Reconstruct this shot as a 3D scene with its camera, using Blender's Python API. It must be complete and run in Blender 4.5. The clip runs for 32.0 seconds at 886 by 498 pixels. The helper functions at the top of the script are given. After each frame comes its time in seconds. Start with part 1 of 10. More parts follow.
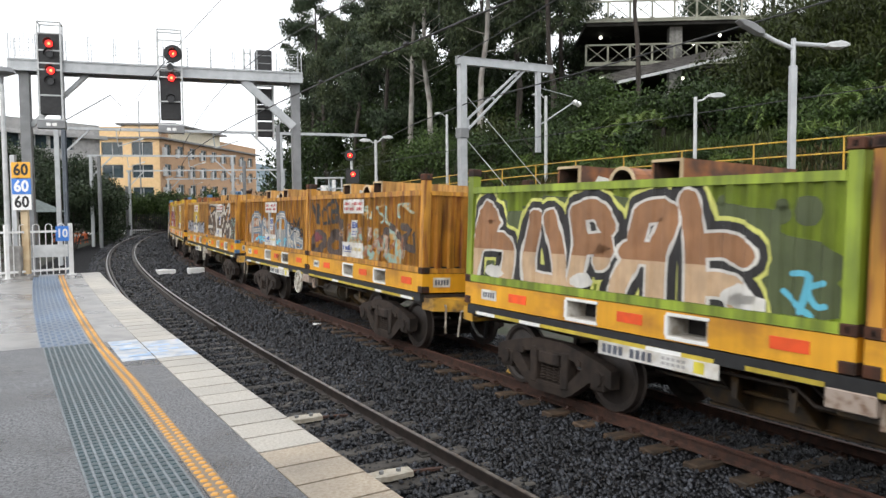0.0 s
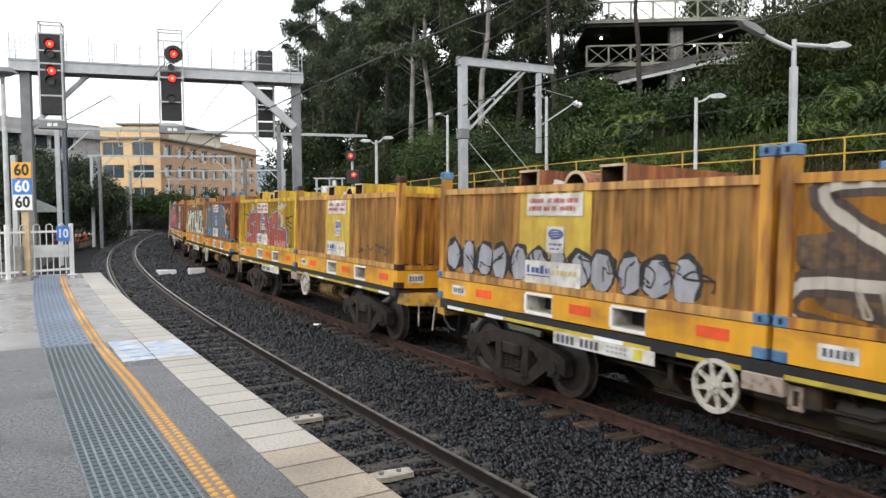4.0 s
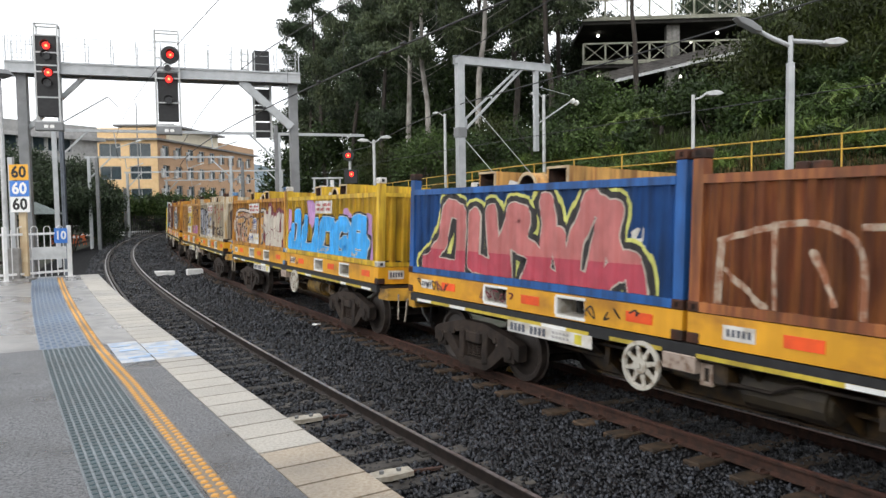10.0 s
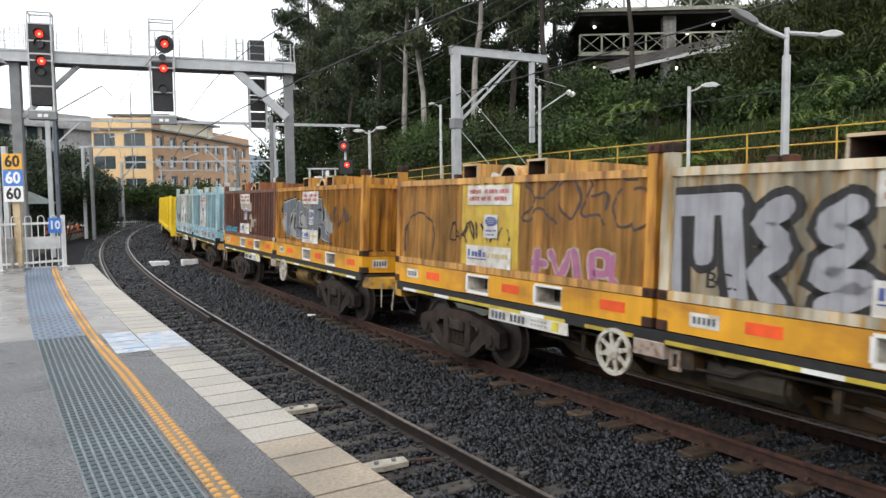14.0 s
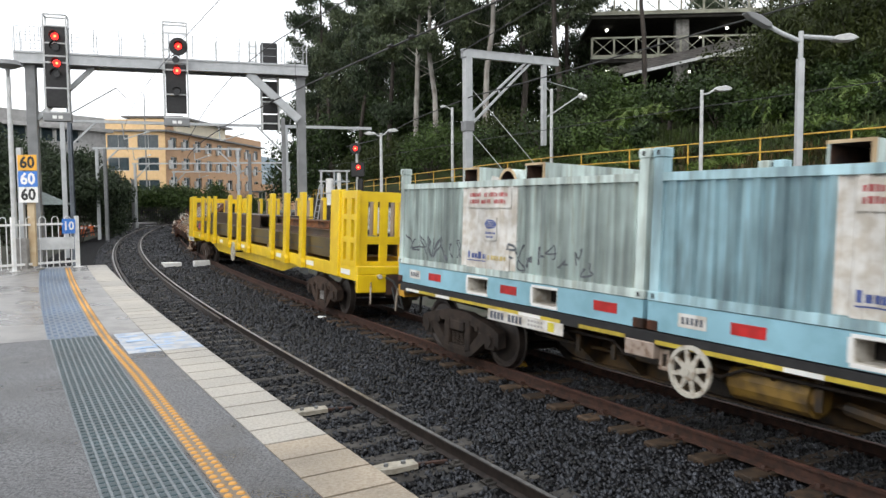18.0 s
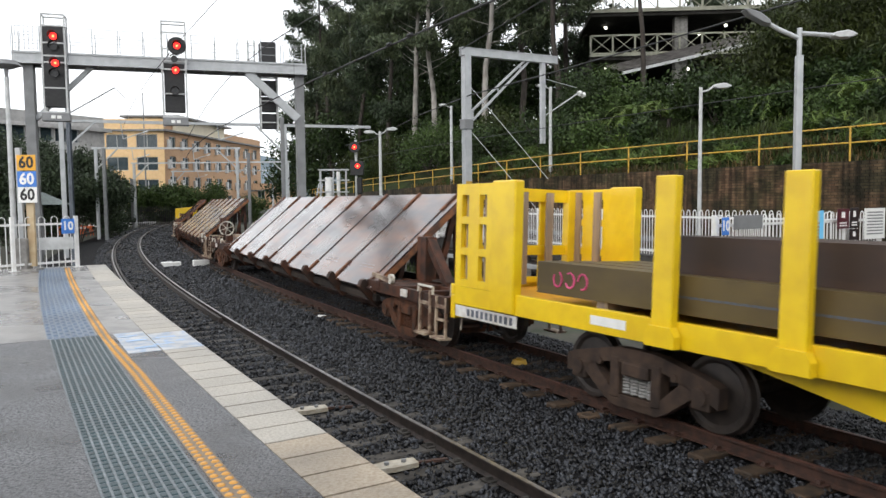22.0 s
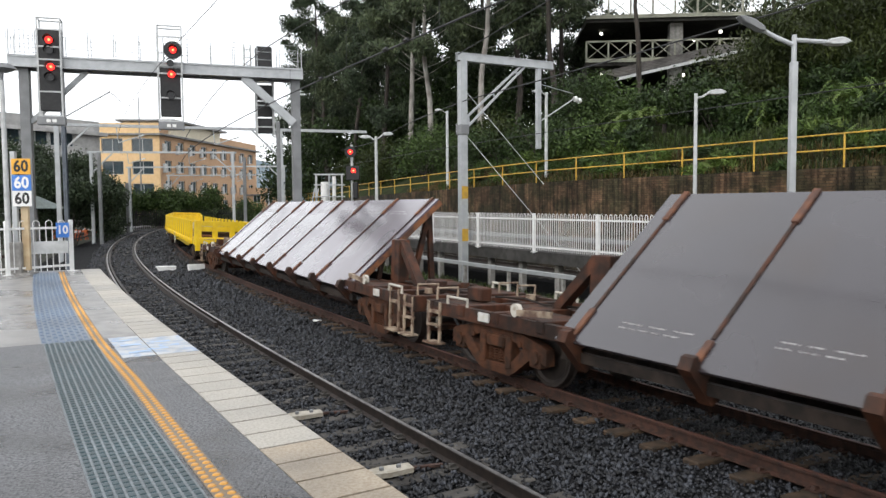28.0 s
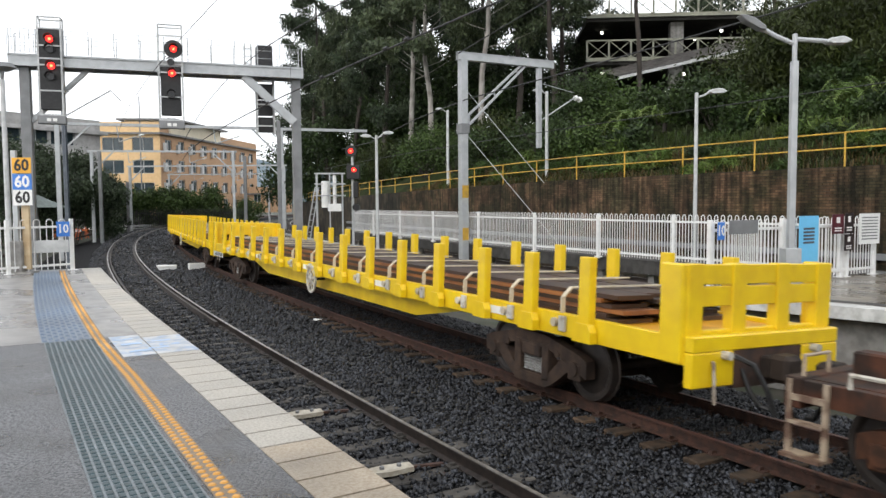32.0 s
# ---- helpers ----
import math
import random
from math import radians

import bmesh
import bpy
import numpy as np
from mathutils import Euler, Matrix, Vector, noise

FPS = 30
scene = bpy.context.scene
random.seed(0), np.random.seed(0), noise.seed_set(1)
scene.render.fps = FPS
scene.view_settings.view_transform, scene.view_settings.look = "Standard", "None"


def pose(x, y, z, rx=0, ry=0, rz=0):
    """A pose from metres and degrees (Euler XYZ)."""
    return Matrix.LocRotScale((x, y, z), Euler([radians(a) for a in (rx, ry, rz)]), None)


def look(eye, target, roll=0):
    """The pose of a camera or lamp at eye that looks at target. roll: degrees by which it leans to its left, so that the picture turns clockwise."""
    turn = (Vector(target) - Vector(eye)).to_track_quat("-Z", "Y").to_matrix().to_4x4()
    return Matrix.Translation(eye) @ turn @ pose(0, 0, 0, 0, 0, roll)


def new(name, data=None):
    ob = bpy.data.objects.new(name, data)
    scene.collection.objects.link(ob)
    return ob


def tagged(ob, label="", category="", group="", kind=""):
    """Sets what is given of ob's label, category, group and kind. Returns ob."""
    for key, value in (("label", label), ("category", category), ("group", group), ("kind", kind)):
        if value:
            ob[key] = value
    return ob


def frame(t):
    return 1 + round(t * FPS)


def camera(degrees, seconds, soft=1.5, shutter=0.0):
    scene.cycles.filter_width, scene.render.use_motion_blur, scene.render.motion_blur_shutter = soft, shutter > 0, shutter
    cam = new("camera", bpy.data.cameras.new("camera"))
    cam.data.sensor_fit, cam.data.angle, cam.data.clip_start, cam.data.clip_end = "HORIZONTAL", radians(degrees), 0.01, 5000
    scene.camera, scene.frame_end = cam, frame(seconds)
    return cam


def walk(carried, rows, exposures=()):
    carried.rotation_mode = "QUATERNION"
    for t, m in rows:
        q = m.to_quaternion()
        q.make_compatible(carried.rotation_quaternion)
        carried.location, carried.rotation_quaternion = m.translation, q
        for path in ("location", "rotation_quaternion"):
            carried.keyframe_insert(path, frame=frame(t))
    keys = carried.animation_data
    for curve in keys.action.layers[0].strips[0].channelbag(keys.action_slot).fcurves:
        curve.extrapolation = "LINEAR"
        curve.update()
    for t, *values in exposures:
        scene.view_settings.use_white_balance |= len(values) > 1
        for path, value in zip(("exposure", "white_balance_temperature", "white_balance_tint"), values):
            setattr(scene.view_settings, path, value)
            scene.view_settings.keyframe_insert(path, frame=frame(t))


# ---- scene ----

# ---------------------------------------------------------------- the camera
LENS = 61.66
EYE = (0.0, 0.0, 1.708)
cam = camera(LENS, 32.0, soft=1.5, shutter=0.16)


def held(pitch, yaw, roll):
    """The pose of the hand-held camera: degrees up, to the left, and of lean."""
    return Matrix.Translation(EYE) @ pose(0, 0, 0, 90 + pitch, 0, yaw) @ pose(0, 0, 0, 0, 0, roll)


SWAY = [
    (0, -3.23, -0.077, -0.459), (0.5, -3.16, -0.17, -0.386), (1, -3.16, -0.261, -0.48), (1.5, -3.201, -0.264, -0.496), (2, -3.23, -0.25, -0.594), (2.5, -3.245, -0.206, -0.538),
    (3, -3.257, -0.175, -0.538), (3.5, -3.23, -0.117, -0.457), (5.5, -3.059, 0.168, -0.363), (6, -3.04, 0.243, -0.35), (6.5, -3.061, 0.327, -0.396), (7, -3.104, 0.42, -0.545),
    (7.5, -3.043, 0.454, -1.142), (8, -2.967, 0.31, -1.135), (8.5, -2.882, 0.151, -0.965), (9, -2.865, 0.034, -0.767), (9.5, -2.973, -0.093, -0.571), (10, -3.27, -0.167, -0.839),
    (10.5, -3.544, -0.163, -0.913), (11, -3.798, -0.105, -1.034), (11.5, -3.968, -0.134, -0.983), (12, -4.086, -0.147, -1.0), (12.5, -4.107, -0.223, -0.823), (13, -4.014, -0.335, -0.71),
    (13.5, -3.953, -0.426, -0.721), (14, -3.963, -0.516, -0.634), (14.5, -4.013, -0.534, -0.479), (16.5, -4.076, -0.177, -0.369), (17, -3.994, -0.009, -0.442), (17.5, -3.87, 0.152, -0.379),
    (18, -3.744, 0.318, -0.365), (18.5, -3.724, 0.452, -0.461), (19, -3.76, 0.533, -0.48), (19.5, -3.804, 0.582, -0.533), (20, -3.864, 0.539, -0.488), (20.5, -3.894, 0.465, -0.493),
    (21, -3.933, 0.367, -0.593), (21.5, -3.928, 0.302, -0.579), (22, -3.869, 0.281, -0.601), (22.5, -3.743, 0.314, -0.567), (23, -3.678, 0.373, -0.57), (23.5, -3.632, 0.434, -0.528),
    (24, -3.584, 0.397, -0.542), (24.5, -3.651, 0.295, -0.666), (25, -3.718, 0.218, -0.65), (25.5, -3.781, 0.162, -0.498), (27.5, -3.583, -0.066, -0.509), (28, -3.494, -0.057, -0.443),
    (28.5, -3.432, 0.0, -0.404), (29, -3.35, 0.044, -0.349), (29.5, -3.308, 0.048, -0.341), (30, -3.302, 0.018, -0.445), (30.5, -3.319, -0.004, -0.427), (31, -3.356, -0.001, -0.458),
    (31.5, -3.419, -0.017, -0.452), (32, -3.562, -0.024, -0.423),
]
METER = [(0, 0.1), (3, 0.08), (6, 0.0), (9, -0.02), (13, 0.0), (15.5, 0.08), (17, 0.2), (18, 0.0), (19, -0.22), (20, -0.28), (21, -0.1), (23, -0.06), (25, 0.0), (28, 0.0), (32, -0.03)]
walk(cam, [(t, held(p, y, r)) for t, p, y, r in SWAY], METER)

# ---------------------------------------------------------------- sky and sun
world = bpy.data.worlds.new("overcast_sky")
scene.world = world
world.use_nodes = True
wn, wl = world.node_tree.nodes, world.node_tree.links
sky = wn.new("ShaderNodeTexSky")
sky.sky_type = "NISHITA"
sky.sun_disc = False
sky.sun_elevation, sky.sun_rotation = radians(25), radians(208)
sky.air_density, sky.dust_density, sky.ozone_density = 1.0, 1.5, 1.0
grey = wn.new("ShaderNodeHueSaturation")
grey.inputs["Saturation"].default_value = 0.16
wl.new(sky.outputs["Color"], grey.inputs["Color"])
veil = wn.new("ShaderNodeMix")          # a closed layer of bright cloud over the sky
veil.data_type = "RGBA"
veil.inputs["Factor"].default_value = 0.8
veil.inputs["B"].default_value = (7.6, 7.8, 8.1, 1)
wl.new(grey.outputs["Color"], veil.inputs["A"])
wl.new(veil.outputs["Result"], wn["Background"].inputs["Color"])
wn["Background"].inputs["Strength"].default_value = 0.215
sun_data = bpy.data.lights.new("veiled_sun", "SUN")
sun_data.energy, sun_data.angle, sun_data.color = 1.15, radians(40), (1.0, 0.97, 0.92)
sun_lamp = new("veiled_sun", sun_data)
sun_lamp.matrix_world = look((-42, -66, 66), (0, 10, 0))

# ---------------------------------------------------------------- the plan: everything follows one long curve
MIDX, MIDY, RADIUS, START = 262.35, 164.92, 302.02, -2.58038


def P(s, off=0.0, z=0.0):
    """A place by its distance along the goods track and its offset from it towards the near platform."""
    a = START - s / RADIUS
    return Vector((MIDX + (RADIUS + off) * math.cos(a), MIDY + (RADIUS + off) * math.sin(a), z))


def turn(s):
    """The heading of the track at s, as an angle round z."""
    return START - s / RADIUS - math.pi / 2


def G(s, off=0.0, z=0.0, rz=0.0):
    """A pose at that place: x along the track into the distance, y towards the near platform."""
    return Matrix.Translation(P(s, off, z)) @ Matrix.Rotation(turn(s) + radians(rz), 4, "Z")


# ---------------------------------------------------------------- mesh helpers
def link_mesh(name, bm, material, parent=None, m=None, smooth=False):
    me = bpy.data.meshes.new(name)
    bmesh.ops.recalc_face_normals(bm, faces=bm.faces)
    bm.to_mesh(me)
    bm.free()
    if smooth:
        me.polygons.foreach_set("use_smooth", [True] * len(me.polygons))
    me.materials.append(material)
    ob = new(name, me)
    if parent is not None:
        ob.parent = parent
    if m is not None:
        ob.matrix_local = m
    return ob


def part(name, bm, material, parent, label="", m=None, smooth=False):
    ob = link_mesh(name, bm, material, parent, m, smooth)
    if label:
        ob["label"] = label
    return ob


def thing(name, m, label, category, group=""):
    ob = new(name)
    ob.empty_display_size = 0.2
    ob.matrix_world = m
    return tagged(ob, label, category, group)


def mesh_from(name, verts, faces, material, parent=None, smooth=False):
    me = bpy.data.meshes.new(name)
    me.from_pydata(verts, [], faces)
    me.update()
    if smooth:
        me.polygons.foreach_set("use_smooth", [True] * len(me.polygons))
    me.materials.append(material)
    ob = new(name, me)
    if parent is not None:
        ob.parent = parent
    return ob


def box(bm, x0, x1, y0, y1, z0, z1, m=None, bevel=0.0):
    g = bmesh.ops.create_cube(bm, size=1.0)
    vs = g["verts"]
    t = Matrix.Translation(((x0 + x1) / 2, (y0 + y1) / 2, (z0 + z1) / 2)) @ Matrix.Diagonal((x1 - x0, y1 - y0, z1 - z0, 1))
    bmesh.ops.transform(bm, matrix=(m @ t) if m is not None else t, verts=vs)
    if bevel:
        es = list({e for v in vs for e in v.link_edges})
        bmesh.ops.bevel(bm, geom=es, offset=bevel, segments=1, affect="EDGES", profile=0.5)


def rod(bm, a, b, r, n=8, r2=None):
    a, b = Vector(a), Vector(b)
    d = b - a
    m = Matrix.Translation((a + b) / 2) @ d.to_track_quat("Z", "Y").to_matrix().to_4x4()
    bmesh.ops.create_cone(bm, cap_ends=True, segments=n, radius1=r, radius2=r if r2 is None else r2, depth=d.length, matrix=m)


def bar(bm, a, b, w, h, up=(0, 0, 1)):
    """A rectangular member from a to b, w across and h deep."""
    a, b = Vector(a), Vector(b)
    d = (b - a)
    x = d.normalized()
    y = Vector(up).cross(x)
    if y.length < 1e-4:
        y = Vector((0, 1, 0)).cross(x)
    y.normalize()
    z = x.cross(y)
    m = Matrix((x, y, z)).transposed().to_4x4()
    m.translation = (a + b) / 2
    box(bm, -d.length / 2, d.length / 2, -w / 2, w / 2, -h / 2, h / 2, m)


def prism(bm, outline, x0, x1, axis="x"):
    """A solid from an outline of (u, v) drawn out along an axis: x: u=y v=z; y: u=x v=z; z: u=x v=y."""
    def at(u, v, w):
        return {"x": (w, u, v), "y": (u, w, v), "z": (u, v, w)}[axis]
    a = [bm.verts.new(at(u, v, x0)) for u, v in outline]
    b = [bm.verts.new(at(u, v, x1)) for u, v in outline]
    n = len(outline)
    bm.faces.new(a)
    bm.faces.new(b[::-1])
    for i in range(n):
        bm.faces.new((a[i], b[i], b[(i + 1) % n], a[(i + 1) % n]))


def tube(bm, pts, r, n=6):
    """A bent round bar through points, one closed skin."""
    pts = [Vector(p) for p in pts]
    rings, side = [], None
    for i, p in enumerate(pts):
        d = (pts[min(i + 1, len(pts) - 1)] - pts[max(i - 1, 0)]).normalized()
        if side is None:
            side = d.orthogonal().normalized()
        side = (side - d * side.dot(d)).normalized()
        up = d.cross(side)
        rings.append([bm.verts.new(p + (side * math.cos(k * math.tau / n) + up * math.sin(k * math.tau / n)) * r) for k in range(n)])
    for a, b in zip(rings, rings[1:]):
        for k in range(n):
            bm.faces.new((a[k], a[(k + 1) % n], b[(k + 1) % n], b[k]))
    bm.faces.new(rings[0][::-1])
    bm.faces.new(rings[-1])


def sweep(name, outline, s0, s1, step, material, closed=True, parent=None, dz=None, smooth=False, do=None):
    """A body drawn along the curve, from an outline of (offset, height)."""
    n = max(1, int(round((s1 - s0) / step)))
    verts, faces, k = [], [], len(outline)
    for i in range(n + 1):
        s = s0 + (s1 - s0) * i / n
        for o, z in outline:
            verts.append(P(s, o + (do(s, o) if do else 0), z + (dz(s) if dz else 0)))
    for i in range(n):
        for j in range(k if closed else k - 1):
            a, b = i * k + j, i * k + (j + 1) % k
            faces.append((a, b, b + k, a + k))
    if closed:
        faces.append(tuple(range(k))[::-1])
        faces.append(tuple(range(n * k, n * k + k)))
    return mesh_from(name, verts, faces, material, parent, smooth)


def rect(o0, o1, z0, z1):
    return [(o0, z0), (o1, z0), (o1, z1), (o0, z1)]


def letters(text, size, material, parent, m, fat=0.0, deep=0.002, name="lettering", label="", bend=None, wide=1.0):
    """Words in the built-in font, centred on m, lying in its x-y plane. bend: a height field to lie on, by x."""
    cu = bpy.data.curves.new(name, "FONT")
    cu.body, cu.size, cu.offset, cu.extrude = text, size, fat, deep if bend is None else 0.0
    cu.align_x, cu.align_y, cu.resolution_u = "CENTER", "CENTER", 2
    ob = bpy.data.objects.new(name, cu)
    scene.collection.objects.link(ob)
    me = bpy.data.meshes.new_from_object(ob.evaluated_get(bpy.context.evaluated_depsgraph_get()))
    bpy.data.objects.remove(ob)
    bpy.data.curves.remove(cu)
    bm = bmesh.new()
    bm.from_mesh(me)
    bpy.data.meshes.remove(me)
    bmesh.ops.scale(bm, vec=(wide, 1, 1), verts=bm.verts)
    if bend:
        bend(bm)
    return part(name, bm, material, parent, label, m)


# ---------------------------------------------------------------- materials
def mat(name, c1, c2=None, rough=0.6, metal=0.0, scale=6.0, stretch=(1, 1, 1), fine=60.0, bump=0.15, blotch=0.35, coarse=0.7,
        vary=0.0, rough2=None, edge=(0.4, 0.62), island=0.0, glow=0.0, coat=0.0, streak=0.0, fixed=False, spec=0.5):
    """A painted, rusted, stony or leafy surface: two colours mixed by patches, mottled at a larger scale, with fine relief."""
    mt = bpy.data.materials.new(name)
    mt.use_nodes = True
    n, l = mt.node_tree.nodes, mt.node_tree.links
    bs = n["Principled BSDF"]
    c2 = c2 or tuple(v * 0.72 for v in c1)
    tc = n.new("ShaderNodeTexCoord")
    where = tc.outputs["Object"]
    if fixed:                            # pieces laid side by side share one pattern
        where = n.new("ShaderNodeNewGeometry").outputs["Position"]
    mp = n.new("ShaderNodeMapping")
    mp.inputs["Scale"].default_value = stretch
    l.new(where, mp.inputs["Vector"])
    na = n.new("ShaderNodeTexNoise")
    na.inputs["Scale"].default_value, na.inputs["Detail"].default_value = scale, 5
    l.new(mp.outputs[0], na.inputs["Vector"])
    rp = n.new("ShaderNodeValToRGB")
    rp.color_ramp.elements[0].position, rp.color_ramp.elements[1].position = edge
    rp.color_ramp.elements[0].color, rp.color_ramp.elements[1].color = (*c1, 1), (*c2, 1)
    l.new(na.outputs["Fac"], rp.inputs[0])
    nb = n.new("ShaderNodeTexNoise")
    nb.inputs["Scale"].default_value, nb.inputs["Detail"].default_value = coarse, 3
    l.new(where, nb.inputs["Vector"])
    mr = n.new("ShaderNodeMapRange")
    mr.inputs[1].default_value, mr.inputs[2].default_value = 0.3, 0.7
    mr.inputs[3].default_value, mr.inputs[4].default_value = 1 - blotch, 1 + blotch * 0.4
    l.new(nb.outputs["Fac"], mr.inputs[0])
    hs = n.new("ShaderNodeHueSaturation")
    l.new(rp.outputs[0], hs.inputs["Color"])
    last = mr.outputs[0]
    for amount, node, out in ((vary, "ShaderNodeObjectInfo", "Random"), (island, "ShaderNodeNewGeometry", "Random Per Island")):
        if amount:
            oi = n.new(node)
            m2 = n.new("ShaderNodeMapRange")
            m2.inputs[3].default_value, m2.inputs[4].default_value = 1 - amount, 1 + amount
            l.new(oi.outputs[out], m2.inputs[0])
            mu = n.new("ShaderNodeMath")
            mu.operation = "MULTIPLY"
            l.new(last, mu.inputs[0])
            l.new(m2.outputs[0], mu.inputs[1])
            last = mu.outputs[0]
    if streak:                           # rain streaks run down the sides
        ms = n.new("ShaderNodeMapping")
        ms.inputs["Scale"].default_value = (7, 7, 0.5)
        l.new(where, ms.inputs["Vector"])
        ns = n.new("ShaderNodeTexNoise")
        ns.inputs["Scale"].default_value, ns.inputs["Detail"].default_value = 1.0, 6
        l.new(ms.outputs[0], ns.inputs["Vector"])
        m4 = n.new("ShaderNodeMapRange")
        m4.inputs[1].default_value, m4.inputs[2].default_value = 0.36, 0.62
        m4.inputs[3].default_value, m4.inputs[4].default_value = 1 - streak, 1 + streak * 0.3
        l.new(ns.outputs["Fac"], m4.inputs[0])
        mu = n.new("ShaderNodeMath")
        mu.operation = "MULTIPLY"
        l.new(last, mu.inputs[0])
        l.new(m4.outputs[0], mu.inputs[1])
        last = mu.outputs[0]
    l.new(last, hs.inputs["Value"])
    l.new(hs.outputs[0], bs.inputs["Base Color"])
    nf = n.new("ShaderNodeTexNoise")
    nf.inputs["Scale"].default_value, nf.inputs["Detail"].default_value = fine, 3
    l.new(where, nf.inputs["Vector"])
    if bump:
        bp = n.new("ShaderNodeBump")
        bp.inputs["Strength"].default_value, bp.inputs["Distance"].default_value = bump, 0.01
        l.new(nf.outputs["Fac"], bp.inputs["Height"])
        l.new(bp.outputs[0], bs.inputs["Normal"])
    if rough2 is not None:
        m3 = n.new("ShaderNodeMapRange")
        m3.inputs[1].default_value, m3.inputs[2].default_value = 0.38, 0.62
        m3.inputs[3].default_value, m3.inputs[4].default_value = rough, rough2
        l.new(nb.outputs["Fac"], m3.inputs[0])
        l.new(m3.outputs[0], bs.inputs["Roughness"])
    else:
        bs.inputs["Roughness"].default_value = rough
    bs.inputs["Metallic"].default_value = metal
    bs.inputs["Specular IOR Level"].default_value = spec
    bs.inputs["Coat Weight"].default_value = coat
    bs.inputs["Coat Roughness"].default_value = 0.12
    if glow:
        bs.inputs["Emission Color"].default_value = (*c1, 1)
        bs.inputs["Emission Strength"].default_value = glow
    return mt


M_GROUND = mat("damp_earth", (0.075, 0.068, 0.055), (0.045, 0.055, 0.03), 0.9, scale=1.5)
# far darker than the stones: paints the shade in the gaps between them
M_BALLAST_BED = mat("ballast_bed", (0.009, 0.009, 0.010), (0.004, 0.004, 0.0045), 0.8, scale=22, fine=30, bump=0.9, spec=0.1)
M_STONE = mat("basalt_stone", (0.034, 0.037, 0.044), (0.011, 0.011, 0.013), 0.42, scale=9, fine=40, bump=0.15, island=0.95, spec=0.35, coarse=0.4, edge=(0.42, 0.58))
M_CONC = mat("wet_concrete", (0.175, 0.177, 0.185), (0.032, 0.033, 0.037), 0.24, scale=48, fine=70, bump=0.9, blotch=0.75, coarse=1.1, rough2=0.6, edge=(0.44, 0.60))
M_CONC2 = mat("smooth_damp_concrete", (0.285, 0.275, 0.262), (0.19, 0.183, 0.18), 0.16, scale=3, fine=120, bump=0.12, blotch=0.3, coarse=0.4, rough2=0.5)
M_COPING = mat("pale_coping", (0.45, 0.42, 0.37), (0.34, 0.31, 0.265), 0.35, scale=45, fine=140, bump=0.3, vary=0.07, coarse=0.5, rough2=0.55, fixed=True)
M_TACT = mat("tactile_grey", (0.150, 0.175, 0.190), (0.095, 0.115, 0.125), 0.4, scale=20, fine=90, bump=0.2, vary=0.12)
M_STUD = mat("tactile_stud", (0.06, 0.115, 0.20), (0.045, 0.085, 0.15), 0.3, scale=20, fine=90, bump=0.1)
M_YELLOWLINE = mat("yellow_warning_strip", (0.25, 0.17, 0.09), (0.16, 0.13, 0.10), 0.5, scale=40)
M_COPINGB = mat("brown_stained_coping", (0.36, 0.305, 0.235), (0.27, 0.215, 0.155), 0.35, scale=40, fine=120, bump=0.3, vary=0.1, coarse=1.5, blotch=0.35, rough2=0.55, fixed=True)
M_TACTB = mat("tactile_blue_plate", (0.19, 0.24, 0.30), (0.14, 0.18, 0.23), 0.35, scale=20, fine=90, bump=0.2)
M_STUDT = mat("dark_teal_stud", (0.016, 0.045, 0.055), (0.010, 0.03, 0.036), 0.4, scale=20, fine=90, bump=0.1)
M_PALECONC = mat("weathered_concrete", (0.33, 0.32, 0.30), (0.22, 0.21, 0.20), 0.8, scale=5)
M_DARKCONC = mat("plain_dark_concrete", (0.06, 0.057, 0.053), (0.03, 0.028, 0.026), 0.7, scale=3)
M_RAILN = mat("dark_rail", (0.048, 0.036, 0.031), (0.026, 0.021, 0.019), 0.6, scale=10, spec=0.3)
M_RAIL = mat("rusty_rail", (0.075, 0.038, 0.028), (0.04, 0.025, 0.02), 0.7, scale=10, spec=0.25)
M_RAILTOP = mat("polished_rail_head", (0.34, 0.33, 0.32), (0.20, 0.19, 0.185), 0.38, metal=0.8, scale=10, bump=0.02)
M_RAILTOP2 = mat("brown_rail_head", (0.14, 0.062, 0.044), (0.09, 0.045, 0.035), 0.55, metal=0.15, scale=10, bump=0.02)
M_SLEEPER = mat("grey_sleeper", (0.085, 0.078, 0.07), (0.045, 0.041, 0.037), 0.75, scale=8, vary=0.3, fixed=True, spec=0.25)
M_SLEEPER2 = mat("rust_stained_sleeper", (0.085, 0.056, 0.036), (0.04, 0.03, 0.022), 0.8, scale=6, vary=0.25, fixed=True, spec=0.25)
M_WHITE = mat("white_fence_paint", (0.80, 0.80, 0.79), (0.70, 0.70, 0.68), 0.4, scale=5, bump=0.03, blotch=0.08)
M_GALV = mat("galvanised_steel", (0.46, 0.475, 0.485), (0.40, 0.415, 0.425), 0.45, metal=0.3, scale=4, bump=0.03, blotch=0.12)
M_GALVDARK = mat("grey_steel", (0.23, 0.235, 0.24), (0.19, 0.195, 0.20), 0.55, metal=0.2, scale=3, bump=0.03, blotch=0.15)
M_GALVPALE = mat("pale_grey_paint", (0.55, 0.56, 0.56), (0.45, 0.46, 0.46), 0.45, metal=0.1, scale=6, bump=0.04, blotch=0.15)
M_BLACK = mat("black_signal_paint", (0.012, 0.012, 0.013), (0.02, 0.02, 0.021), 0.55, scale=8, bump=0.05)
M_RED = mat("lit_red_lens", (1.0, 0.02, 0.015), (1.0, 0.015, 0.01), 0.3, glow=2.5, bump=0.0, blotch=0.0)
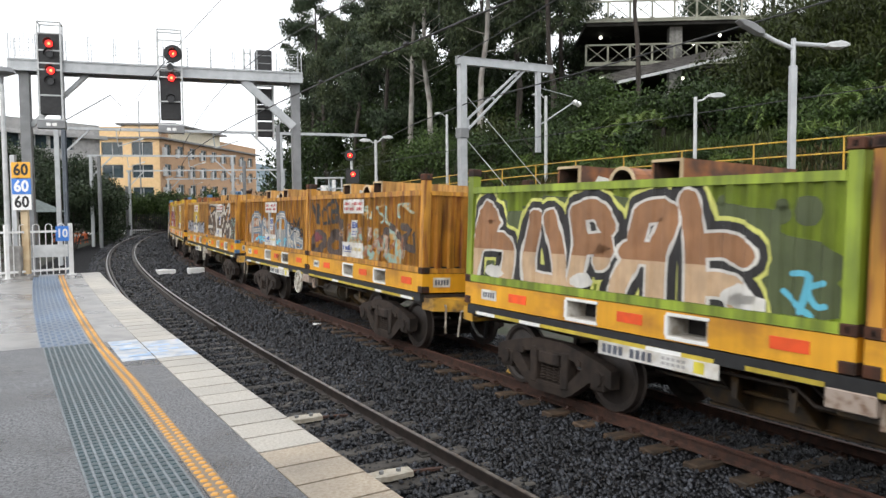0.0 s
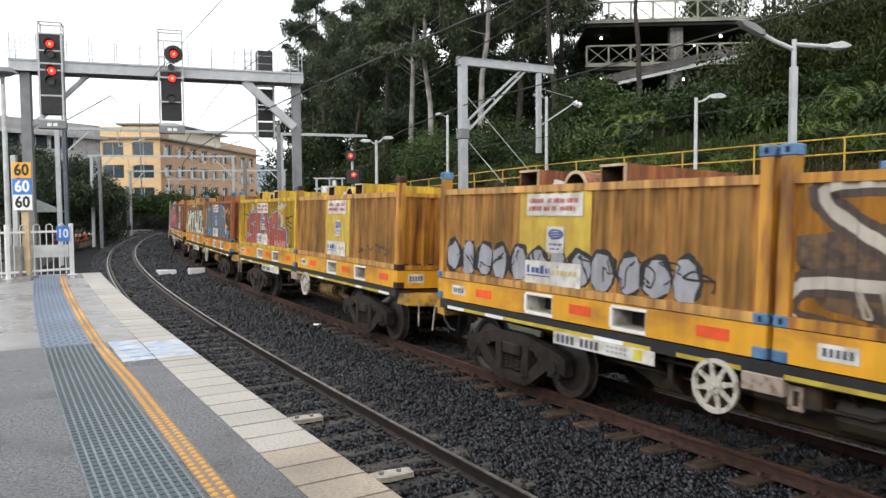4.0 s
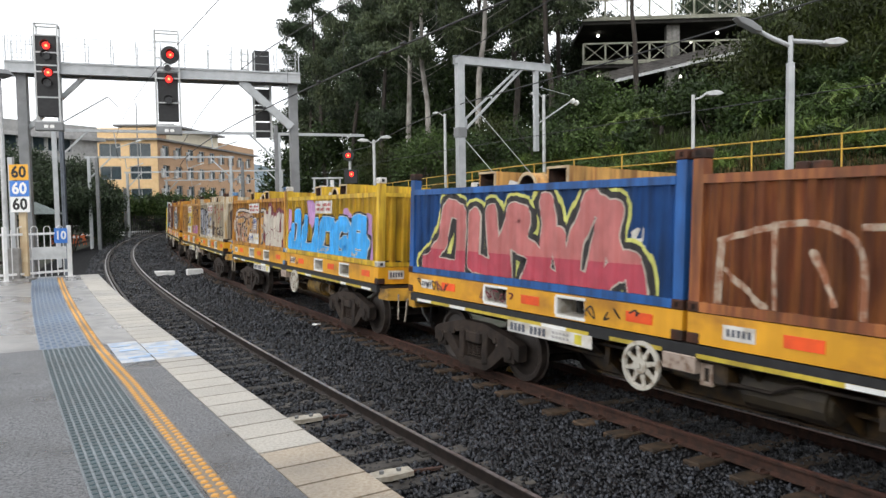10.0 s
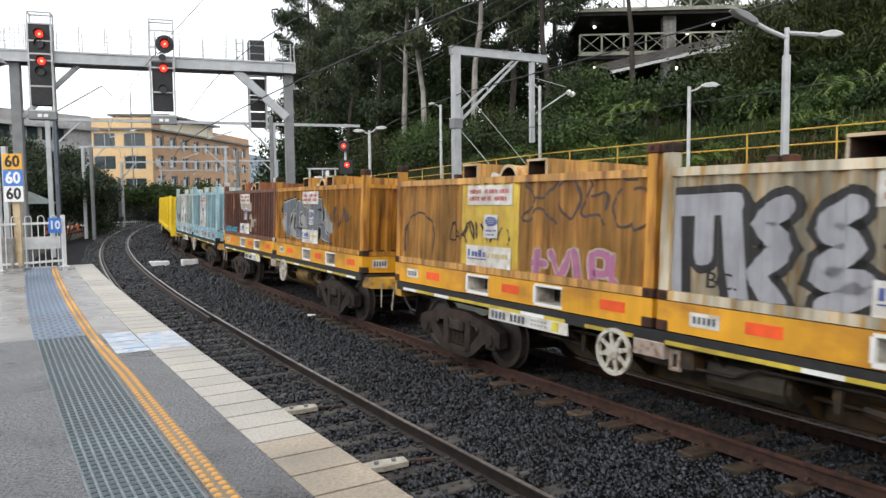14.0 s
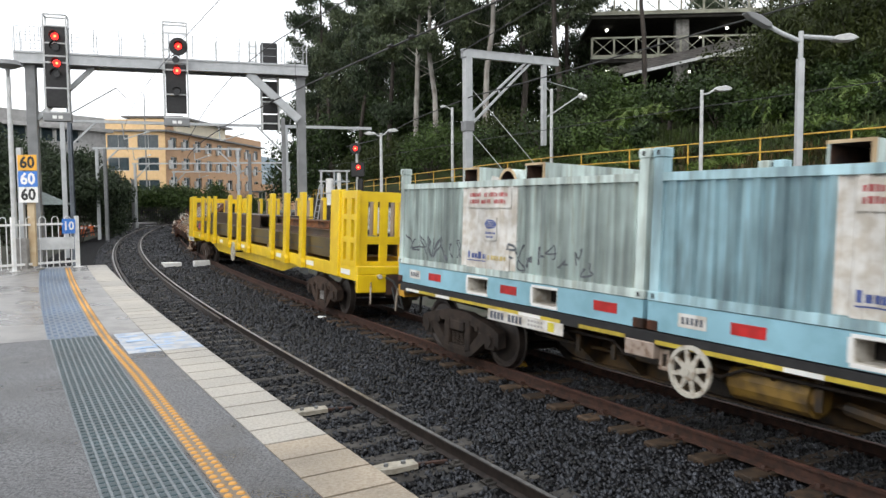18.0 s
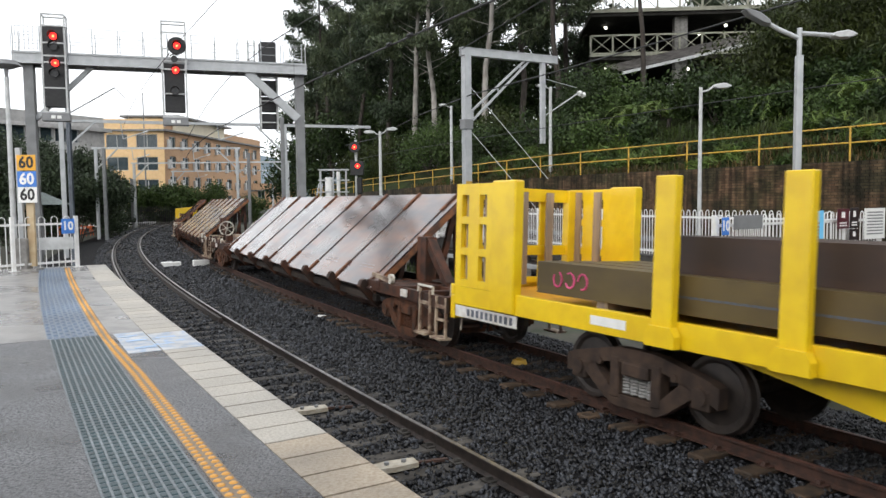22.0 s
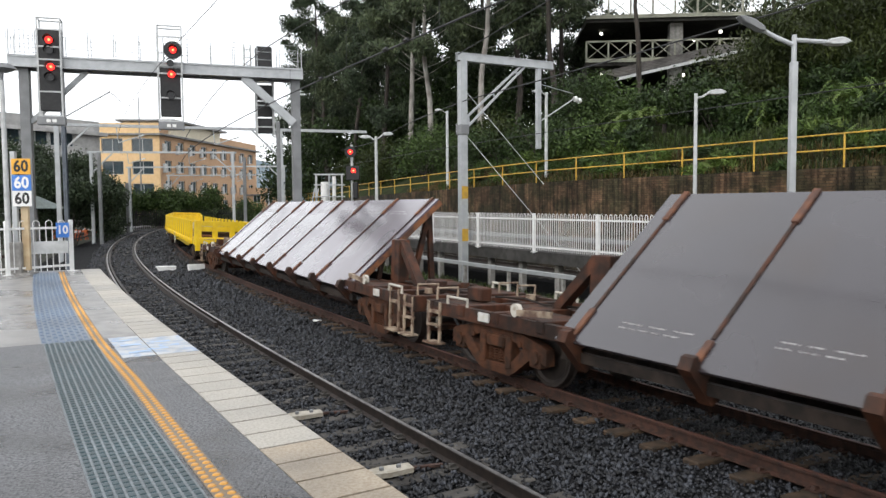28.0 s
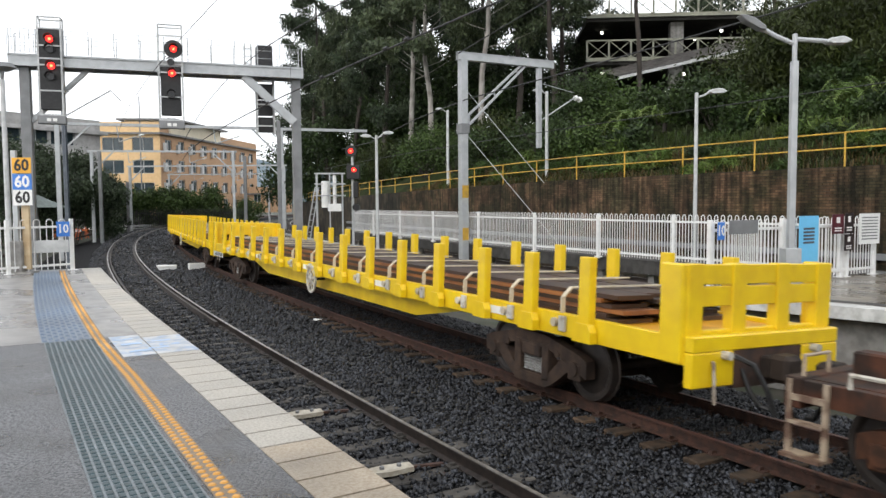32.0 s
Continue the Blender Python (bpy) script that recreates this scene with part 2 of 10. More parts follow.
M_REDCORE = mat("lit_red_lens_core", (1.0, 0.24, 0.07), (1.0, 0.22, 0.06), 0.3, glow=4.0, bump=0.0, blotch=0.0)
M_GLASSDARK = mat("unlit_lens", (0.02, 0.02, 0.022), None, 0.15, bump=0.0)
M_SIGNY = mat("sign_yellow", (0.80, 0.40, 0.03), (0.72, 0.36, 0.03), 0.4, bump=0.0, blotch=0.1)
M_SIGNB = mat("sign_blue", (0.05, 0.20, 0.62), (0.04, 0.17, 0.55), 0.4, bump=0.0, blotch=0.1)
M_SIGNW = mat("sign_white", (0.80, 0.80, 0.78), (0.74, 0.74, 0.72), 0.4, bump=0.0, blotch=0.08)
M_INK = mat("black_ink", (0.015, 0.014, 0.014), None, 0.5, bump=0.0)
M_BRICK = mat("old_brick", (0.155, 0.092, 0.052), (0.056, 0.046, 0.022), 0.85, scale=1.3, fine=40, bump=0.3, vary=0.35, coarse=0.45, blotch=0.6, streak=0.6, edge=(0.36, 0.56), fixed=True, spec=0.25)
M_MORTAR = mat("dark_mortar", (0.085, 0.065, 0.045), (0.032, 0.03, 0.021), 0.9, scale=1.3, fine=30, bump=0.4, coarse=0.45, blotch=0.6, streak=0.6, edge=(0.36, 0.56), fixed=True, spec=0.25)
M_HANDRAIL = mat("yellow_handrail_paint", (0.66, 0.40, 0.04), (0.50, 0.30, 0.05), 0.5, scale=6, bump=0.05)
M_BANK = mat("grassy_bank", (0.035, 0.05, 0.015), (0.022, 0.026, 0.012), 0.9, scale=1.4, fine=14, bump=0.8, spec=0.1)
M_WIRE = mat("dark_wire", (0.03, 0.03, 0.032), None, 0.6, bump=0.0)

# ================================================================ THE SETTING
def struct(ob, label="", category=""):
    return tagged(ob, label, category, kind="structure")


# ground to the horizon
bm = bmesh.new()
bmesh.ops.create_grid(bm, x_segments=60, y_segments=60, size=1500)
struct(link_mesh("ground", bm, M_GROUND, m=Matrix.Translation((0, 300, -1.62))), "damp dark earth reaching to the horizon", "ground")

CANT = 0.042
RAILZ = -1.053


def track(name, off, s0, s1, cant, top, sleeper_mat, label):
    """One track: ballast bed, two rails with shiny heads, sleepers."""
    zl = RAILZ - (0.7525 * cant if cant else 0)
    root = struct(thing(name, Matrix.Identity(4), label, "railway track"))
    for side in (0.7525, -0.7525):
        z = zl + side * cant
        o = off + side
        web = [(o - 0.07, z - 0.158), (o + 0.07, z - 0.158), (o + 0.07, z - 0.145), (o + 0.012, z - 0.125), (o + 0.012, z - 0.04),
               (o + 0.035, z - 0.03), (o + 0.035, z - 0.004), (o - 0.035, z - 0.004), (o - 0.035, z - 0.03), (o - 0.012, z - 0.04),
               (o - 0.012, z - 0.125), (o - 0.07, z - 0.145)]
        r = sweep("rail", web, s0, s1, 2.0, M_RAIL if cant else M_RAILN, parent=root)
        h = sweep("rail_head", rect(o - 0.024, o + 0.024, z - 0.004, z), s0, s1, 2.0, top, parent=r)
    # sleepers: the near ones are pieces of their own
    bm = bmesh.new()
    box(bm, -0.115, 0.115, -1.25, 1.25, -0.18, 0.0, bevel=0.015)
    me = bpy.data.meshes.new("sleeper")
    bm.to_mesh(me)
    bm.free()
    me.materials.append(sleeper_mat)
    bm = bmesh.new()
    box(bm, -0.075, 0.075, -0.055, 0.06, 0.0, 0.02)
    prism(bm, [(-0.05, 0.02), (0.045, 0.02), (0.03, 0.055), (-0.03, 0.05)], -0.022, 0.022)
    clip = bpy.data.meshes.new("rail_clip")
    bm.to_mesh(clip)
    bm.free()
    clip.materials.append(M_RAIL if cant else M_SLEEPER)
    s, rng = s0 if s0 > -20 else -20.0, random.Random(5 + int(off * 10))
    while s < min(s1, 130):
        o = new("sleeper", me)
        o.parent = root
        o.matrix_world = G(s, off + rng.uniform(-0.03, 0.03), zl - (0.150 if cant else 0.150) + rng.uniform(-0.012, 0.004), rng.uniform(-1, 1)) @ Matrix.Rotation(cant, 4, "X")
        if 2.0 < s < 23.0 and off > -1:
            for side in (0.7525, -0.7525):
                for dy in (-0.105, 0.105):
                    c = new("rail_clip", clip)
                    c.parent = root
                    c.matrix_world = G(s, off + side + dy, zl + side * cant - 0.148) @ Matrix.Rotation(0 if dy > 0 else math.pi, 4, "Z")
        s += 0.62
    return root


track("track_near", 4.245, -60, 190, 0.0, M_RAILTOP, M_SLEEPER, "curved railway track with polished rails beside the platform")
near_track = bpy.data.objects["track_near"]
for side in (-0.7525, 0.7525):
    o = 4.245 + side - math.copysign(0.13, side)
    sweep("check_rail", [(o - 0.06, RAILZ - 0.158), (o + 0.06, RAILZ - 0.158), (o + 0.035, RAILZ - 0.02), (o - 0.035, RAILZ - 0.02)], 17.5, 120, 2.0, M_RAILN, parent=near_track)
track("track_goods", 0.0, -245, 275, CANT, M_RAILTOP2, M_SLEEPER2, "curved rusty railway track that carries the goods train")
track("track_back", -11.15, -40, 190, 0.0, M_RAILTOP, M_SLEEPER, "railway track at the foot of the brick wall")

BED = [(8.6, -1.62), (6.4, -1.27), (5.7, -1.225), (2.6, -1.225), (2.0, -1.25), (1.4, -1.245), (-1.4, -1.275), (-2.2, -1.35), (-3.0, -1.6)]
# both beds share the blackened gap colour
struct(sweep("ballast_bed", BED, -245, 275, 3.0, M_BALLAST_BED, closed=False), "bed of crushed basalt ballast blackened for the shade between stones", "ballast")
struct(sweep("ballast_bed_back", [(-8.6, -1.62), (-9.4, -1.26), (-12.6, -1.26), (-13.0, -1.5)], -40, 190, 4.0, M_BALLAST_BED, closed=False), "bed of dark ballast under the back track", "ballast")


def bed_height(off):
    for (a, za), (b, zb) in zip(BED, BED[1:]):
        if b <= off <= a:
            return zb + (za - zb) * (off - b) / (a - b)
    return -1.62


def gravel():
    """Loose stones, each one a jittered octahedron, thinning out with distance."""
    rng = np.random.default_rng(3)
    ss, oo, size = [], [], []
    for s0, s1, per, sz in ((1.2, 9, 560, 0.0295), (9, 16, 440, 0.0315), (16, 26, 230, 0.039), (26, 45, 90, 0.054), (45, 95, 22, 0.085), (-5, 1.2, 300, 0.034)):
        n = int((s1 - s0) * 8.4 * per)
        ss.append(rng.uniform(s0, s1, n)); oo.append(rng.uniform(-2.6, 5.8, n)); size.append(rng.uniform(0.6, 1.45, n) * sz)
    s, o, r = np.concatenate(ss), np.concatenate(oo), np.concatenate(size)
    # sleepers and rails stay partly clear
    keep = np.ones(len(s), bool)
    for c in (4.245, 0.0):
        on = (np.abs(((s + 20.0) % 0.62) - 0.31) > 0.17) & (np.abs(o - c) < 1.2)
        keep &= ~(on & (rng.random(len(s)) < (0.5 if c else 0.25)))
        keep &= ~((np.abs(np.abs(o - c) - 0.7525) < 0.08))
    s, o, r = s[keep], o[keep], r[keep]
    n = len(s)
    z = np.array([bed_height(v) for v in o]) + rng.uniform(-0.5, 0.75, n) * r
    a = START - s / RADIUS
    c = np.stack([MIDX + (RADIUS + o) * np.cos(a), MIDY + (RADIUS + o) * np.sin(a), z], 1)
    octa = np.array([(1, 0, 0), (-1, 0, 0), (0, 1, 0), (0, -1, 0), (0, 0, 1), (0, 0, -1)], float)
    v = octa[None] * rng.uniform(0.65, 1.25, (n, 6, 3)) + rng.uniform(-0.38, 0.38, (n, 6, 3))
    th, ph = rng.uniform(0, 6.28, n), rng.uniform(0, 6.28, n)
    ct, st_, cp, sp = np.cos(th), np.sin(th), np.cos(ph), np.sin(ph)
    rot = np.zeros((n, 3, 3))
    rot[:, 0, 0], rot[:, 0, 1], rot[:, 1, 0], rot[:, 1, 1], rot[:, 2, 2] = ct, -st_, st_, ct, 1
    rx = np.zeros((n, 3, 3))
    rx[:, 0, 0], rx[:, 1, 1], rx[:, 1, 2], rx[:, 2, 1], rx[:, 2, 2] = 1, cp, -sp, sp, cp
    v = np.einsum("nij,nkj->nki", rot @ rx, v) * r[:, None, None] + c[:, None]
    f = np.array([(0, 2, 4), (2, 1, 4), (1, 3, 4), (3, 0, 4), (2, 0, 5), (1, 2, 5), (3, 1, 5), (0, 3, 5)])
    f = (f[None] + 6 * np.arange(n)[:, None, None]).reshape(-1, 3)
    me = bpy.data.meshes.new("ballast_stones")
    me.vertices.add(n * 6); me.vertices.foreach_set("co", v.ravel())
    me.loops.add(len(f) * 3); me.loops.foreach_set("vertex_index", f.ravel())
    me.polygons.add(len(f)); me.polygons.foreach_set("loop_start", np.arange(0, len(f) * 3, 3)); me.polygons.foreach_set("loop_total", np.full(len(f), 3))
    me.update(calc_edges=True)
    me.materials.append(M_STONE)
    tagged(new("ballast_stones", me), "loose dark grey crushed stones between the rails", "gravel", kind="stuff")


gravel()

# ---------------------------------------------------------------- near platform
PEND = 21.8
platform = struct(thing("platform", Matrix.Identity(4), "wet concrete railway platform with pale edge coping and tactile strip", "platform"))
sweep("platform_deck", [(6.28, -0.001), (14.0, 0.02), (14.0, -1.6), (6.28, -1.6)], -40, 10.16, 1.2, M_CONC, parent=platform)
sweep("platform_deck", [(6.28, -0.001), (14.0, 0.02), (14.0, -1.6), (6.28, -1.6)], 10.16, PEND, 1.2, M_CONC2, parent=platform)
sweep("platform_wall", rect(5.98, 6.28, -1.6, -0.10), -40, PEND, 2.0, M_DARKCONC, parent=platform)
# coping slabs, one by one near the camera
s, w = 0.6, 0.004
rng = random.Random(2)
for i in range(59):
    L = 0.352
    if s + L > PEND:
        L = PEND - s
    bm = bmesh.new()
    prism(bm, [(5.795, -0.10), (6.276, -0.10), (6.276, 0.002), (5.81, 0.002), (5.795, -0.012)], w, L - w)
    o = part("coping_slab", bm, M_COPINGB if i < 12 else M_COPING, platform)
    o.matrix_world = G(s, 0, 0)
    o.location.z += rng.uniform(-0.0015, 0.0015)
    s += 0.36
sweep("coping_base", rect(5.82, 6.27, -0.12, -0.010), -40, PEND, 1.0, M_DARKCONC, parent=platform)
sweep("coping_rest", rect(5.795, 6.276, -0.10, 0.001), -40, 0.59, 1.0, M_COPING, parent=platform)
# tactile strip: a thin plate with rows of raised bars, in panels
sweep("tactile_plate", rect(6.80, 7.375, 0.0, 0.006), -30, 10.15, 0.6, M_TACT, parent=platform)
sweep("tactile_plate", rect(6.84, 7.40, 0.0, 0.006), 10.17, 21.4, 0.6, M_TACTB, parent=platform)


M_DOME = mat("yellow_dome", (0.70, 0.34, 0.05), (0.46, 0.23, 0.05), 0.45, scale=14)


def warp(s):
    """The warning strip lies a little further in on the far slab."""
    return 0.055 * min(1.0, max(0.0, (s - 7.6) / 2.2))


def tactile_bars():
    """Rows of raised bars, ten across, and the two rows of yellow domes beside them."""
    def bar_bm(L, w):
        bm = bmesh.new()
        lo = [bm.verts.new((u, v, 0)) for u, v in ((-L, -w), (L, -w), (L, w), (-L, w))]
        hi = [bm.verts.new((u, v, 0.0065)) for u, v in ((-L * 0.8, -w * 0.7), (L * 0.8, -w * 0.7), (L * 0.8, w * 0.7), (-L * 0.8, w * 0.7))]
        bm.faces.new(hi)
        for q in range(4):
            bm.faces.new((lo[q], lo[(q + 1) % 4], hi[(q + 1) % 4], hi[q]))
        return bm
    first = part("tactile_bar", bar_bm(0.033, 0.0205), M_STUDT, platform)
    singles = [first]
    for s0, s1, o0, o1, step, mt, k in ((-4.04, 1.56, 6.806, 7.37, 0.083, M_STUDT, 10), (1.6, 10.15, 6.806, 7.37, 0.083, M_STUDT, 10), (10.2, 21.4, 6.842, 7.398, 0.29, M_STUD, 8)):
        verts, faces = [], []
        n = int((s1 - s0) / step)
        for i in range(n):
            for j in range(k):
                o = o0 + (o1 - o0) * (j + 0.5) / k
                s = s0 + i * step + (step / 2 if j % 2 and mt is M_STUD else 0)
                if i < 29 and s0 == 1.6:
                    single = singles.pop() if singles else new("tactile_bar", first.data)
                    single.parent = platform
                    single.matrix_world = G(s, o, 0.006)
                    continue
                b = len(verts)
                L, w = (0.033, 0.0205) if mt is M_STUDT else (step * 0.46, 0.026)
                for du, dv in ((-L, -w), (L, -w), (L, w), (-L, w)):
                    verts.append(P(s + du, o + dv, 0.006))
                for du, dv in ((-L, -w), (L, -w), (L, w), (-L, w)):
                    verts.append(P(s + du * 0.8, o + dv * 0.7, 0.0125))
                faces += [(b + 4, b + 5, b + 6, b + 7)] + [(b + q, b + (q + 1) % 4, b + 4 + (q + 1) % 4, b + 4 + q) for q in range(4)]
        ob = mesh_from("tactile_bars", verts, faces, mt, platform)
        ob["kind"] = "stuff"
    verts, faces, dome = [], [], None
    for i in range(-66, int((21.3 - 1.6) / 0.085)):
        for j in range(2):
            s = 1.6 + i * 0.085
            o = 6.663 + 0.073 * j + warp(s)
            if 0 <= i < 90:
                if dome is None:
                    bm = bmesh.new()
                    bmesh.ops.create_cone(bm, cap_ends=True, segments=10, radius1=0.028, radius2=0.018, depth=0.0085)
                    dome = part("warning_dome", bm, M_DOME, platform)
                    d = dome
                else:
                    d = new("warning_dome", dome.data)
                    d.parent = platform
                d.matrix_world = G(s, o, 0.008)
                continue
            b = len(verts)
            for q in range(6):
                verts.append(P(s + 0.031 * math.cos(q * 1.047), o + 0.026 * math.sin(q * 1.047), 0.004))
            for q in range(6):
                verts.append(P(s + 0.021 * math.cos(q * 1.047), o + 0.017 * math.sin(q * 1.047), 0.0115))
            faces += [tuple(range(b + 6, b + 12))] + [(b + q, b + (q + 1) % 6, b + 6 + (q + 1) % 6, b + 6 + q) for q in range(6)]
    ob = mesh_from("yellow_domes", verts, faces, M_DOME, platform)
    ob["kind"] = "stuff"


tactile_bars()
sweep("yellow_strip", rect(6.63, 6.77, 0.0, 0.004), -30, 21.4, 0.6, M_YELLOWLINE, parent=platform, do=lambda s, o: warp(s))
# joints across the slab
M_JOINT = mat("dark_joint", (0.06, 0.06, 0.06), None, 0.6, bump=0)
for s in (10.16, 15.6):
    sweep("slab_joint", [(7.42, 0.0015), (14.0, 0.0205), (14.0, 0.0225), (7.42, 0.0035)], s, s + 0.012, 0.02, M_JOINT, parent=platform)
# worn blue and white paint across the edge
M_PATCH = mat("worn_white_paint", (0.46, 0.47, 0.48), (0.26, 0.34, 0.46), 0.35, scale=7, edge=(0.45, 0.6), bump=0.1, blotch=0.3, coarse=3)
M_PATCHB = mat("worn_blue_paint", (0.28, 0.42, 0.62), (0.45, 0.47, 0.48), 0.35, scale=9, edge=(0.5, 0.62), bump=0.1)
sweep("painted_patch", rect(6.285, 6.64, 0.0005, 0.0025), 8.72, 10.15, 0.3, M_PATCH, parent=platform)
sweep("painted_patch", rect(5.815, 6.272, 0.004, 0.0055), 8.70, 9.9, 0.3, M_PATCH, parent=platform)
for i, (s, o) in enumerate(((8.95, 6.42), (9.2, 6.05), (9.5, 6.1), (9.45, 6.45), (9.8, 6.5), (9.05, 6.2))):
    sweep("painted_bar", rect(o - 0.12, o + 0.12, 0.0058, 0.0068), s, s + 0.11, 0.11, M_PATCHB, parent=platform)
# added plain wall, out of view behind the camera, keeps low sky light off the train
M_LIGHTBLOCK = mat("light_block_brick", (0.16, 0.10, 0.075), (0.11, 0.075, 0.058), 0.85, scale=3, fine=30, bump=0.3, coarse=0.5)
struct(sweep("wall_light_block", rect(14.0, 14.3, -1.6, 4.0), -40, 6.0, 2.0, M_LIGHTBLOCK), "added unseen plain wall behind the platform that blocks low light", "wall")
# two pale boxes of lineside equipment tucked under the edge
M_CLAMP = mat("cream_painted_steel", (0.52, 0.48, 0.40), (0.36, 0.32, 0.25), 0.5, scale=9)
for s, o in ((9.35, 4.62), (6.85, 4.58)):
    th = thing("cable_clamp", G(s, o - 0.32, -1.19, -4), "pale grey metal bracket with two bolts beside the rail", "bracket", "brackets beside the rail")
    bm = bmesh.new()
    prism(bm, [(-0.25, -0.08), (0.06, -0.11), (0.24, -0.08), (0.26, 0.07), (0.06, 0.12), (-0.24, 0.09)], 0.0, 0.055, "z")
    part("plate", bm, M_CLAMP, th, m=Matrix.Rotation(radians(90), 4, "Z"))
    for y in (-0.1, 0.1):
        bm = bmesh.new()
        rod(bm, (0, y, 0.05), (0, y, 0.085), 0.028, 8)
        part("bolt", bm, M_GALVDARK, th)
    bm = bmesh.new()
    bar(bm, (0.02, -0.14, 0.02), (-0.02, -0.62, 0.0), 0.05, 0.03)
    part("arm", bm, M_RAIL, th)

# ---------------------------------------------------------------- far platform, its end fence and the fenced deck behind
M_WETDECK = mat("rain_wet_concrete", (0.22, 0.195, 0.16), (0.13, 0.12, 0.105), 0.06, scale=1.6, fine=90, bump=0.05, blotch=0.3, coarse=0.6, rough2=0.45)
far = struct(thing("platform_far", Matrix.Identity(4), "wet concrete far platform with a painted white edge", "platform"))
def draw_back(s, o):
    """The far platform's edge leaves the track as it comes nearer."""
    return -min(5.0, max(0.0, (10.0 - s) * 0.235)) if o > -9.0 else 0.0


sweep("platform_deck", rect(-9.6, -3.35, -0.28, 0.0), -30, 9.6, 1.0, M_WETDECK, parent=far, do=draw_back)
sweep("platform_edge", rect(-3.35, -2.97, -0.20, 0.004), -30, 9.6, 1.0, mat("white_platform_edge", (0.70, 0.70, 0.68), (0.5, 0.5, 0.48), 0.3, scale=6, rough2=0.5), parent=far, do=draw_back)
sweep("platform_wall", rect(-9.5, -3.35, -1.6, -0.28), -30, 9.5, 1.0, M_PALECONC, parent=far, do=draw_back)
sweep("dark_line", rect(-3.75, -3.5, 0.001, 0.004), -30, 9.55, 1.0, M_DARKCONC, parent=far, do=draw_back)
deck = struct(thing("platform_extension", Matrix.Identity(4), "dark concrete platform extension standing on posts", "platform"))
sweep("deck_edge", rect(-9.6, -8.22, -0.42, -0.06), 9.6, 41.5, 1.5, M_DARKCONC, parent=deck)
sweep("deck_top", rect(-9.6, -8.22, -0.06, -0.01), 9.6, 41.5, 1.5, M_DARKCONC, parent=deck)
for i in range(14):
    bm = bmesh.new()
    box(bm, -0.12, 0.12, -0.1, 0.1, -1.65, -0.42)
    part("support_post", bm, M_PALECONC, deck).matrix_world = G(11 + i * 2.3, -8.6, 0)


def fence_panel(name, s0, o0, s1, o1, height, z, hoops, group, label, bars_gap=0.105):
    """A white steel fence between two posts: rails, upright bars, hoops along the top."""
    a, b = P(s0, o0, z), P(s1, o1, z)
    d = b - a
    L = d.length
    m = Matrix.Translation(a) @ Matrix.Rotation(math.atan2(d.y, d.x), 4, "Z")
    th = thing(name, m, label, "fence", group)
    bm = bmesh.new()
    box(bm, -0.045, 0.045, -0.045, 0.045, -0.06, height + 0.06, bevel=0.008)
    box(bm, -0.1, 0.1, -0.08, 0.08, -0.03, 0.012)
    part("post", bm, M_WHITE, th)
    for zz in (0.16, height - 0.14):
        bm = bmesh.new()
        box(bm, 0.045, L - 0.045, -0.02, 0.02, zz - 0.028, zz + 0.028)
        part("rail", bm, M_WHITE, th)
    n = max(2, int(L / bars_gap))
    step = L / n
    me = None
    for i in range(1, n):
        top = height - 0.02 if not hoops else height - 0.02
        if me is None:
            bm = bmesh.new()
            box(bm, -0.009, 0.009, -0.008, 0.008, 0.05, top)
            o = part("upright", bm, M_WHITE, th)
            me = o.data
        else:
            o = new("upright", me)
            o.parent = th
        o.location = (i * step, 0, 0)
    me = None
    for i in range(1, n - 1, 2):
        if me is None:
            bm = bmesh.new()
            pts = [(-step / 2 + step / 2 * (1 - math.cos(q * math.pi / 8)), 0, height - 0.02 + 0.075 * math.sin(q * math.pi / 8)) for q in range(9)]
            tube(bm, pts, 0.011, 5)
            o = part("hoop", bm, M_WHITE, th)
            me = o.data
        else:
            o = new("hoop", me)
            o.parent = th
        o.location = ((i + 0.5) * step, 0, 0)
    return th


FENCE = "white painted steel fence panel with hooped tops"
marks = [9.45, 14.38, 17.57, 21.08, 25.1, 29.3, 33.2, 37.1, 41.0]
for a, b in zip(marks, marks[1:]):
    fence_panel("fence_panel", a, -8.15, b, -8.15, 1.28, 0.0, True, "fence along the platform extension", FENCE)
for a, b in ((-3.86, -6.05), (-6.05, -7.2), (-7.2, -8.3), (-8.3, -9.4)):
    fence_panel("fence_panel", 9.4, a, 9.4, b, 1.28, 0.0, True, "fence across the far platform's end", FENCE)
fence_panel("fence_panel", 9.42, -9.4, 9.42, -9.5, 1.28, 0.0, False, "fence across the far platform's end", FENCE)
# near platform's end fence
for a, b in ((6.5, 7.95), (7.95, 9.9), (9.9, 12.0)):
    fence_panel("fence_panel", 21.5 - (a - 6.5) * 0.45, a, 21.5 - (b - 6.5) * 0.45, b, 1.30, 0.0, True, "fence across the near platform's end", "white painted steel fence panel with wide hooped tops", 0.15)

# ---------------------------------------------------------------- brick retaining wall with a handrail, and the bank above
WALL_TOP = 2.66
sweep_top = lambda s: -max(0.0, (s - 27) * 0.012)
wall = struct(thing("wall_brick", Matrix.Identity(4), "old stained brick retaining wall below a planted bank", "wall"))
sweep("wall_core", rect(-13.7, -13.02, -1.7, WALL_TOP), -30, 120, 2.0, M_MORTAR, parent=wall, dz=sweep_top)


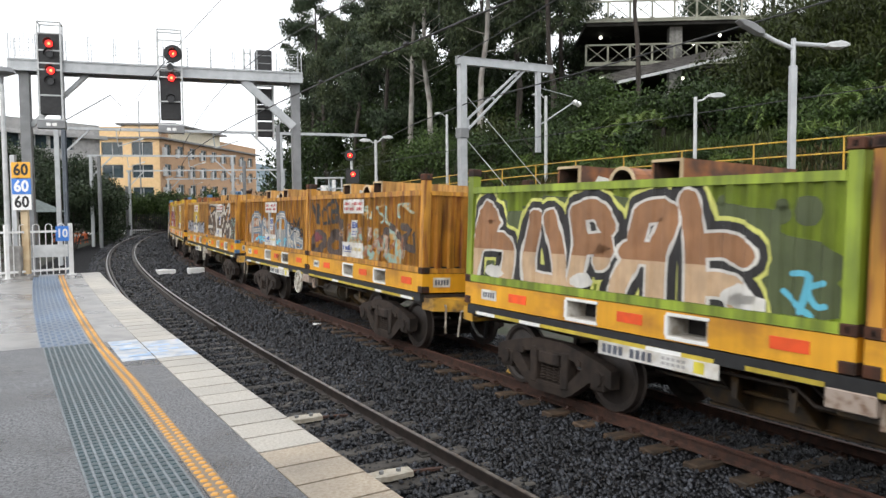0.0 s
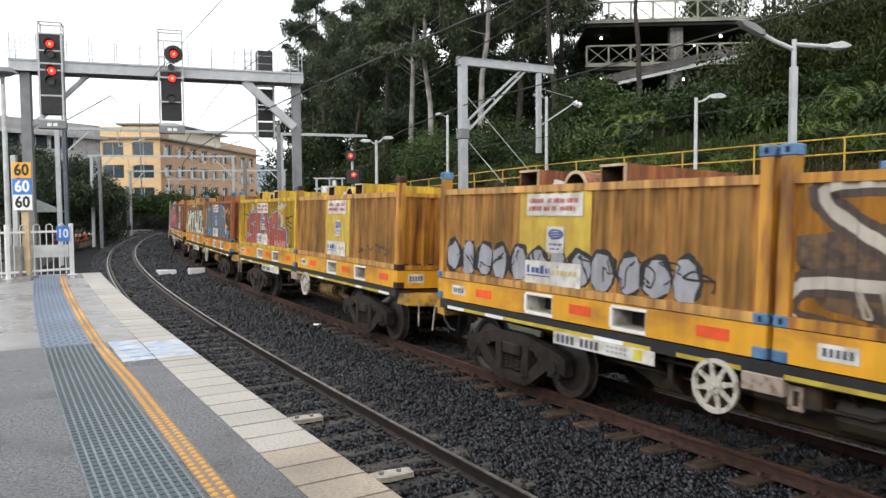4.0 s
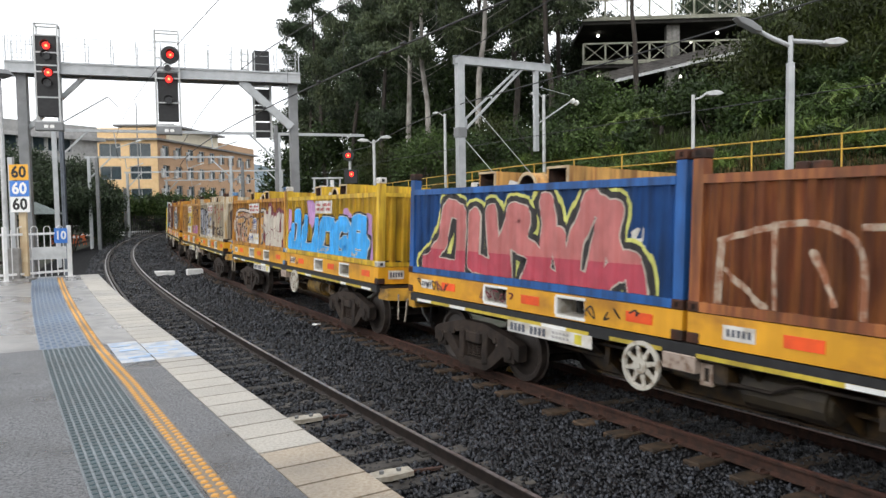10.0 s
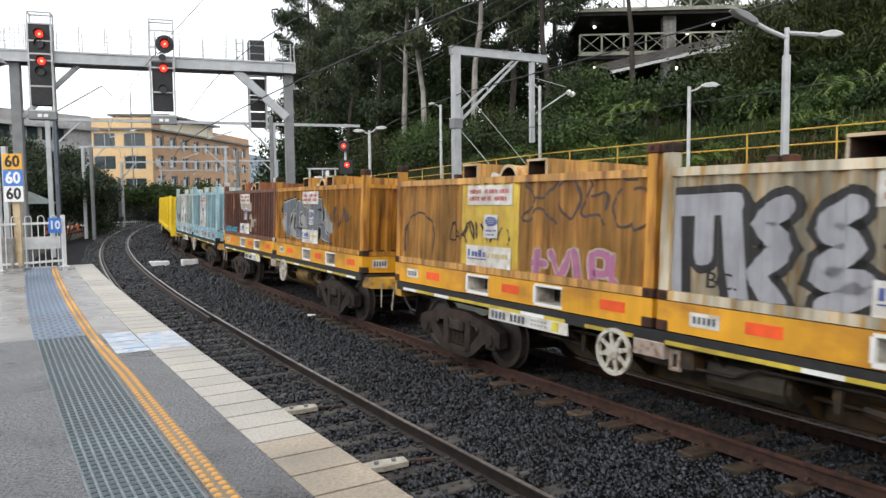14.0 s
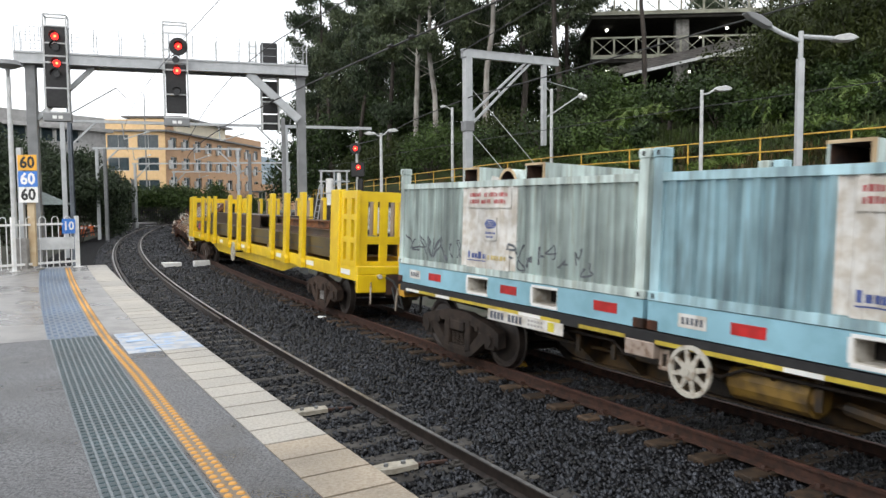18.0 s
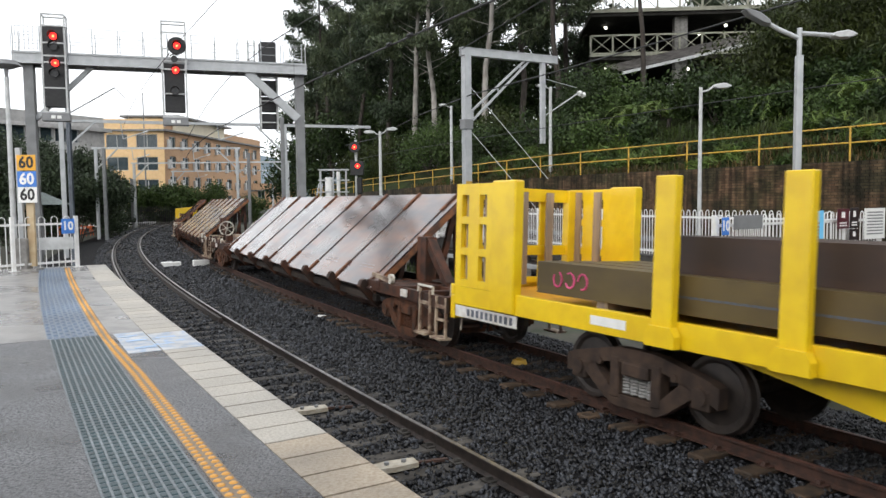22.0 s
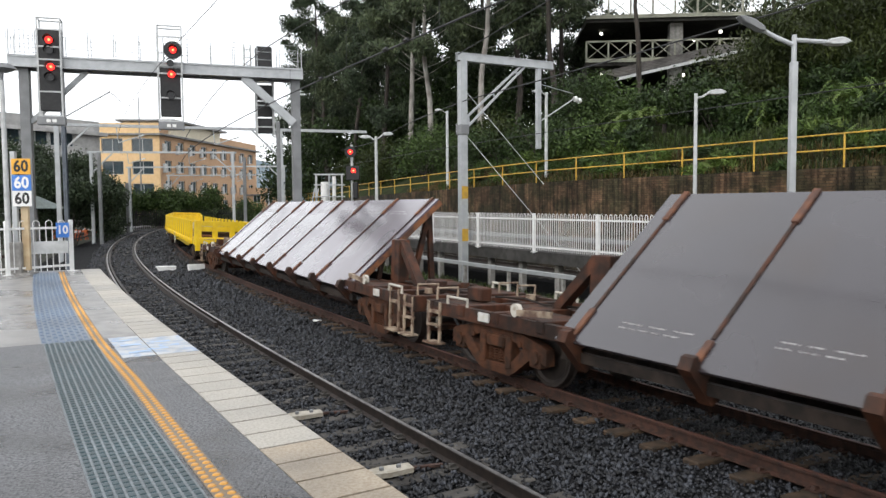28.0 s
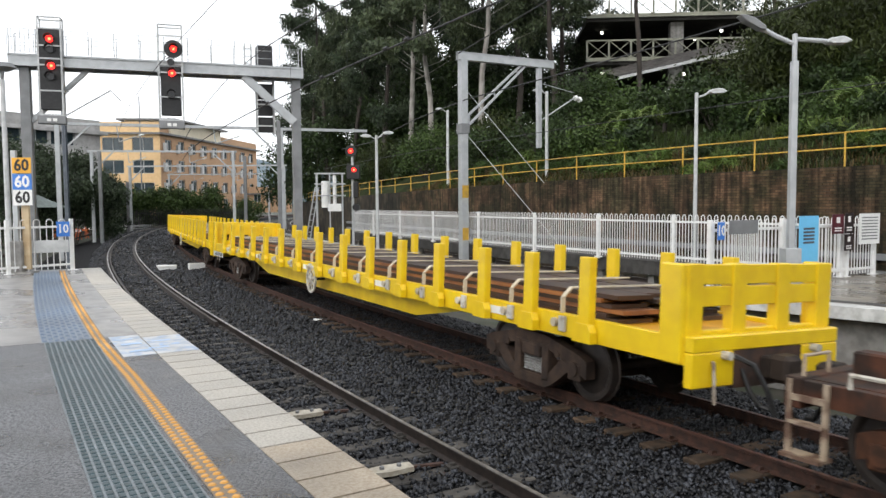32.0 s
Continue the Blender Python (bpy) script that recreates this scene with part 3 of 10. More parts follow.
def bricks():
    """Courses of bricks on the part of the wall that the camera sees best, joined past that."""
    bl, bh = 0.235, 0.086
    rng = random.Random(4)
    bm = bmesh.new()
    box(bm, -0.108, 0.108, -0.012, 0.016, -0.034, 0.034, bevel=0.004)
    me = bpy.data.meshes.new("brick")
    bm.to_mesh(me); bm.free()
    me.materials.append(M_BRICK)
    count = 0
    verts, faces = [], []
    for row in range(36):
        z = 2.60 - row * bh
        if z < -0.5:
            break
        s = 8.0 + (bl / 2 if row % 2 else 0)
        while s < 46:
            single = 12.8 < s < 16.4 and row < 22
            if single and count < 300:
                o = new("brick", me)
                o.parent = wall
                o.matrix_world = G(s, -13.018 + rng.uniform(-0.004, 0.006), z + sweep_top(s))
                count += 1
            else:
                b = len(verts)
                y = -13.004 + rng.uniform(-0.005, 0.006)
                zz = z + sweep_top(s)
                for dy in (0, -0.02):
                    for ds, dz in ((-0.108, -0.034), (0.108, -0.034), (0.108, 0.034), (-0.108, 0.034)):
                        verts.append(P(s + ds, y + dy, zz + dz))
                faces += [(b, b + 1, b + 2, b + 3)] + [(b + q, b + (q + 1) % 4, b + 4 + (q + 1) % 4, b + 4 + q) for q in range(4)]
            s += bl
    ob = mesh_from("brickwork", verts, faces, mat("old_brick_far", (0.16, 0.096, 0.056), (0.060, 0.050, 0.026), 0.85, scale=1.3, fine=40, bump=0.3, island=0.30, coarse=0.45, blotch=0.6, streak=0.65, edge=(0.36, 0.56), fixed=True, spec=0.25), wall)
    ob["kind"] = "stuff"


rail_root = struct(thing("handrail", Matrix.Identity(4), "yellow painted steel handrail along the top of the brick wall", "handrail"))
for zz in (3.655, 3.20):
    sweep("rail", [(-13.25 + 0.025 * math.cos(q * 1.047), zz + 0.025 * math.sin(q * 1.047)) for q in range(6)], -20, 100, 2.0, M_HANDRAIL, parent=rail_root, dz=sweep_top)
for i in range(34):
    s = -12.88 + i * 3.19
    bm = bmesh.new()
    rod(bm, (0, 0, 2.6), (0, 0, 3.655), 0.028, 8)
    part("post", bm, M_HANDRAIL, rail_root).matrix_world = G(s, -13.25, sweep_top(s))
# two grey cable ducts along the foot of the wall
for k, z in enumerate((0.05, -0.42)):
    struct(sweep("cable_duct", rect(-12.98, -12.80, z, z + 0.17), -20, 60, 2.0, M_GALVDARK), "grey steel cable duct fixed along the brick wall", "cable duct")
struct(sweep("cable_duct", rect(-7.0, -6.82, -0.62, -0.5), 10.5, 60, 2.0, M_GALV), "grey steel cable duct on short posts", "cable duct")
for i in range(12):
    bm = bmesh.new()
    box(bm, -0.05, 0.05, -0.05, 0.05, -1.7, -0.62)
    o = link_mesh("duct_post", bm, M_PALECONC, m=G(11.5 + i * 3.1, -6.9, 0))
    tagged(o, "short concrete post under a cable duct", "post", "posts under the cable duct")


def bank_height(back, s):
    return 2.55 + 0.50 * back + 0.25 * math.sin(s * 0.37 + back) + 0.2 * math.sin(s * 0.9 + back * 1.7)


def bank():
    verts, faces = [], []
    offs = [-13.55, -14.6, -16, -18, -20.5, -24, -30, -40, -60]
    n = 64
    for i in range(n + 1):
        s = -40 + i * 2.6
        for o in offs:
            back = -13.55 - o
            verts.append(P(s, o, min(bank_height(back, s), 8.4 + 0.02 * back) + sweep_top(s) if back > 0.5 else 2.55 + sweep_top(s)))
    k = len(offs)
    for i in range(n):
        for j in range(k - 1):
            a = i * k + j
            faces.append((a, a + 1, a + 1 + k, a + k))
    struct(mesh_from("bank", verts, faces, M_BANK, smooth=True), "steep planted earth bank above the brick wall", "bank")


bank()

# ================================================================ THE GOODS TRAIN
M_YEL = mat("wagon_yellow_paint", (0.74, 0.36, 0.02), (0.40, 0.17, 0.025), 0.4, scale=2.2, stretch=(0.6, 1, 1), fine=40, bump=0.06, edge=(0.54, 0.76), blotch=0.2, coarse=1.2, streak=0.1)
M_YELD = mat("grimy_wagon_yellow", (0.58, 0.31, 0.03), (0.13, 0.08, 0.035), 0.5, scale=4, fine=40, bump=0.1, edge=(0.46, 0.66), blotch=0.4, coarse=1.8)
M_YEL2 = mat("fresh_yellow_paint", (0.82, 0.57, 0.010), (0.74, 0.49, 0.012), 0.32, scale=3, bump=0.03, blotch=0.12, coat=0.2)
M_LBLUE = mat("light_blue_paint", (0.27, 0.50, 0.60), (0.22, 0.42, 0.50), 0.4, scale=3, bump=0.05, blotch=0.2)
M_BOGIE = mat("grimy_bogie_steel", (0.040, 0.029, 0.023), (0.018, 0.014, 0.012), 0.75, scale=5, bump=0.2, spec=0.25, vary=0.15)
M_BOGIER = mat("rusty_bogie_steel", (0.095, 0.038, 0.019), (0.036, 0.019, 0.012), 0.75, scale=5, bump=0.2, spec=0.25)
M_BOGIEB = mat("brown_bogie_steel", (0.062, 0.040, 0.029), (0.030, 0.021, 0.017), 0.75, scale=5, bump=0.2, spec=0.25)
M_WHEEL = mat("worn_wheel_steel", (0.075, 0.06, 0.052), (0.045, 0.038, 0.035), 0.5, metal=0.4, scale=5, bump=0.1)
M_RUST = mat("brown_rust", (0.092, 0.033, 0.016), (0.030, 0.017, 0.012), 0.65, spec=0.3, scale=3.5, fine=50, bump=0.25, blotch=0.5, coarse=1.3, streak=0.3)
M_RUSTO = mat("orange_rust", (0.27, 0.105, 0.04), (0.10, 0.05, 0.033), 0.75, scale=4, fine=50, bump=0.2, blotch=0.4, coarse=1.5)
M_BEAM = mat("rolled_steel_beam", (0.13, 0.075, 0.05), (0.085, 0.065, 0.055), 0.5, metal=0.3, scale=2, stretch=(0.4, 1, 1), bump=0.1)
M_STRIPE = mat("orange_reflector", (0.85, 0.10, 0.02), (0.75, 0.09, 0.02), 0.35, bump=0)
M_STRIPER = mat("red_reflector", (0.50, 0.02, 0.02), None, 0.35, bump=0)
M_LABEL = mat("grubby_white_label", (0.66, 0.65, 0.62), (0.50, 0.46, 0.40), 0.5, scale=6, bump=0.02, blotch=0.25, coarse=2)
M_LABELBAR = mat("print_bar", (0.10, 0.11, 0.14), None, 0.6, bump=0)
M_REDPRINT = mat("label_red_print", (0.5, 0.12, 0.12), None, 0.6, bump=0)
M_LOGO = mat("logo_blue", (0.08, 0.12, 0.35), None, 0.6, bump=0)
# near-black that stands in for shade inside holes and hollows
M_HOLE = mat("hole_shade", (0.02, 0.018, 0.016), None, 0.8, bump=0)
M_BLUECAST = mat("blue_corner_casting", (0.11, 0.24, 0.42), (0.07, 0.15, 0.28), 0.5, scale=8, bump=0.08)
M_HWHEEL = mat("white_handwheel", (0.56, 0.53, 0.46), (0.24, 0.17, 0.11), 0.55, scale=9, bump=0.05, edge=(0.52, 0.72))
M_LEVER = mat("dull_cream_rod", (0.40, 0.36, 0.30), (0.2, 0.15, 0.11), 0.6, scale=8)
M_CREAM = mat("cream_timber", (0.55, 0.43, 0.27), (0.42, 0.30, 0.17), 0.6, scale=3, bump=0.05)
M_POCKET = mat("grimy_white_paint", (0.60, 0.58, 0.53), (0.36, 0.32, 0.26), 0.5, scale=9, bump=0.05, blotch=0.3, coarse=3)
# rust with the shade of the hollow mixed into its colour
M_RUSTIN = mat("shaded_rust_inside", (0.085, 0.042, 0.026), (0.035, 0.022, 0.017), 0.8, scale=5, bump=0.2)
M_GOLD = mat("label_gold_print", (0.62, 0.50, 0.22), None, 0.6, bump=0)
M_WARN = mat("yellow_black_edge", (0.62, 0.48, 0.05), (0.45, 0.33, 0.04), 0.5, scale=5)

SPEED = [(0.0, 7.007), (8.0, 7.073), (16.0, 7.189), (24.0, 7.297), (32.0, 7.379)]


def run(t):
    """How far the train has gone by t seconds."""
    d = 0.0
    for (ta, va), (tb, vb) in zip(SPEED, SPEED[1:]):
        if t <= ta:
            break
        u = min(t, tb)
        vu = va + (vb - va) * (u - ta) / (tb - ta)
        d += (va + vu) / 2 * (u - ta)
    return d


TRACKZ = RAILZ - 0.7525 * CANT
RIDERS, WHEELS = [], []


def wagon_pose(s, lead, trail):
    """A vehicle whose front is at s and whose bogies stand lead and trail behind it. Its x runs back from the front, y to the near platform, z up from the rails."""
    a, b = P(s + lead, 0, TRACKZ), P(s + trail, 0, TRACKZ)
    d = (b - a).normalized()
    m = Matrix.Translation(a - d * lead) @ Matrix.Rotation(math.atan2(d.y, d.x), 4, "Z") @ Matrix.Rotation(CANT, 4, "X")
    return m


def ride(ob, base, lead, trail, local=None):
    RIDERS.append((ob, base, lead, trail, local or Matrix.Identity(4)))


def wheel_mesh():
    bm = bmesh.new()
    for side in (-1, 1):
        y = 0.7525 * side
        pr = [(0.09, -0.075), (0.36, -0.03), (0.40, -0.062), (0.455, -0.062), (0.463, 0.045), (0.49, 0.055), (0.49, 0.07), (0.40, 0.07), (0.36, 0.03), (0.09, 0.075)]
        rings = []
        for r, w in pr:
            rings.append([bm.verts.new((r * math.cos(q * math.tau / 28), y - side * w, r * math.sin(q * math.tau / 28))) for q in range(28)])
        for a, b in zip(rings, rings[1:] + rings[:1]):
            for q in range(28):
                bm.faces.new((a[q], a[(q + 1) % 28], b[(q + 1) % 28], b[q]))
    rod(bm, (0, -1.05, 0), (0, 1.05, 0), 0.075, 12)
    me = bpy.data.meshes.new("wheelset")
    bmesh.ops.recalc_face_normals(bm, faces=bm.faces)
    bm.to_mesh(me); bm.free()
    me.materials.append(M_WHEEL)
    return me


WHEEL_MESH = wheel_mesh()


def bogie_meshes(material, spring_mat):
    """The cast side frame, with its two openings, and the spring nest."""
    out = []
    bm = bmesh.new()
    w = 1.0
    for side in (1, -1):
        y0, y1 = side * 0.93, side * 1.09
        ya, yb = min(y0, y1), max(y0, y1)
        # top chord, humped in the middle, and the bottom chord
        top = [(-w - 0.24, 0.36), (-w - 0.24, 0.60), (-w - 0.1, 0.66), (-0.55, 0.78), (-0.3, 0.83), (0.3, 0.83), (0.55, 0.78), (w + 0.1, 0.66), (w + 0.24, 0.60), (w + 0.24, 0.36),
               (w - 0.1, 0.48), (0.55, 0.60), (0.3, 0.65), (-0.3, 0.65), (-0.55, 0.60), (-w + 0.1, 0.48)]
        prism(bm, top, ya, yb, "y")
        bot = [(-w + 0.05, 0.46), (-0.50, 0.14), (-0.36, 0.07), (0.36, 0.07), (0.50, 0.14), (w - 0.05, 0.46), (w - 0.26, 0.58), (0.42, 0.29), (0.3, 0.225), (-0.3, 0.225), (-0.42, 0.29), (-w + 0.26, 0.58)]
        prism(bm, bot, ya, yb, "y")
        for x in (-0.34, 0.34):
            box(bm, x - 0.075, x + 0.075, ya - 0.01, yb + 0.02, 0.18, 0.70, bevel=0.015)
        for x in (-w, w):
            box(bm, x - 0.13, x + 0.13, ya - 0.02, yb + 0.02, 0.30, 0.55, bevel=0.02)
            rod(bm, (x, side * 1.05, 0.46), (x, side * 1.14, 0.46), 0.105, 12)
    box(bm, -0.22, 0.22, -1.12, 1.12, 0.48, 0.66, bevel=0.02)
    box(bm, -0.3, 0.3, -0.9, 0.9, 0.1, 0.2)
    for side in (1, -1):
        # ribs and lugs cast on the outer face
        for x in (-0.62, 0.62):
            rod(bm, (x, side * 1.06, 0.60), (x, side * 1.11, 0.60), 0.05, 8)
        ya, yb = sorted((side * 1.06, side * 1.10))
        box(bm, -0.3, 0.3, ya, yb, 0.645, 0.68)
        box(bm, -0.3, 0.3, ya, yb, 0.15, 0.185)
    out.append((bm, "frame"))
    bm = bmesh.new()
    rings = []
    for q in range(13):
        r, z = (0.066 if q % 2 else 0.040), 0.235 + q * 0.0205
        rings.append([bm.verts.new((r * math.cos(k * math.tau / 10), r * math.sin(k * math.tau / 10), z)) for k in range(10)])
    for a, b in zip(rings, rings[1:]):
        for k in range(10):
            bm.faces.new((a[k], a[(k + 1) % 10], b[(k + 1) % 10], b[k]))
    bm.faces.new(rings[0][::-1])
    bm.faces.new(rings[-1])
    out.append((bm, "spring"))
    res = []
    for bm, nm in out:
        me = bpy.data.meshes.new(nm)
        bmesh.ops.recalc_face_normals(bm, faces=bm.faces)
        bm.to_mesh(me); bm.free()
        me.materials.append(material if nm == "frame" else spring_mat)
        res.append(me)
    return res


BOGIE_G = bogie_meshes(M_BOGIE, M_BOGIE)
BOGIE_R = bogie_meshes(M_BOGIER, M_BOGIER)
BOGIE_W = bogie_meshes(M_BOGIEB, mat("pale_spring_steel", (0.36, 0.36, 0.35), (0.22, 0.21, 0.20), 0.5, scale=9, bump=0.05))


def add_bogie(wagon, x, meshes=BOGIE_G):
    fr = new("bogie", meshes[0])
    fr.parent = wagon
    fr.location = (x, 0, 0)
    for side in (1, -1):
        for dx in (-0.2, -0.067, 0.067, 0.2):
            sp = new("spring", meshes[1])
            sp.parent = fr
            sp.location = (dx, side * 1.0, 0)
    for dx in (-1.0, 1.0):
        wh = new("wheelset", WHEEL_MESH)
        wh.parent = fr
        WHEELS.append((wh, (dx, 0, 0.463), 0.463))


def handwheel(wagon, x, y, z, r=0.30, axis="y"):
    """A spoked brake wheel: rim, broad spokes and a dished hub."""
    bm = bmesh.new()
    n = 24
    ring = [[bm.verts.new(((r + dr) * math.cos(q * math.tau / n), dy, (r + dr) * math.sin(q * math.tau / n))) for dr, dy in ((-0.028, -0.02), (0.026, -0.026), (0.03, 0.02), (-0.02, 0.026))] for q in range(n)]
    for q in range(n):
        for k in range(4):
            bm.faces.new((ring[q][k], ring[q][(k + 1) % 4], ring[(q + 1) % n][(k + 1) % 4], ring[(q + 1) % n][k]))
    m = Matrix.Translation((x, y, z))
    if axis == "x":
        m = m @ Matrix.Rotation(radians(90), 4, "Z")
    rim = part("handwheel", bm, M_HWHEEL, wagon, "white spoked brake handwheel", m)
    bm = bmesh.new()
    rod(bm, (0, -0.04, 0), (0, 0.035, 0), r * (0.30 if axis == "y" else 0.18), 14, r * (0.38 if axis == "y" else 0.2))
    rod(bm, (0, 0.03, 0), (0, 0.06, 0), 0.035, 8)
    part("hub", bm, M_HWHEEL, rim)
    wa, wb = (0.075, 0.045) if axis == "y" else (0.035, 0.03)
    me = None
    for q in range(8 if axis == "y" else 6):
        if me is None:
            bm = bmesh.new()
            prism(bm, [(r * 0.2, -wa / 2), (r - 0.02, -wb / 2), (r - 0.02, wb / 2), (r * 0.2, wa / 2)], -0.013, 0.013, "y")
            sp = part("spoke", bm, M_HWHEEL, rim)
            me = sp.data
        else:
            sp = new("spoke", me)
            sp.parent = rim
        sp.matrix_local = Matrix.Rotation((q + 0.3) * math.tau / (8 if axis == "y" else 6), 4, "Y")


def coupler(wagon, x, sign, material):
    bm = bmesh.new()
    a, b = sorted((x - sign * 0.2, x + sign * 0.12))
    box(bm, a, b, -0.12, 0.12, 0.72, 0.98, bevel=0.02)
    a, b = sorted((x + sign * 0.10, x + sign * 0.36))
    box(bm, a, b, -0.17, 0.15, 0.70, 1.02, bevel=0.05)
    part("coupler", bm, M_BOGIE, wagon)
    bm = bmesh.new()
    tube(bm, [(x, 0.45, 0.85), (x + sign * 0.1, 0.42, 0.6), (x + sign * 0.2, 0.36, 0.45), (x + sign * 0.32, 0.3, 0.42)], 0.028, 6)
    part("air_hose", bm, M_BLACK, wagon)
    bm = bmesh.new()
    bar(bm, (x + sign * 0.06, 0.98, 0.95), (x + sign * 0.10, 1.0, 0.50), 0.03, 0.03)
    bar(bm, (x + sign * 0.06, 0.98, 0.95), (x - sign * 0.12, 0.9, 0.98), 0.03, 0.03)
    part("uncoupling_lever", bm, M_LEVER, wagon)


STRETCH = 6.50 / 6.058   # length of the boxes against their common size
U_MAX = 5.888
CH = 0.28        # pitch of the corrugations
CD = 0.036       # their depth


def corr(x):
    u = (x / CH) % 1.0
    if u < 0.30:
        return 0.0
    if u < 0.42:
        return -CD * (u - 0.30) / 0.12
    if u < 0.82:
        return -CD
    if u < 0.94:
        return -CD * (1 - (u - 0.82) / 0.12)
    return 0.0


BREAKS = (0.30, 0.42, 0.82, 0.94)


def corrugated(x0, x1):
    """The x of every fold between x0 and x1."""
    xs = [x0]
    k = math.floor(x0 / CH)
    while k * CH < x1:
        for b in BREAKS:
            x = (k + b) * CH
            if x0 < x < x1:
                xs.append(x)
        k += 1
    return xs + [x1]


LEN, WID, Z0, ZS, ZP = 6.50, 2.44, 1.53, 3.06, 3.36   # the box: length, width, foot, top of the side, top of the posts


def container(base, xoff, c, casts, frame_mat, label, lids, pocket_mat, lead, trail, patch=None, stripes=M_STRIPE, marks_on=True):
    """An open-topped steel box with raised corner posts on a base frame with fork pockets. x runs back from its front."""
    th = thing("container", Matrix.Identity(4), label, "container", "containers on the goods train")
    ride(th, base, lead, trail, Matrix.Translation((xoff, 0, 0)))
    side_mat, end_mat = c
    h = WID / 2
    xs = corrugated(0.16, LEN - 0.16)
    for sgn, nm in ((1, "near"), (-1, "far")):
        bm = bmesh.new()
        lo = [bm.verts.new((x, sgn * (h - 0.012 + corr(x)), Z0 + 0.10)) for x in xs]
        hi = [bm.verts.new((x, sgn * (h - 0.012 + corr(x)), ZS - 0.09)) for x in xs]
        for i in range(len(xs) - 1):
            bm.faces.new((lo[i], lo[i + 1], hi[i + 1], hi[i]))
        bmesh.ops.solidify(bm, geom=bm.faces, thickness=0.004)
        part("side_panel", bm, side_mat, th)
        for za, zc in ((ZS - 0.10, ZS), (Z0, Z0 + 0.11)):
            bm = bmesh.new()
            box(bm, 0.16, LEN - 0.16, sgn * h - 0.06 if sgn > 0 else -h, sgn * h if sgn > 0 else -h + 0.06, za, zc)
            part("side_rail", bm, side_mat, th)
    ys = corrugated(-h + 0.16, h - 0.16)
    for x, sg in ((0.02, 1), (LEN - 0.02, -1)):
        bm = bmesh.new()
        lo = [bm.verts.new((x - sg * corr(y), y, Z0 + 0.08)) for y in ys]
        hi = [bm.verts.new((x - sg * corr(y), y, ZS - 0.07)) for y in ys]
        for i in range(len(ys) - 1):
            bm.faces.new((lo[i], lo[i + 1], hi[i + 1], hi[i]))
        bmesh.ops.solidify(bm, geom=bm.faces, thickness=0.004)
        part("end_panel", bm, end_mat, th)
        x0, x1 = (0, 0.07) if sg > 0 else (LEN - 0.07, LEN)
        for za, zc in ((ZS - 0.09, ZS - 0.01), (Z0, Z0 + 0.09)):
            bm = bmesh.new()
            box(bm, x0, x1, -h + 0.16, h - 0.16, za, zc)
            part("end_rail", bm, end_mat, th)
    for x0 in (0.0, LEN - 0.165):
        for y0 in (-h, h - 0.165):
            bm = bmesh.new()
            box(bm, x0 + 0.01, x0 + 0.155, y0 + 0.01, y0 + 0.155, Z0 + 0.1, ZP - 0.1)
            po = part("corner_post", bm, end_mat, th)
            for zc in (Z0 - 0.01, ZP - 0.12):
                bm = bmesh.new()
                box(bm, x0 - 0.003, x0 + 0.175, y0 - 0.003, y0 + 0.168, zc, zc + 0.12, bevel=0.012)
                part("corner_casting", bm, casts, po)
                yy = y0 + 0.166 if y0 > 0 else y0 - 0.002
                # flat near-black plate drawn for the shade in the casting's hole
                bm = bmesh.new()
                box(bm, x0 + 0.06, x0 + 0.11, yy - 0.002, yy + 0.002, zc + 0.03, zc + 0.09)
                part("casting_hole", bm, M_HOLE, po)
                if x0 == 0.0:
                    bm = bmesh.new()
                    box(bm, -0.006, -0.002, y0 + 0.055, y0 + 0.11, zc + 0.03, zc + 0.09)
                    part("casting_hole", bm, M_HOLE, po)
    # floor coloured near-black for the shade inside the box
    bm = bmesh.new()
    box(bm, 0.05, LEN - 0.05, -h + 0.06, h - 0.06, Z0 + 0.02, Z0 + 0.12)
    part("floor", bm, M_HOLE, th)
    # base frame with fork pockets
    zb, zt = 1.17, Z0 - 0.012
    bm = bmesh.new()
    pock = ((1.64, 2.20), (3.39, 3.97))
    cuts = [0.0] + [v for p in pock for v in p] + [LEN]
    for sgn in (1, -1):
        ya, yb = (h - 0.10, h - 0.012) if sgn > 0 else (-h + 0.012, -h + 0.10)
        for a, b in zip(cuts[::2], cuts[1::2]):
            box(bm, a + 0.008, b, ya, yb, zb, zt)
        for a, b in pock:
            box(bm, a, b, ya, yb, zt - 0.05, zt)
            box(bm, a, b, ya, yb, zb, zb + 0.05)
    box(bm, 0.008, 0.09, -h + 0.1, h - 0.1, zb, zt)
    box(bm, LEN - 0.09, LEN - 0.008, -h + 0.1, h - 0.1, zb, zt)
    fr = part("base_frame", bm, frame_mat, th)
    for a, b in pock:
        # black block in place of the shade deep in the fork tunnel
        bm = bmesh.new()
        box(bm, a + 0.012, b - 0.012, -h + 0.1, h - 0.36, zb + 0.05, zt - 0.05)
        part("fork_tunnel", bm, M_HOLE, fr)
        bm = bmesh.new()
        for u0, u1, v0, v1 in ((a, b, zt - 0.065, zt - 0.05), (a, b, zb + 0.05, zb + 0.065), (b - 0.016, b, zb + 0.065, zt - 0.065), (a, a + 0.016, zb + 0.065, zt - 0.065)):
            box(bm, u0, u1, h - 0.35, h - 0.013, v0, v1)
        part("pocket_lining", bm, M_POCKET, fr, "dirty white painted inside of the fork pocket")
        bm = bmesh.new()
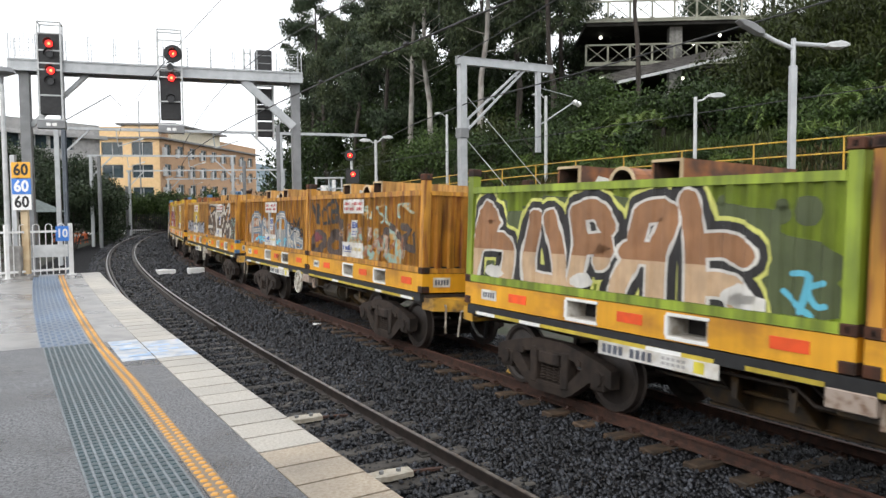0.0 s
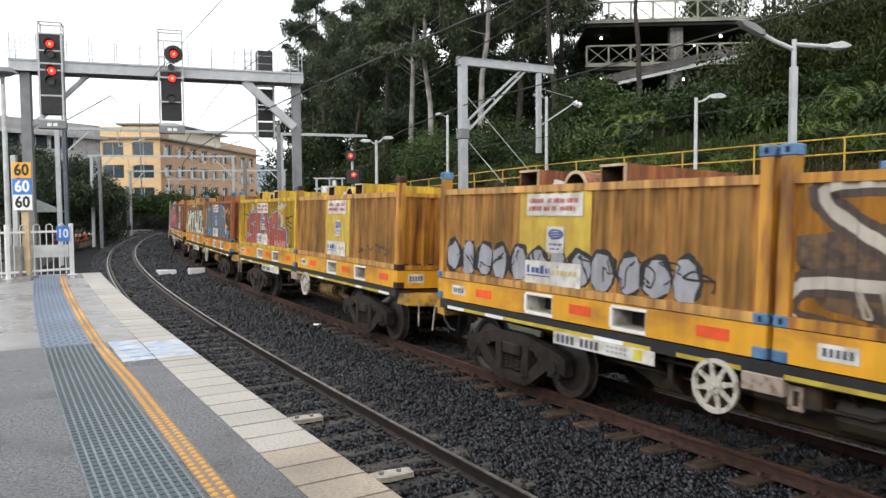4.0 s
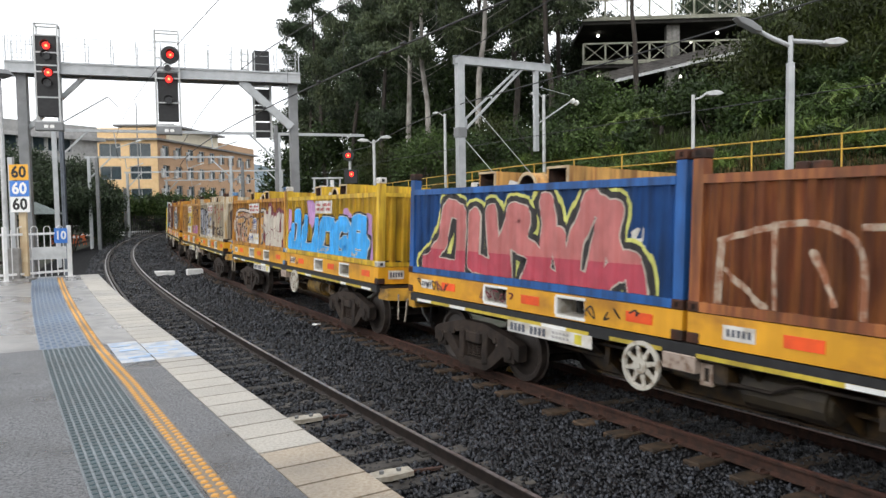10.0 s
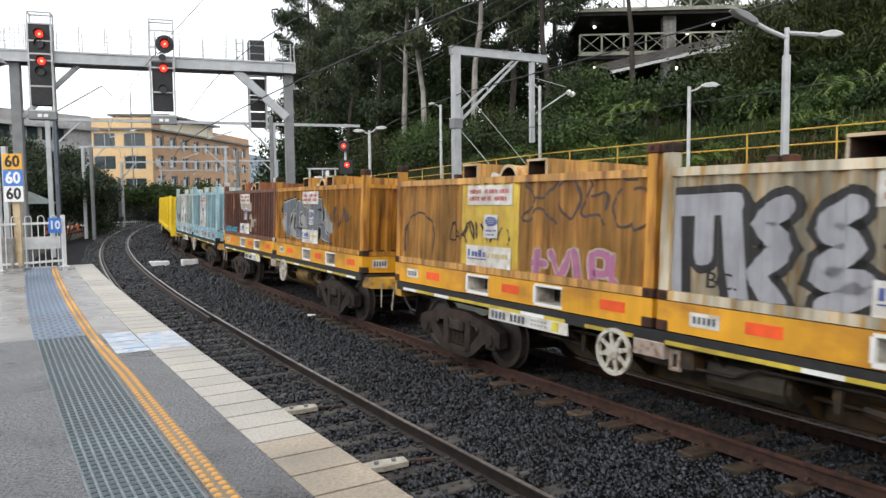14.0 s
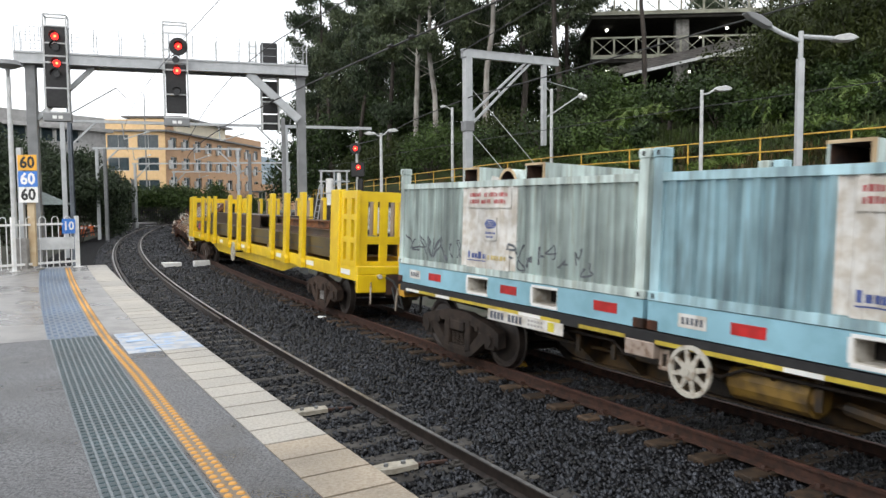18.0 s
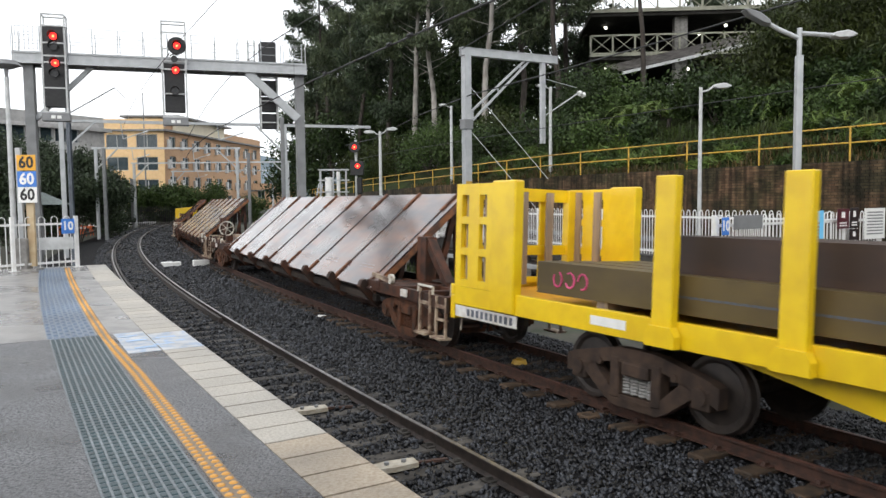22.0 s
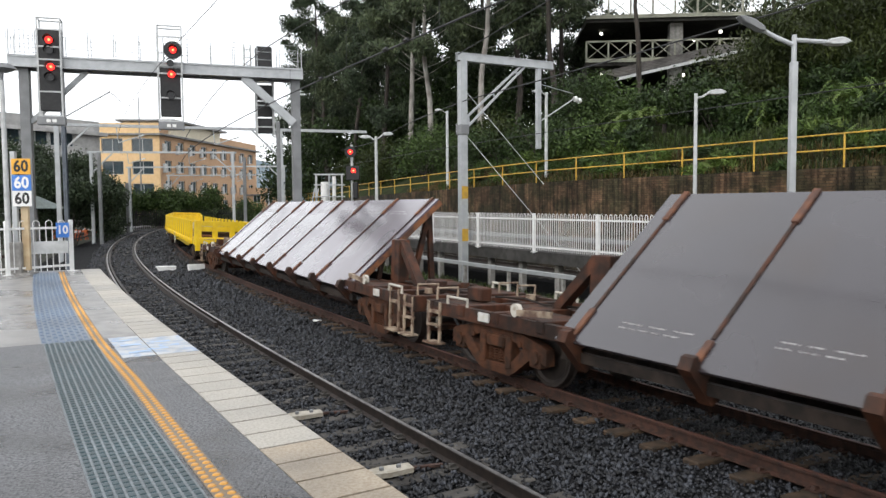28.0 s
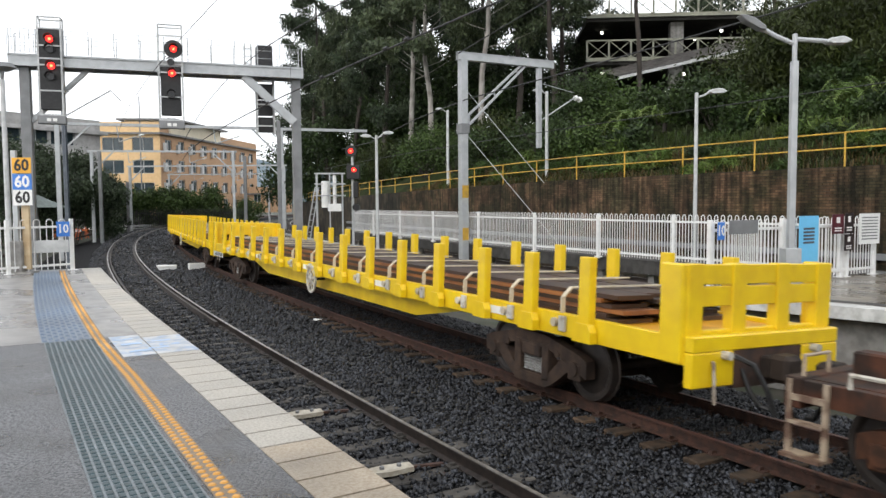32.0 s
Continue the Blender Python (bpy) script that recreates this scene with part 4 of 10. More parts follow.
        for u0, u1, v0, v1 in ((a - 0.02, b + 0.02, zt - 0.055, zt - 0.02), (a - 0.02, b + 0.02, zb + 0.015, zb + 0.055), (b - 0.005, b + 0.045, zb + 0.055, zt - 0.055)):
            box(bm, u0, u1, h - 0.013, h + 0.002, v0, v1)
        part("pocket_frame", bm, pocket_mat, fr, "white painted fork pocket rim")
    for a, b in ((0.45, 0.88), (2.6, 3.02), (4.87, 5.3)):
        bm = bmesh.new()
        box(bm, a, b, h - 0.012, h - 0.004, zb + 0.12, zb + 0.25)
        part("reflector", bm, stripes, fr)
    bm = bmesh.new()
    box(bm, 0.0, 0.006, 0.1 - 0.35, 0.1 + 0.15, zb + 0.13, zb + 0.26)
    part("reflector", bm, stripes, fr)
    bm = bmesh.new()
    box(bm, 0.0, 0.006, 0.62, 0.98, zb + 0.10, zb + 0.28)
    part("number_plate", bm, M_LABEL, fr)
    bm = bmesh.new()
    box(bm, 5.62, 6.02, h - 0.012, h - 0.004, zb + 0.10, zb + 0.26)
    part("number_plate", bm, M_LABEL, fr)
    for k in range(5):
        bm = bmesh.new()
        box(bm, -0.002, 0.0, 0.66 + k * 0.06, 0.70 + k * 0.06, zb + 0.14, zb + 0.24)
        part("plate_mark", bm, M_LABELBAR, fr)
        bm = bmesh.new()
        box(bm, 5.67 + k * 0.065, 5.71 + k * 0.065, h - 0.004, h - 0.002, zb + 0.14, zb + 0.22)
        part("plate_mark", bm, M_LABELBAR, fr)
    # lower corner castings of the base frame
    for x0 in (0.0, LEN - 0.165):
        for y0 in (-h, h - 0.165):
            bm = bmesh.new()
            box(bm, x0 - 0.002, x0 + 0.17, y0 - 0.002, y0 + 0.167, zb - 0.005, zb + 0.12, bevel=0.012)
            part("corner_casting", bm, casts if casts is M_BLUECAST else M_RUST, fr)
    # raised cross troughs and a roll between them that stand up over the side
    if lids is not None:
        for x in (2.41, 4.16):
            bm = bmesh.new()
            t, w, z1 = 0.025, 0.24, ZS + 0.24
            box(bm, x - w, x + w, -h + 0.12, h - 0.14, z1 - t, z1)
            box(bm, x - w, x - w + t, -h + 0.12, h - 0.14, ZS - 0.2, z1 - t)
            box(bm, x + w - t, x + w, -h + 0.12, h - 0.14, ZS - 0.2, z1 - t)
            tr = part("cross_trough", bm, lids, th, "hollow steel cross trough")
            # lining darkened so the open trough reads as shaded inside
            bm = bmesh.new()
            for xa, xb, za, zc in ((x - w + t, x + w - t, z1 - t - 0.006, z1 - t - 0.001), (x - w + t + 0.001, x - w + t + 0.006, ZS - 0.2, z1 - t - 0.007), (x + w - t - 0.006, x + w - t - 0.001, ZS - 0.2, z1 - t - 0.007)):
                box(bm, xa, xb, -h + 0.13, h - 0.145, za, zc)
            part("trough_lining", bm, M_RUSTIN, tr, "rusty inside of the trough, darkened for its shade")
            # black block for the shade further in under the trough
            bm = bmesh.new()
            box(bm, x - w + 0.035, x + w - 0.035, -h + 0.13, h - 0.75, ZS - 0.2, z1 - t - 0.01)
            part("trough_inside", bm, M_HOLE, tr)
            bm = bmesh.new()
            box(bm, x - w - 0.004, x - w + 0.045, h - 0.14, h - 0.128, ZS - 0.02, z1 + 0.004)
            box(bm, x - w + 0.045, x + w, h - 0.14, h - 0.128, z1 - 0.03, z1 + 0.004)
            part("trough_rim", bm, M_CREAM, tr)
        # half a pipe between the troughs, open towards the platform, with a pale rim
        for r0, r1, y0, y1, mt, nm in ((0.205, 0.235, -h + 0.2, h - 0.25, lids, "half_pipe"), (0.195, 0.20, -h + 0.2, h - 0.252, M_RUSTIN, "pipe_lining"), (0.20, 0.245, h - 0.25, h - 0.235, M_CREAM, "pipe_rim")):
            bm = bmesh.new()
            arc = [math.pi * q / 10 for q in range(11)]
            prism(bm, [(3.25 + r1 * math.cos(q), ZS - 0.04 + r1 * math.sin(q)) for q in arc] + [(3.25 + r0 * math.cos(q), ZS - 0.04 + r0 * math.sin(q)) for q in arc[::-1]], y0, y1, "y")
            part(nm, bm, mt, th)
        # black block for the shade inside the half pipe
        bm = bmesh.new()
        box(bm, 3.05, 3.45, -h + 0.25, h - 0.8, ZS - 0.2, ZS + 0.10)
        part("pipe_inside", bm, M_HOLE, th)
        bm = bmesh.new()
        prism(bm, [(3.50, ZS - 0.05), (3.82, ZS - 0.05), (3.74, ZS + 0.10), (3.56, ZS + 0.06)], h - 0.30, h - 0.28, "y")
        part("white_flap", bm, M_LABEL, th)
    # white labels with unreadable print
    if marks_on:
        side_marks(th, patch, marks_on != "top")
    return th


def on_side(th, outline_bm, material, gap, name, label=""):
    """Puts flat shapes, drawn with u to the right as the side is seen and v up, on the near side of a container."""
    bm = outline_bm
    for v in bm.verts:
        v.co.x = LEN - v.co.x * STRETCH           # as seen from the platform, right is the front
    for x in corrugated(0.16, LEN - 0.16)[1:-1]:
        if bm.verts and min(v.co.x for v in bm.verts) + 1e-4 < x < max(v.co.x for v in bm.verts) - 1e-4:
            bmesh.ops.bisect_plane(bm, geom=list(bm.verts) + list(bm.edges) + list(bm.faces), plane_co=(x, 0, 0), plane_no=(1, 0, 0))
    for v in bm.verts:
        v.co = Vector((v.co.x, WID / 2 - 0.012 + corr(v.co.x) + gap + v.co.z, v.co.y))
    return part(name, bm, material, th, label)


def flat_rect(bm, u0, u1, v0, v1):
    vs = [bm.verts.new((u, v, 0)) for u, v in ((u0, v0), (u1, v0), (u1, v1), (u0, v1))]
    bm.faces.new(vs)


def side_marks(th, patch, full=True):
    """White labels with unreadable print; full: the emblem and the lower label too."""
    if patch:
        bm = bmesh.new()
        flat_rect(bm, 2.15, 3.55, Z0 + 0.12, ZS - 0.1)
        on_side(th, bm, patch, 0.001, "painted_panel")
    gap = 0.020 if full else 0.001
    bm = bmesh.new()
    flat_rect(bm, 2.30, 3.45, 2.62, 2.93)
    on_side(th, bm, M_LABEL, gap, "label")
    bm = bmesh.new()
    for v, words in ((2.83, (4, 2, 3, 5, 4)), (2.72, (6, 2, 3, 2, 4))):
        u = 2.38
        for n in words:
            for k in range(n):
                flat_rect(bm, u, u + 0.034, v - 0.03, v + (0.038 if k % 3 else 0.028))
                u += 0.045
            u += 0.035
    on_side(th, bm, M_REDPRINT, gap + 0.003, "print_bar")["kind"] = "stuff"
    if not full:
        return
    bm = bmesh.new()
    flat_rect(bm, 2.30, 3.45, 1.64, 1.97)
    on_side(th, bm, M_LABEL, gap, "label")
    bm = bmesh.new()
    flat_rect(bm, 2.72, 3.10, 2.10, 2.47)
    on_side(th, bm, M_LABEL, gap, "label")
    bm = bmesh.new()
    for k in range(7):
        flat_rect(bm, 2.37 + k * 0.07, 2.37 + k * 0.07 + 0.052, 1.79, 1.87 + (0.035 if k in (0, 4) else 0))
    flat_rect(bm, 2.36, 2.84, 1.745, 1.762)
    on_side(th, bm, M_LOGO, gap + 0.003, "print_bar")["kind"] = "stuff"
    bm = bmesh.new()
    for k in range(8):
        flat_rect(bm, 2.90 + k * 0.062, 2.90 + k * 0.062 + 0.045, 1.79, 1.86)
    on_side(th, bm, M_GOLD, gap + 0.003, "print_bar")["kind"] = "stuff"
    bm = bmesh.new()
    vs = [bm.verts.new((2.91 + 0.155 * math.cos(q * math.tau / 14), 2.36 + 0.075 * math.sin(q * math.tau / 14), 0)) for q in range(14)]
    bm.faces.new(vs)
    for k in range(7):
        flat_rect(bm, 2.78 + k * 0.038, 2.806 + k * 0.038, 2.20, 2.235)
    for k in range(4):
        flat_rect(bm, 2.84 + k * 0.038, 2.866 + k * 0.038, 2.14, 2.17)
    on_side(th, bm, M_LOGO, gap + 0.003, "emblem")
    bm = bmesh.new()
    for k in range(3):
        y = 2.325 + k * 0.035
        vs = [bm.verts.new(p) for p in ((2.80, y - 0.022, 0), (2.93, y + 0.012, 0), (3.03, y - 0.004, 0), (2.93, y + 0.002, 0))]
        bm.faces.new(vs)
    on_side(th, bm, M_LABEL, gap + 0.005, "emblem_line")


def skeletal_wagon(base, deck_mat, lead, trail, early, group="container wagons"):
    """The low wagon that carries two containers."""
    th = thing("container_wagon", Matrix.Identity(4), "low skeletal goods wagon with a yellow edged sill", "railway wagon", group)
    ride(th, base, lead, trail)
    L = 12.92
    bm = bmesh.new()
    prism(bm, [(-0.35, 1.13), (-0.35, 0.80), (3.3, 0.74), (4.3, 0.36), (8.75, 0.36), (9.75, 0.74), (L + 0.35, 0.80), (L + 0.35, 1.13)], -0.30, 0.30, "y")
    part("centre_sill", bm, M_GRIMEY, th, "deep centre girder in grimy yellow paint")
    bm = bmesh.new()
    box(bm, 4.3, 8.75, -0.38, 0.38, 0.335, 0.36)
    part("sill_flange", bm, M_GRIMEY, th)
    for x in (0.1, 3.1, 6.46, 9.8, L - 0.1):
        bm = bmesh.new()
        box(bm, x - 0.15, x + 0.15, -1.13, 1.13, 0.95, 1.14)
        part("cross_bearer", bm, M_BOGIE, th)
    for x in (4.9, 5.7, 7.3, 8.2):
        bm = bmesh.new()
        prism(bm, [(0.30, 0.37), (0.40, 0.37), (1.10, 0.96), (1.10, 1.05), (0.30, 1.05)], x - 0.008, x + 0.008, "x")
        part("gusset", bm, M_GRIMEY, th)
    bm = bmesh.new()
    box(bm, 6.31, 6.79, 1.06, 1.236, 0.825, 1.022, bevel=0.012)
    part("container_pad", bm, M_PAD, th, "worn cream pad under the container corners")
    bm = bmesh.new()
    for za, zb, xa, xb in ((0.70, 0.745, 6.16, 6.32), (0.90, 0.95, 6.16, 6.32), (0.745, 0.90, 6.16, 6.20), (0.745, 0.90, 6.275, 6.32)):
        box(bm, xa, xb, 1.08, 1.12, za, zb)
    part("sheave_bracket", bm, M_PAD, th)
    for sg in (1, -1):
        bm = bmesh.new()
        ya, yb = sorted((sg * 1.14, sg * 1.22))
        box(bm, 0.0, L, ya, yb, 1.005, 1.155)
        part("side_sill", bm, M_BLACK, th)
    for a, b in ((0.28, 6.30), (6.80, 7.66), (8.06, 12.67)):
        bm = bmesh.new()
        box(bm, a, b, 1.22, 1.226, 1.012, 1.062)
        part("edge_stripe", bm, M_WARN, th)
    for xa, xb in ((0.31, 0.81), (1.72, 2.05), (4.17, 4.6), (8.5, 9.03), (11.04, 11.52), (12.15, 12.65)):
        bm = bmesh.new()
        box(bm, xa, xb, 1.226, 1.230, 1.012, 1.062)
        part("edge_mark", bm, M_SIGNW, th)
    for x, sg in ((0.0, -1), (L, 1)):
        bm = bmesh.new()
        xa, xb = sorted((x - sg * 0.02, x + sg * 0.62))
        prism(bm, [(x - sg * 0.05, -1.15), (x - sg * 0.05, 1.15), (x + sg * 0.30, 1.10), (x + sg * 0.62, 0.45), (x + sg * 0.62, -0.45), (x + sg * 0.30, -1.10)], 0.86, 1.08, "z")
        part("headstock", bm, deck_mat, th)
        coupler(th, x + sg * 0.5, sg, deck_mat)
    add_bogie(th, lead)
    add_bogie(th, trail)
    hx = 5.75 if base > 120 else 5.5 if early else 7.1
    handwheel(th, hx, 1.24, 0.79, 0.27)
    bm = bmesh.new()
    rod(bm, (hx, 0.7, 0.80), (hx, 1.24, 0.80), 0.03, 8)
    part("handwheel_shaft", bm, M_BOGIE, th)
    tx = hx - 1.3 if early else 4.9
    bm = bmesh.new()
    rod(bm, (tx, 0.75, 0.72), (tx + 1.05, 0.75, 0.72), 0.22, 14)
    bmesh.ops.bevel(bm, geom=[e for e in bm.edges if abs(e.verts[0].co.x - e.verts[1].co.x) < 1e-4], offset=0.05, segments=2, affect="EDGES")
    tk = part("air_tank", bm, M_TANKY if early else M_TANKD, th, "dirty yellow air tank" if early else "grimy dark air tank")
    for x in (tx + 0.25, tx + 0.8):
        bm = bmesh.new()
        box(bm, x - 0.03, x + 0.03, 0.74, 0.80, 0.90, 1.06)
        part("tank_bracket", bm, M_BOGIE, tk)
    bm = bmesh.new()
    box(bm, 6.0, 6.75, 0.85, 1.1, 0.72, 1.0, bevel=0.03)
    part("brake_cylinder", bm, M_GRIMEY, th)
    bm = bmesh.new()
    box(bm, 5.8, 6.5, 0.95, 1.2, 0.98, 1.12, bevel=0.02)
    part("bracket_plate", bm, M_GRIMEY, th)
    bm = bmesh.new()
    rod(bm, (2.6, 0.5, 0.62), (9.5, 0.5, 0.62), 0.03, 6)
    part("brake_rod", bm, M_GRIMEY, th)
    bm = bmesh.new()
    rod(bm, (3.1, 0.95, 0.62), (4.2, 0.75, 0.68), 0.07, 8)
    part("brake_lever", bm, M_GRIMEY, th)
    bm = bmesh.new()
    box(bm, 7.97, 9.82, 1.231, 1.243, 0.845, 1.015)
    nb = part("number_board", bm, M_LABEL, th, "grubby white board with unreadable marks")
    for k in range(9):
        if k in (4,):
            continue
        bm = bmesh.new()
        box(bm, 9.68 - k * 0.095, 9.745 - k * 0.095, 1.243, 1.246, 0.875, 0.985)
        part("board_mark", bm, M_LABELBAR, nb)
    for k in range(5):
        for zz in (0.945, 0.885):
            bm = bmesh.new()
            box(bm, 8.42 + k * 0.075, 8.47 + k * 0.075, 1.243, 1.245, zz, zz + 0.035)
            part("board_mark", bm, M_BARGREY, nb)
    bm = bmesh.new()
    box(bm, 8.16, 8.30, 1.243, 1.247, 0.87, 1.0)
    part("yellow_tag", bm, M_TAGY, nb, "small yellow tag")
    # rods, pipes and brackets hung under the frame
    for x in (3.6, 4.4, 7.3, 8.0):
        bm = bmesh.new()
        prism(bm, [(x - 0.06, 1.06), (x + 0.06, 1.06), (x + 0.035, 0.62), (x - 0.035, 0.62)], 0.9, 0.93, "y")
        part("hanger", bm, M_GRIMEY, th)
    for y, z, r in ((1.02, 0.90, 0.022), (0.86, 0.98, 0.03), (-0.9, 0.8, 0.03)):
        bm = bmesh.new()
        tube(bm, [(3.0, y, z), (5.2, y, z), (5.5, y, z - 0.14), (7.0, y, z - 0.14), (7.2, y, z), (10.0, y, z)], r, 6)
        part("brake_pipe", bm, M_BOGIE, th)
    # added hidden plates that block light from reaching under the wagon
    for xa, xb in ((3.2, 6.3), (6.6, 9.7)):
        bm = bmesh.new()
        box(bm, xa, xb, -1.1, 1.1, 1.02, 1.055)
        part("floor_plate", bm, M_BOGIE, th)
    return th


M_BARGREY = mat("faint_print", (0.36, 0.35, 0.34), None, 0.6, bump=0)
M_PAD = mat("worn_cream_pad", (0.50, 0.40, 0.33), (0.24, 0.15, 0.10), 0.6, scale=9, edge=(0.5, 0.66))
M_TAGY = mat("yellow_tag_paint", (0.70, 0.60, 0.06), None, 0.5, bump=0)
M_TANKY = mat("dirty_yellow_tank", (0.24, 0.145, 0.03), (0.07, 0.045, 0.02), 0.5, scale=4, edge=(0.4, 0.62))
M_TANKD = mat("grimy_tank", (0.05, 0.038, 0.022), (0.025, 0.02, 0.016), 0.6, scale=4)
M_GRIMEY = mat("grimy_yellow_paint", (0.11, 0.062, 0.018), (0.03, 0.022, 0.015), 0.6, scale=4, edge=(0.35, 0.6))


def rusty(name, paint, rust, amount=0.55, scale=2.2):
    return mat(name, paint, rust, 0.55, scale=scale, stretch=(5.0, 5.0, 0.5), fine=50, bump=0.12, edge=(amount - 0.07, amount + 0.10), blotch=0.28, coarse=1.6, streak=0.42)


ORANGE = rusty("ochre_paint", (0.55, 0.255, 0.028), (0.27, 0.088, 0.020), 0.56)
TAN = rusty("tan_paint", (0.60, 0.32, 0.085), (0.36, 0.15, 0.040), 0.56)
YELP = rusty("faded_yellow_paint", (0.66, 0.42, 0.024), (0.46, 0.23, 0.02), 0.60)
BROWN = rusty("rust_brown_paint", (0.23, 0.068, 0.024), (0.37, 0.13, 0.035), 0.50)
DKBROWN = rusty("dark_brown_paint", (0.15, 0.056, 0.036), (0.22, 0.08, 0.042), 0.5)
GREEN = rusty("lime_green_paint", (0.26, 0.34, 0.03), (0.20, 0.27, 0.035), 0.6, 1.5)
BLUEP = rusty("royal_blue_paint", (0.015, 0.10, 0.33), (0.015, 0.075, 0.24), 0.58)
PALE = rusty("dirty_cream_paint", (0.60, 0.53, 0.40), (0.50, 0.29, 0.08), 0.56)
LBLUE = rusty("pale_blue_paint", (0.40, 0.60, 0.66), (0.32, 0.45, 0.48), 0.6)
PGREEN = rusty("pale_grey_green_paint", (0.54, 0.64, 0.61), (0.42, 0.46, 0.40), 0.6)
PATCHY = mat("bright_yellow_panel", (0.66, 0.47, 0.06), (0.55, 0.36, 0.05), 0.5, scale=3, bump=0.05)

LEAD, TRAIL = 1.9, 10.97
FIRST, PITCH = 11.72, 14.46
SLACK = (0.12, 0.07, 0.03, -0.14, -0.11, -0.05, 0.02, -0.02, -0.14, -0.18)   # play in the couplings
BOXES = {}
# (side, end, lid, castings, label) for the front and the rear box of each wagon
CONSIST = [
    (1, (ORANGE, ORANGE, TAN, M_RUST, "ochre steel container with rust streaks"), (GREEN, GREEN, M_RUSTO, M_RUST, "lime green container with large brown lettering sprayed on it")),
    (2, (ORANGE, ORANGE, TAN, M_RUST, "ochre container with dark sprayed scrawls"), (ORANGE, ORANGE, TAN, M_RUST, "ochre container covered in grey sprayed scrawls")),
    (3, (ORANGE, ORANGE, TAN, M_BLUECAST, "ochre container with white outlined sprayed letters"), (TAN, ORANGE, BROWN, M_BLUECAST, "tan container with a band of grey sprayed letters")),
    (4, (TAN, ORANGE, YELP, M_RUST, "tan container with a bright yellow panel"), (YELP, YELP, YELP, M_BLUECAST, "yellow container with red sprayed letters")),
    (5, (BROWN, BROWN, BROWN, M_BLUECAST, "rust brown container with grey and blue sprayed shapes"), (TAN, ORANGE, TAN, M_RUST, "tan container with large cream sprayed letters")),
    (6, (BROWN, BROWN, TAN, M_RUST, "rust brown container with faint white scrawls"), (BLUEP, BLUEP, TAN, M_RUST, "royal blue container with large pink sprayed letters")),
    (7, (YELP, YELP, YELP, M_LABEL, "faded yellow container with bright blue sprayed letters"), (ORANGE, ORANGE, YELP, M_BLUECAST, "ochre container with white and brown sprayed letters")),
    (8, (PALE, PALE, PALE, M_RUST, "dirty cream container with dark sprayed letters"), (TAN, ORANGE, TAN, M_RUST, "tan container with a yellow panel and dark scrawls")),
    (9, (ORANGE, ORANGE, ORANGE, M_RUST, "ochre container with dark outlined sprayed letters"), (DKBROWN, DKBROWN, BROWN, M_LABEL, "dark brown container with pale blue scrawls")),
    (10, (LBLUE, LBLUE, PGREEN, LBLUE, "pale blue steel container with white labels"), (PGREEN, PGREEN, PGREEN, PGREEN, "pale grey green container with dark scrawls")),
]
for k, front, rear in CONSIST:
    base = FIRST + (k - 2) * PITCH - SLACK[k - 1]
    dm = M_YELD
    skeletal_wagon(base, dm, LEAD, TRAIL, k in (1, 4, 5, 7, 9, 10))
    for j, (side, end, lid, cast, label) in enumerate((front, rear)):
        blue = k == 10
        patch = PATCHY if (k, j) in ((4, 0), (8, 1), (3, 1)) else M_LABEL if k == 10 else None
        BOXES[(k, j)] = container(base, -0.05 + j * 6.57, (side, end), cast, M_LBLUE if blue else M_YEL, label, lid, M_SIGNW, LEAD, TRAIL, patch,
                                  M_STRIPER if blue else M_STRIPE, False if k == 1 or (k, j) == (6, 1) else "top" if (k, j) in ((5, 1), (7, 0)) else True)

# ---------------------------------------------------------------- yellow wagons with stakes
DZ, DZ_LOW = 1.30, 1.23        # height of the decks above the rails
M_STRAPC = mat("cream_lashing_strap", (0.62, 0.55, 0.42), (0.5, 0.42, 0.3), 0.6, scale=6, bump=0.05)
M_BATTEN = mat("grey_brown_timber", (0.36, 0.26, 0.17), (0.24, 0.19, 0.15), 0.75, scale=3, stretch=(3, 3, 0.4), bump=0.2)
M_OLIVE_STEEL = mat("olive_brown_steel", (0.115, 0.082, 0.03), (0.085, 0.06, 0.028), 0.5, metal=0.2, scale=2, stretch=(0.4, 1, 1), bump=0.05)
M_DARK_STEEL = mat("dark_brown_steel", (0.05, 0.032, 0.026), (0.075, 0.042, 0.03), 0.5, metal=0.2, scale=2, stretch=(0.4, 1, 1), bump=0.08)
M_BLUELINE = mat("blue_paint_line", (0.07, 0.09, 0.13), (0.08, 0.07, 0.05), 0.6, scale=20, bump=0)
M_PINK = mat("pink_marker_paint", (0.75, 0.09, 0.26), (0.6, 0.08, 0.2), 0.5, bump=0)


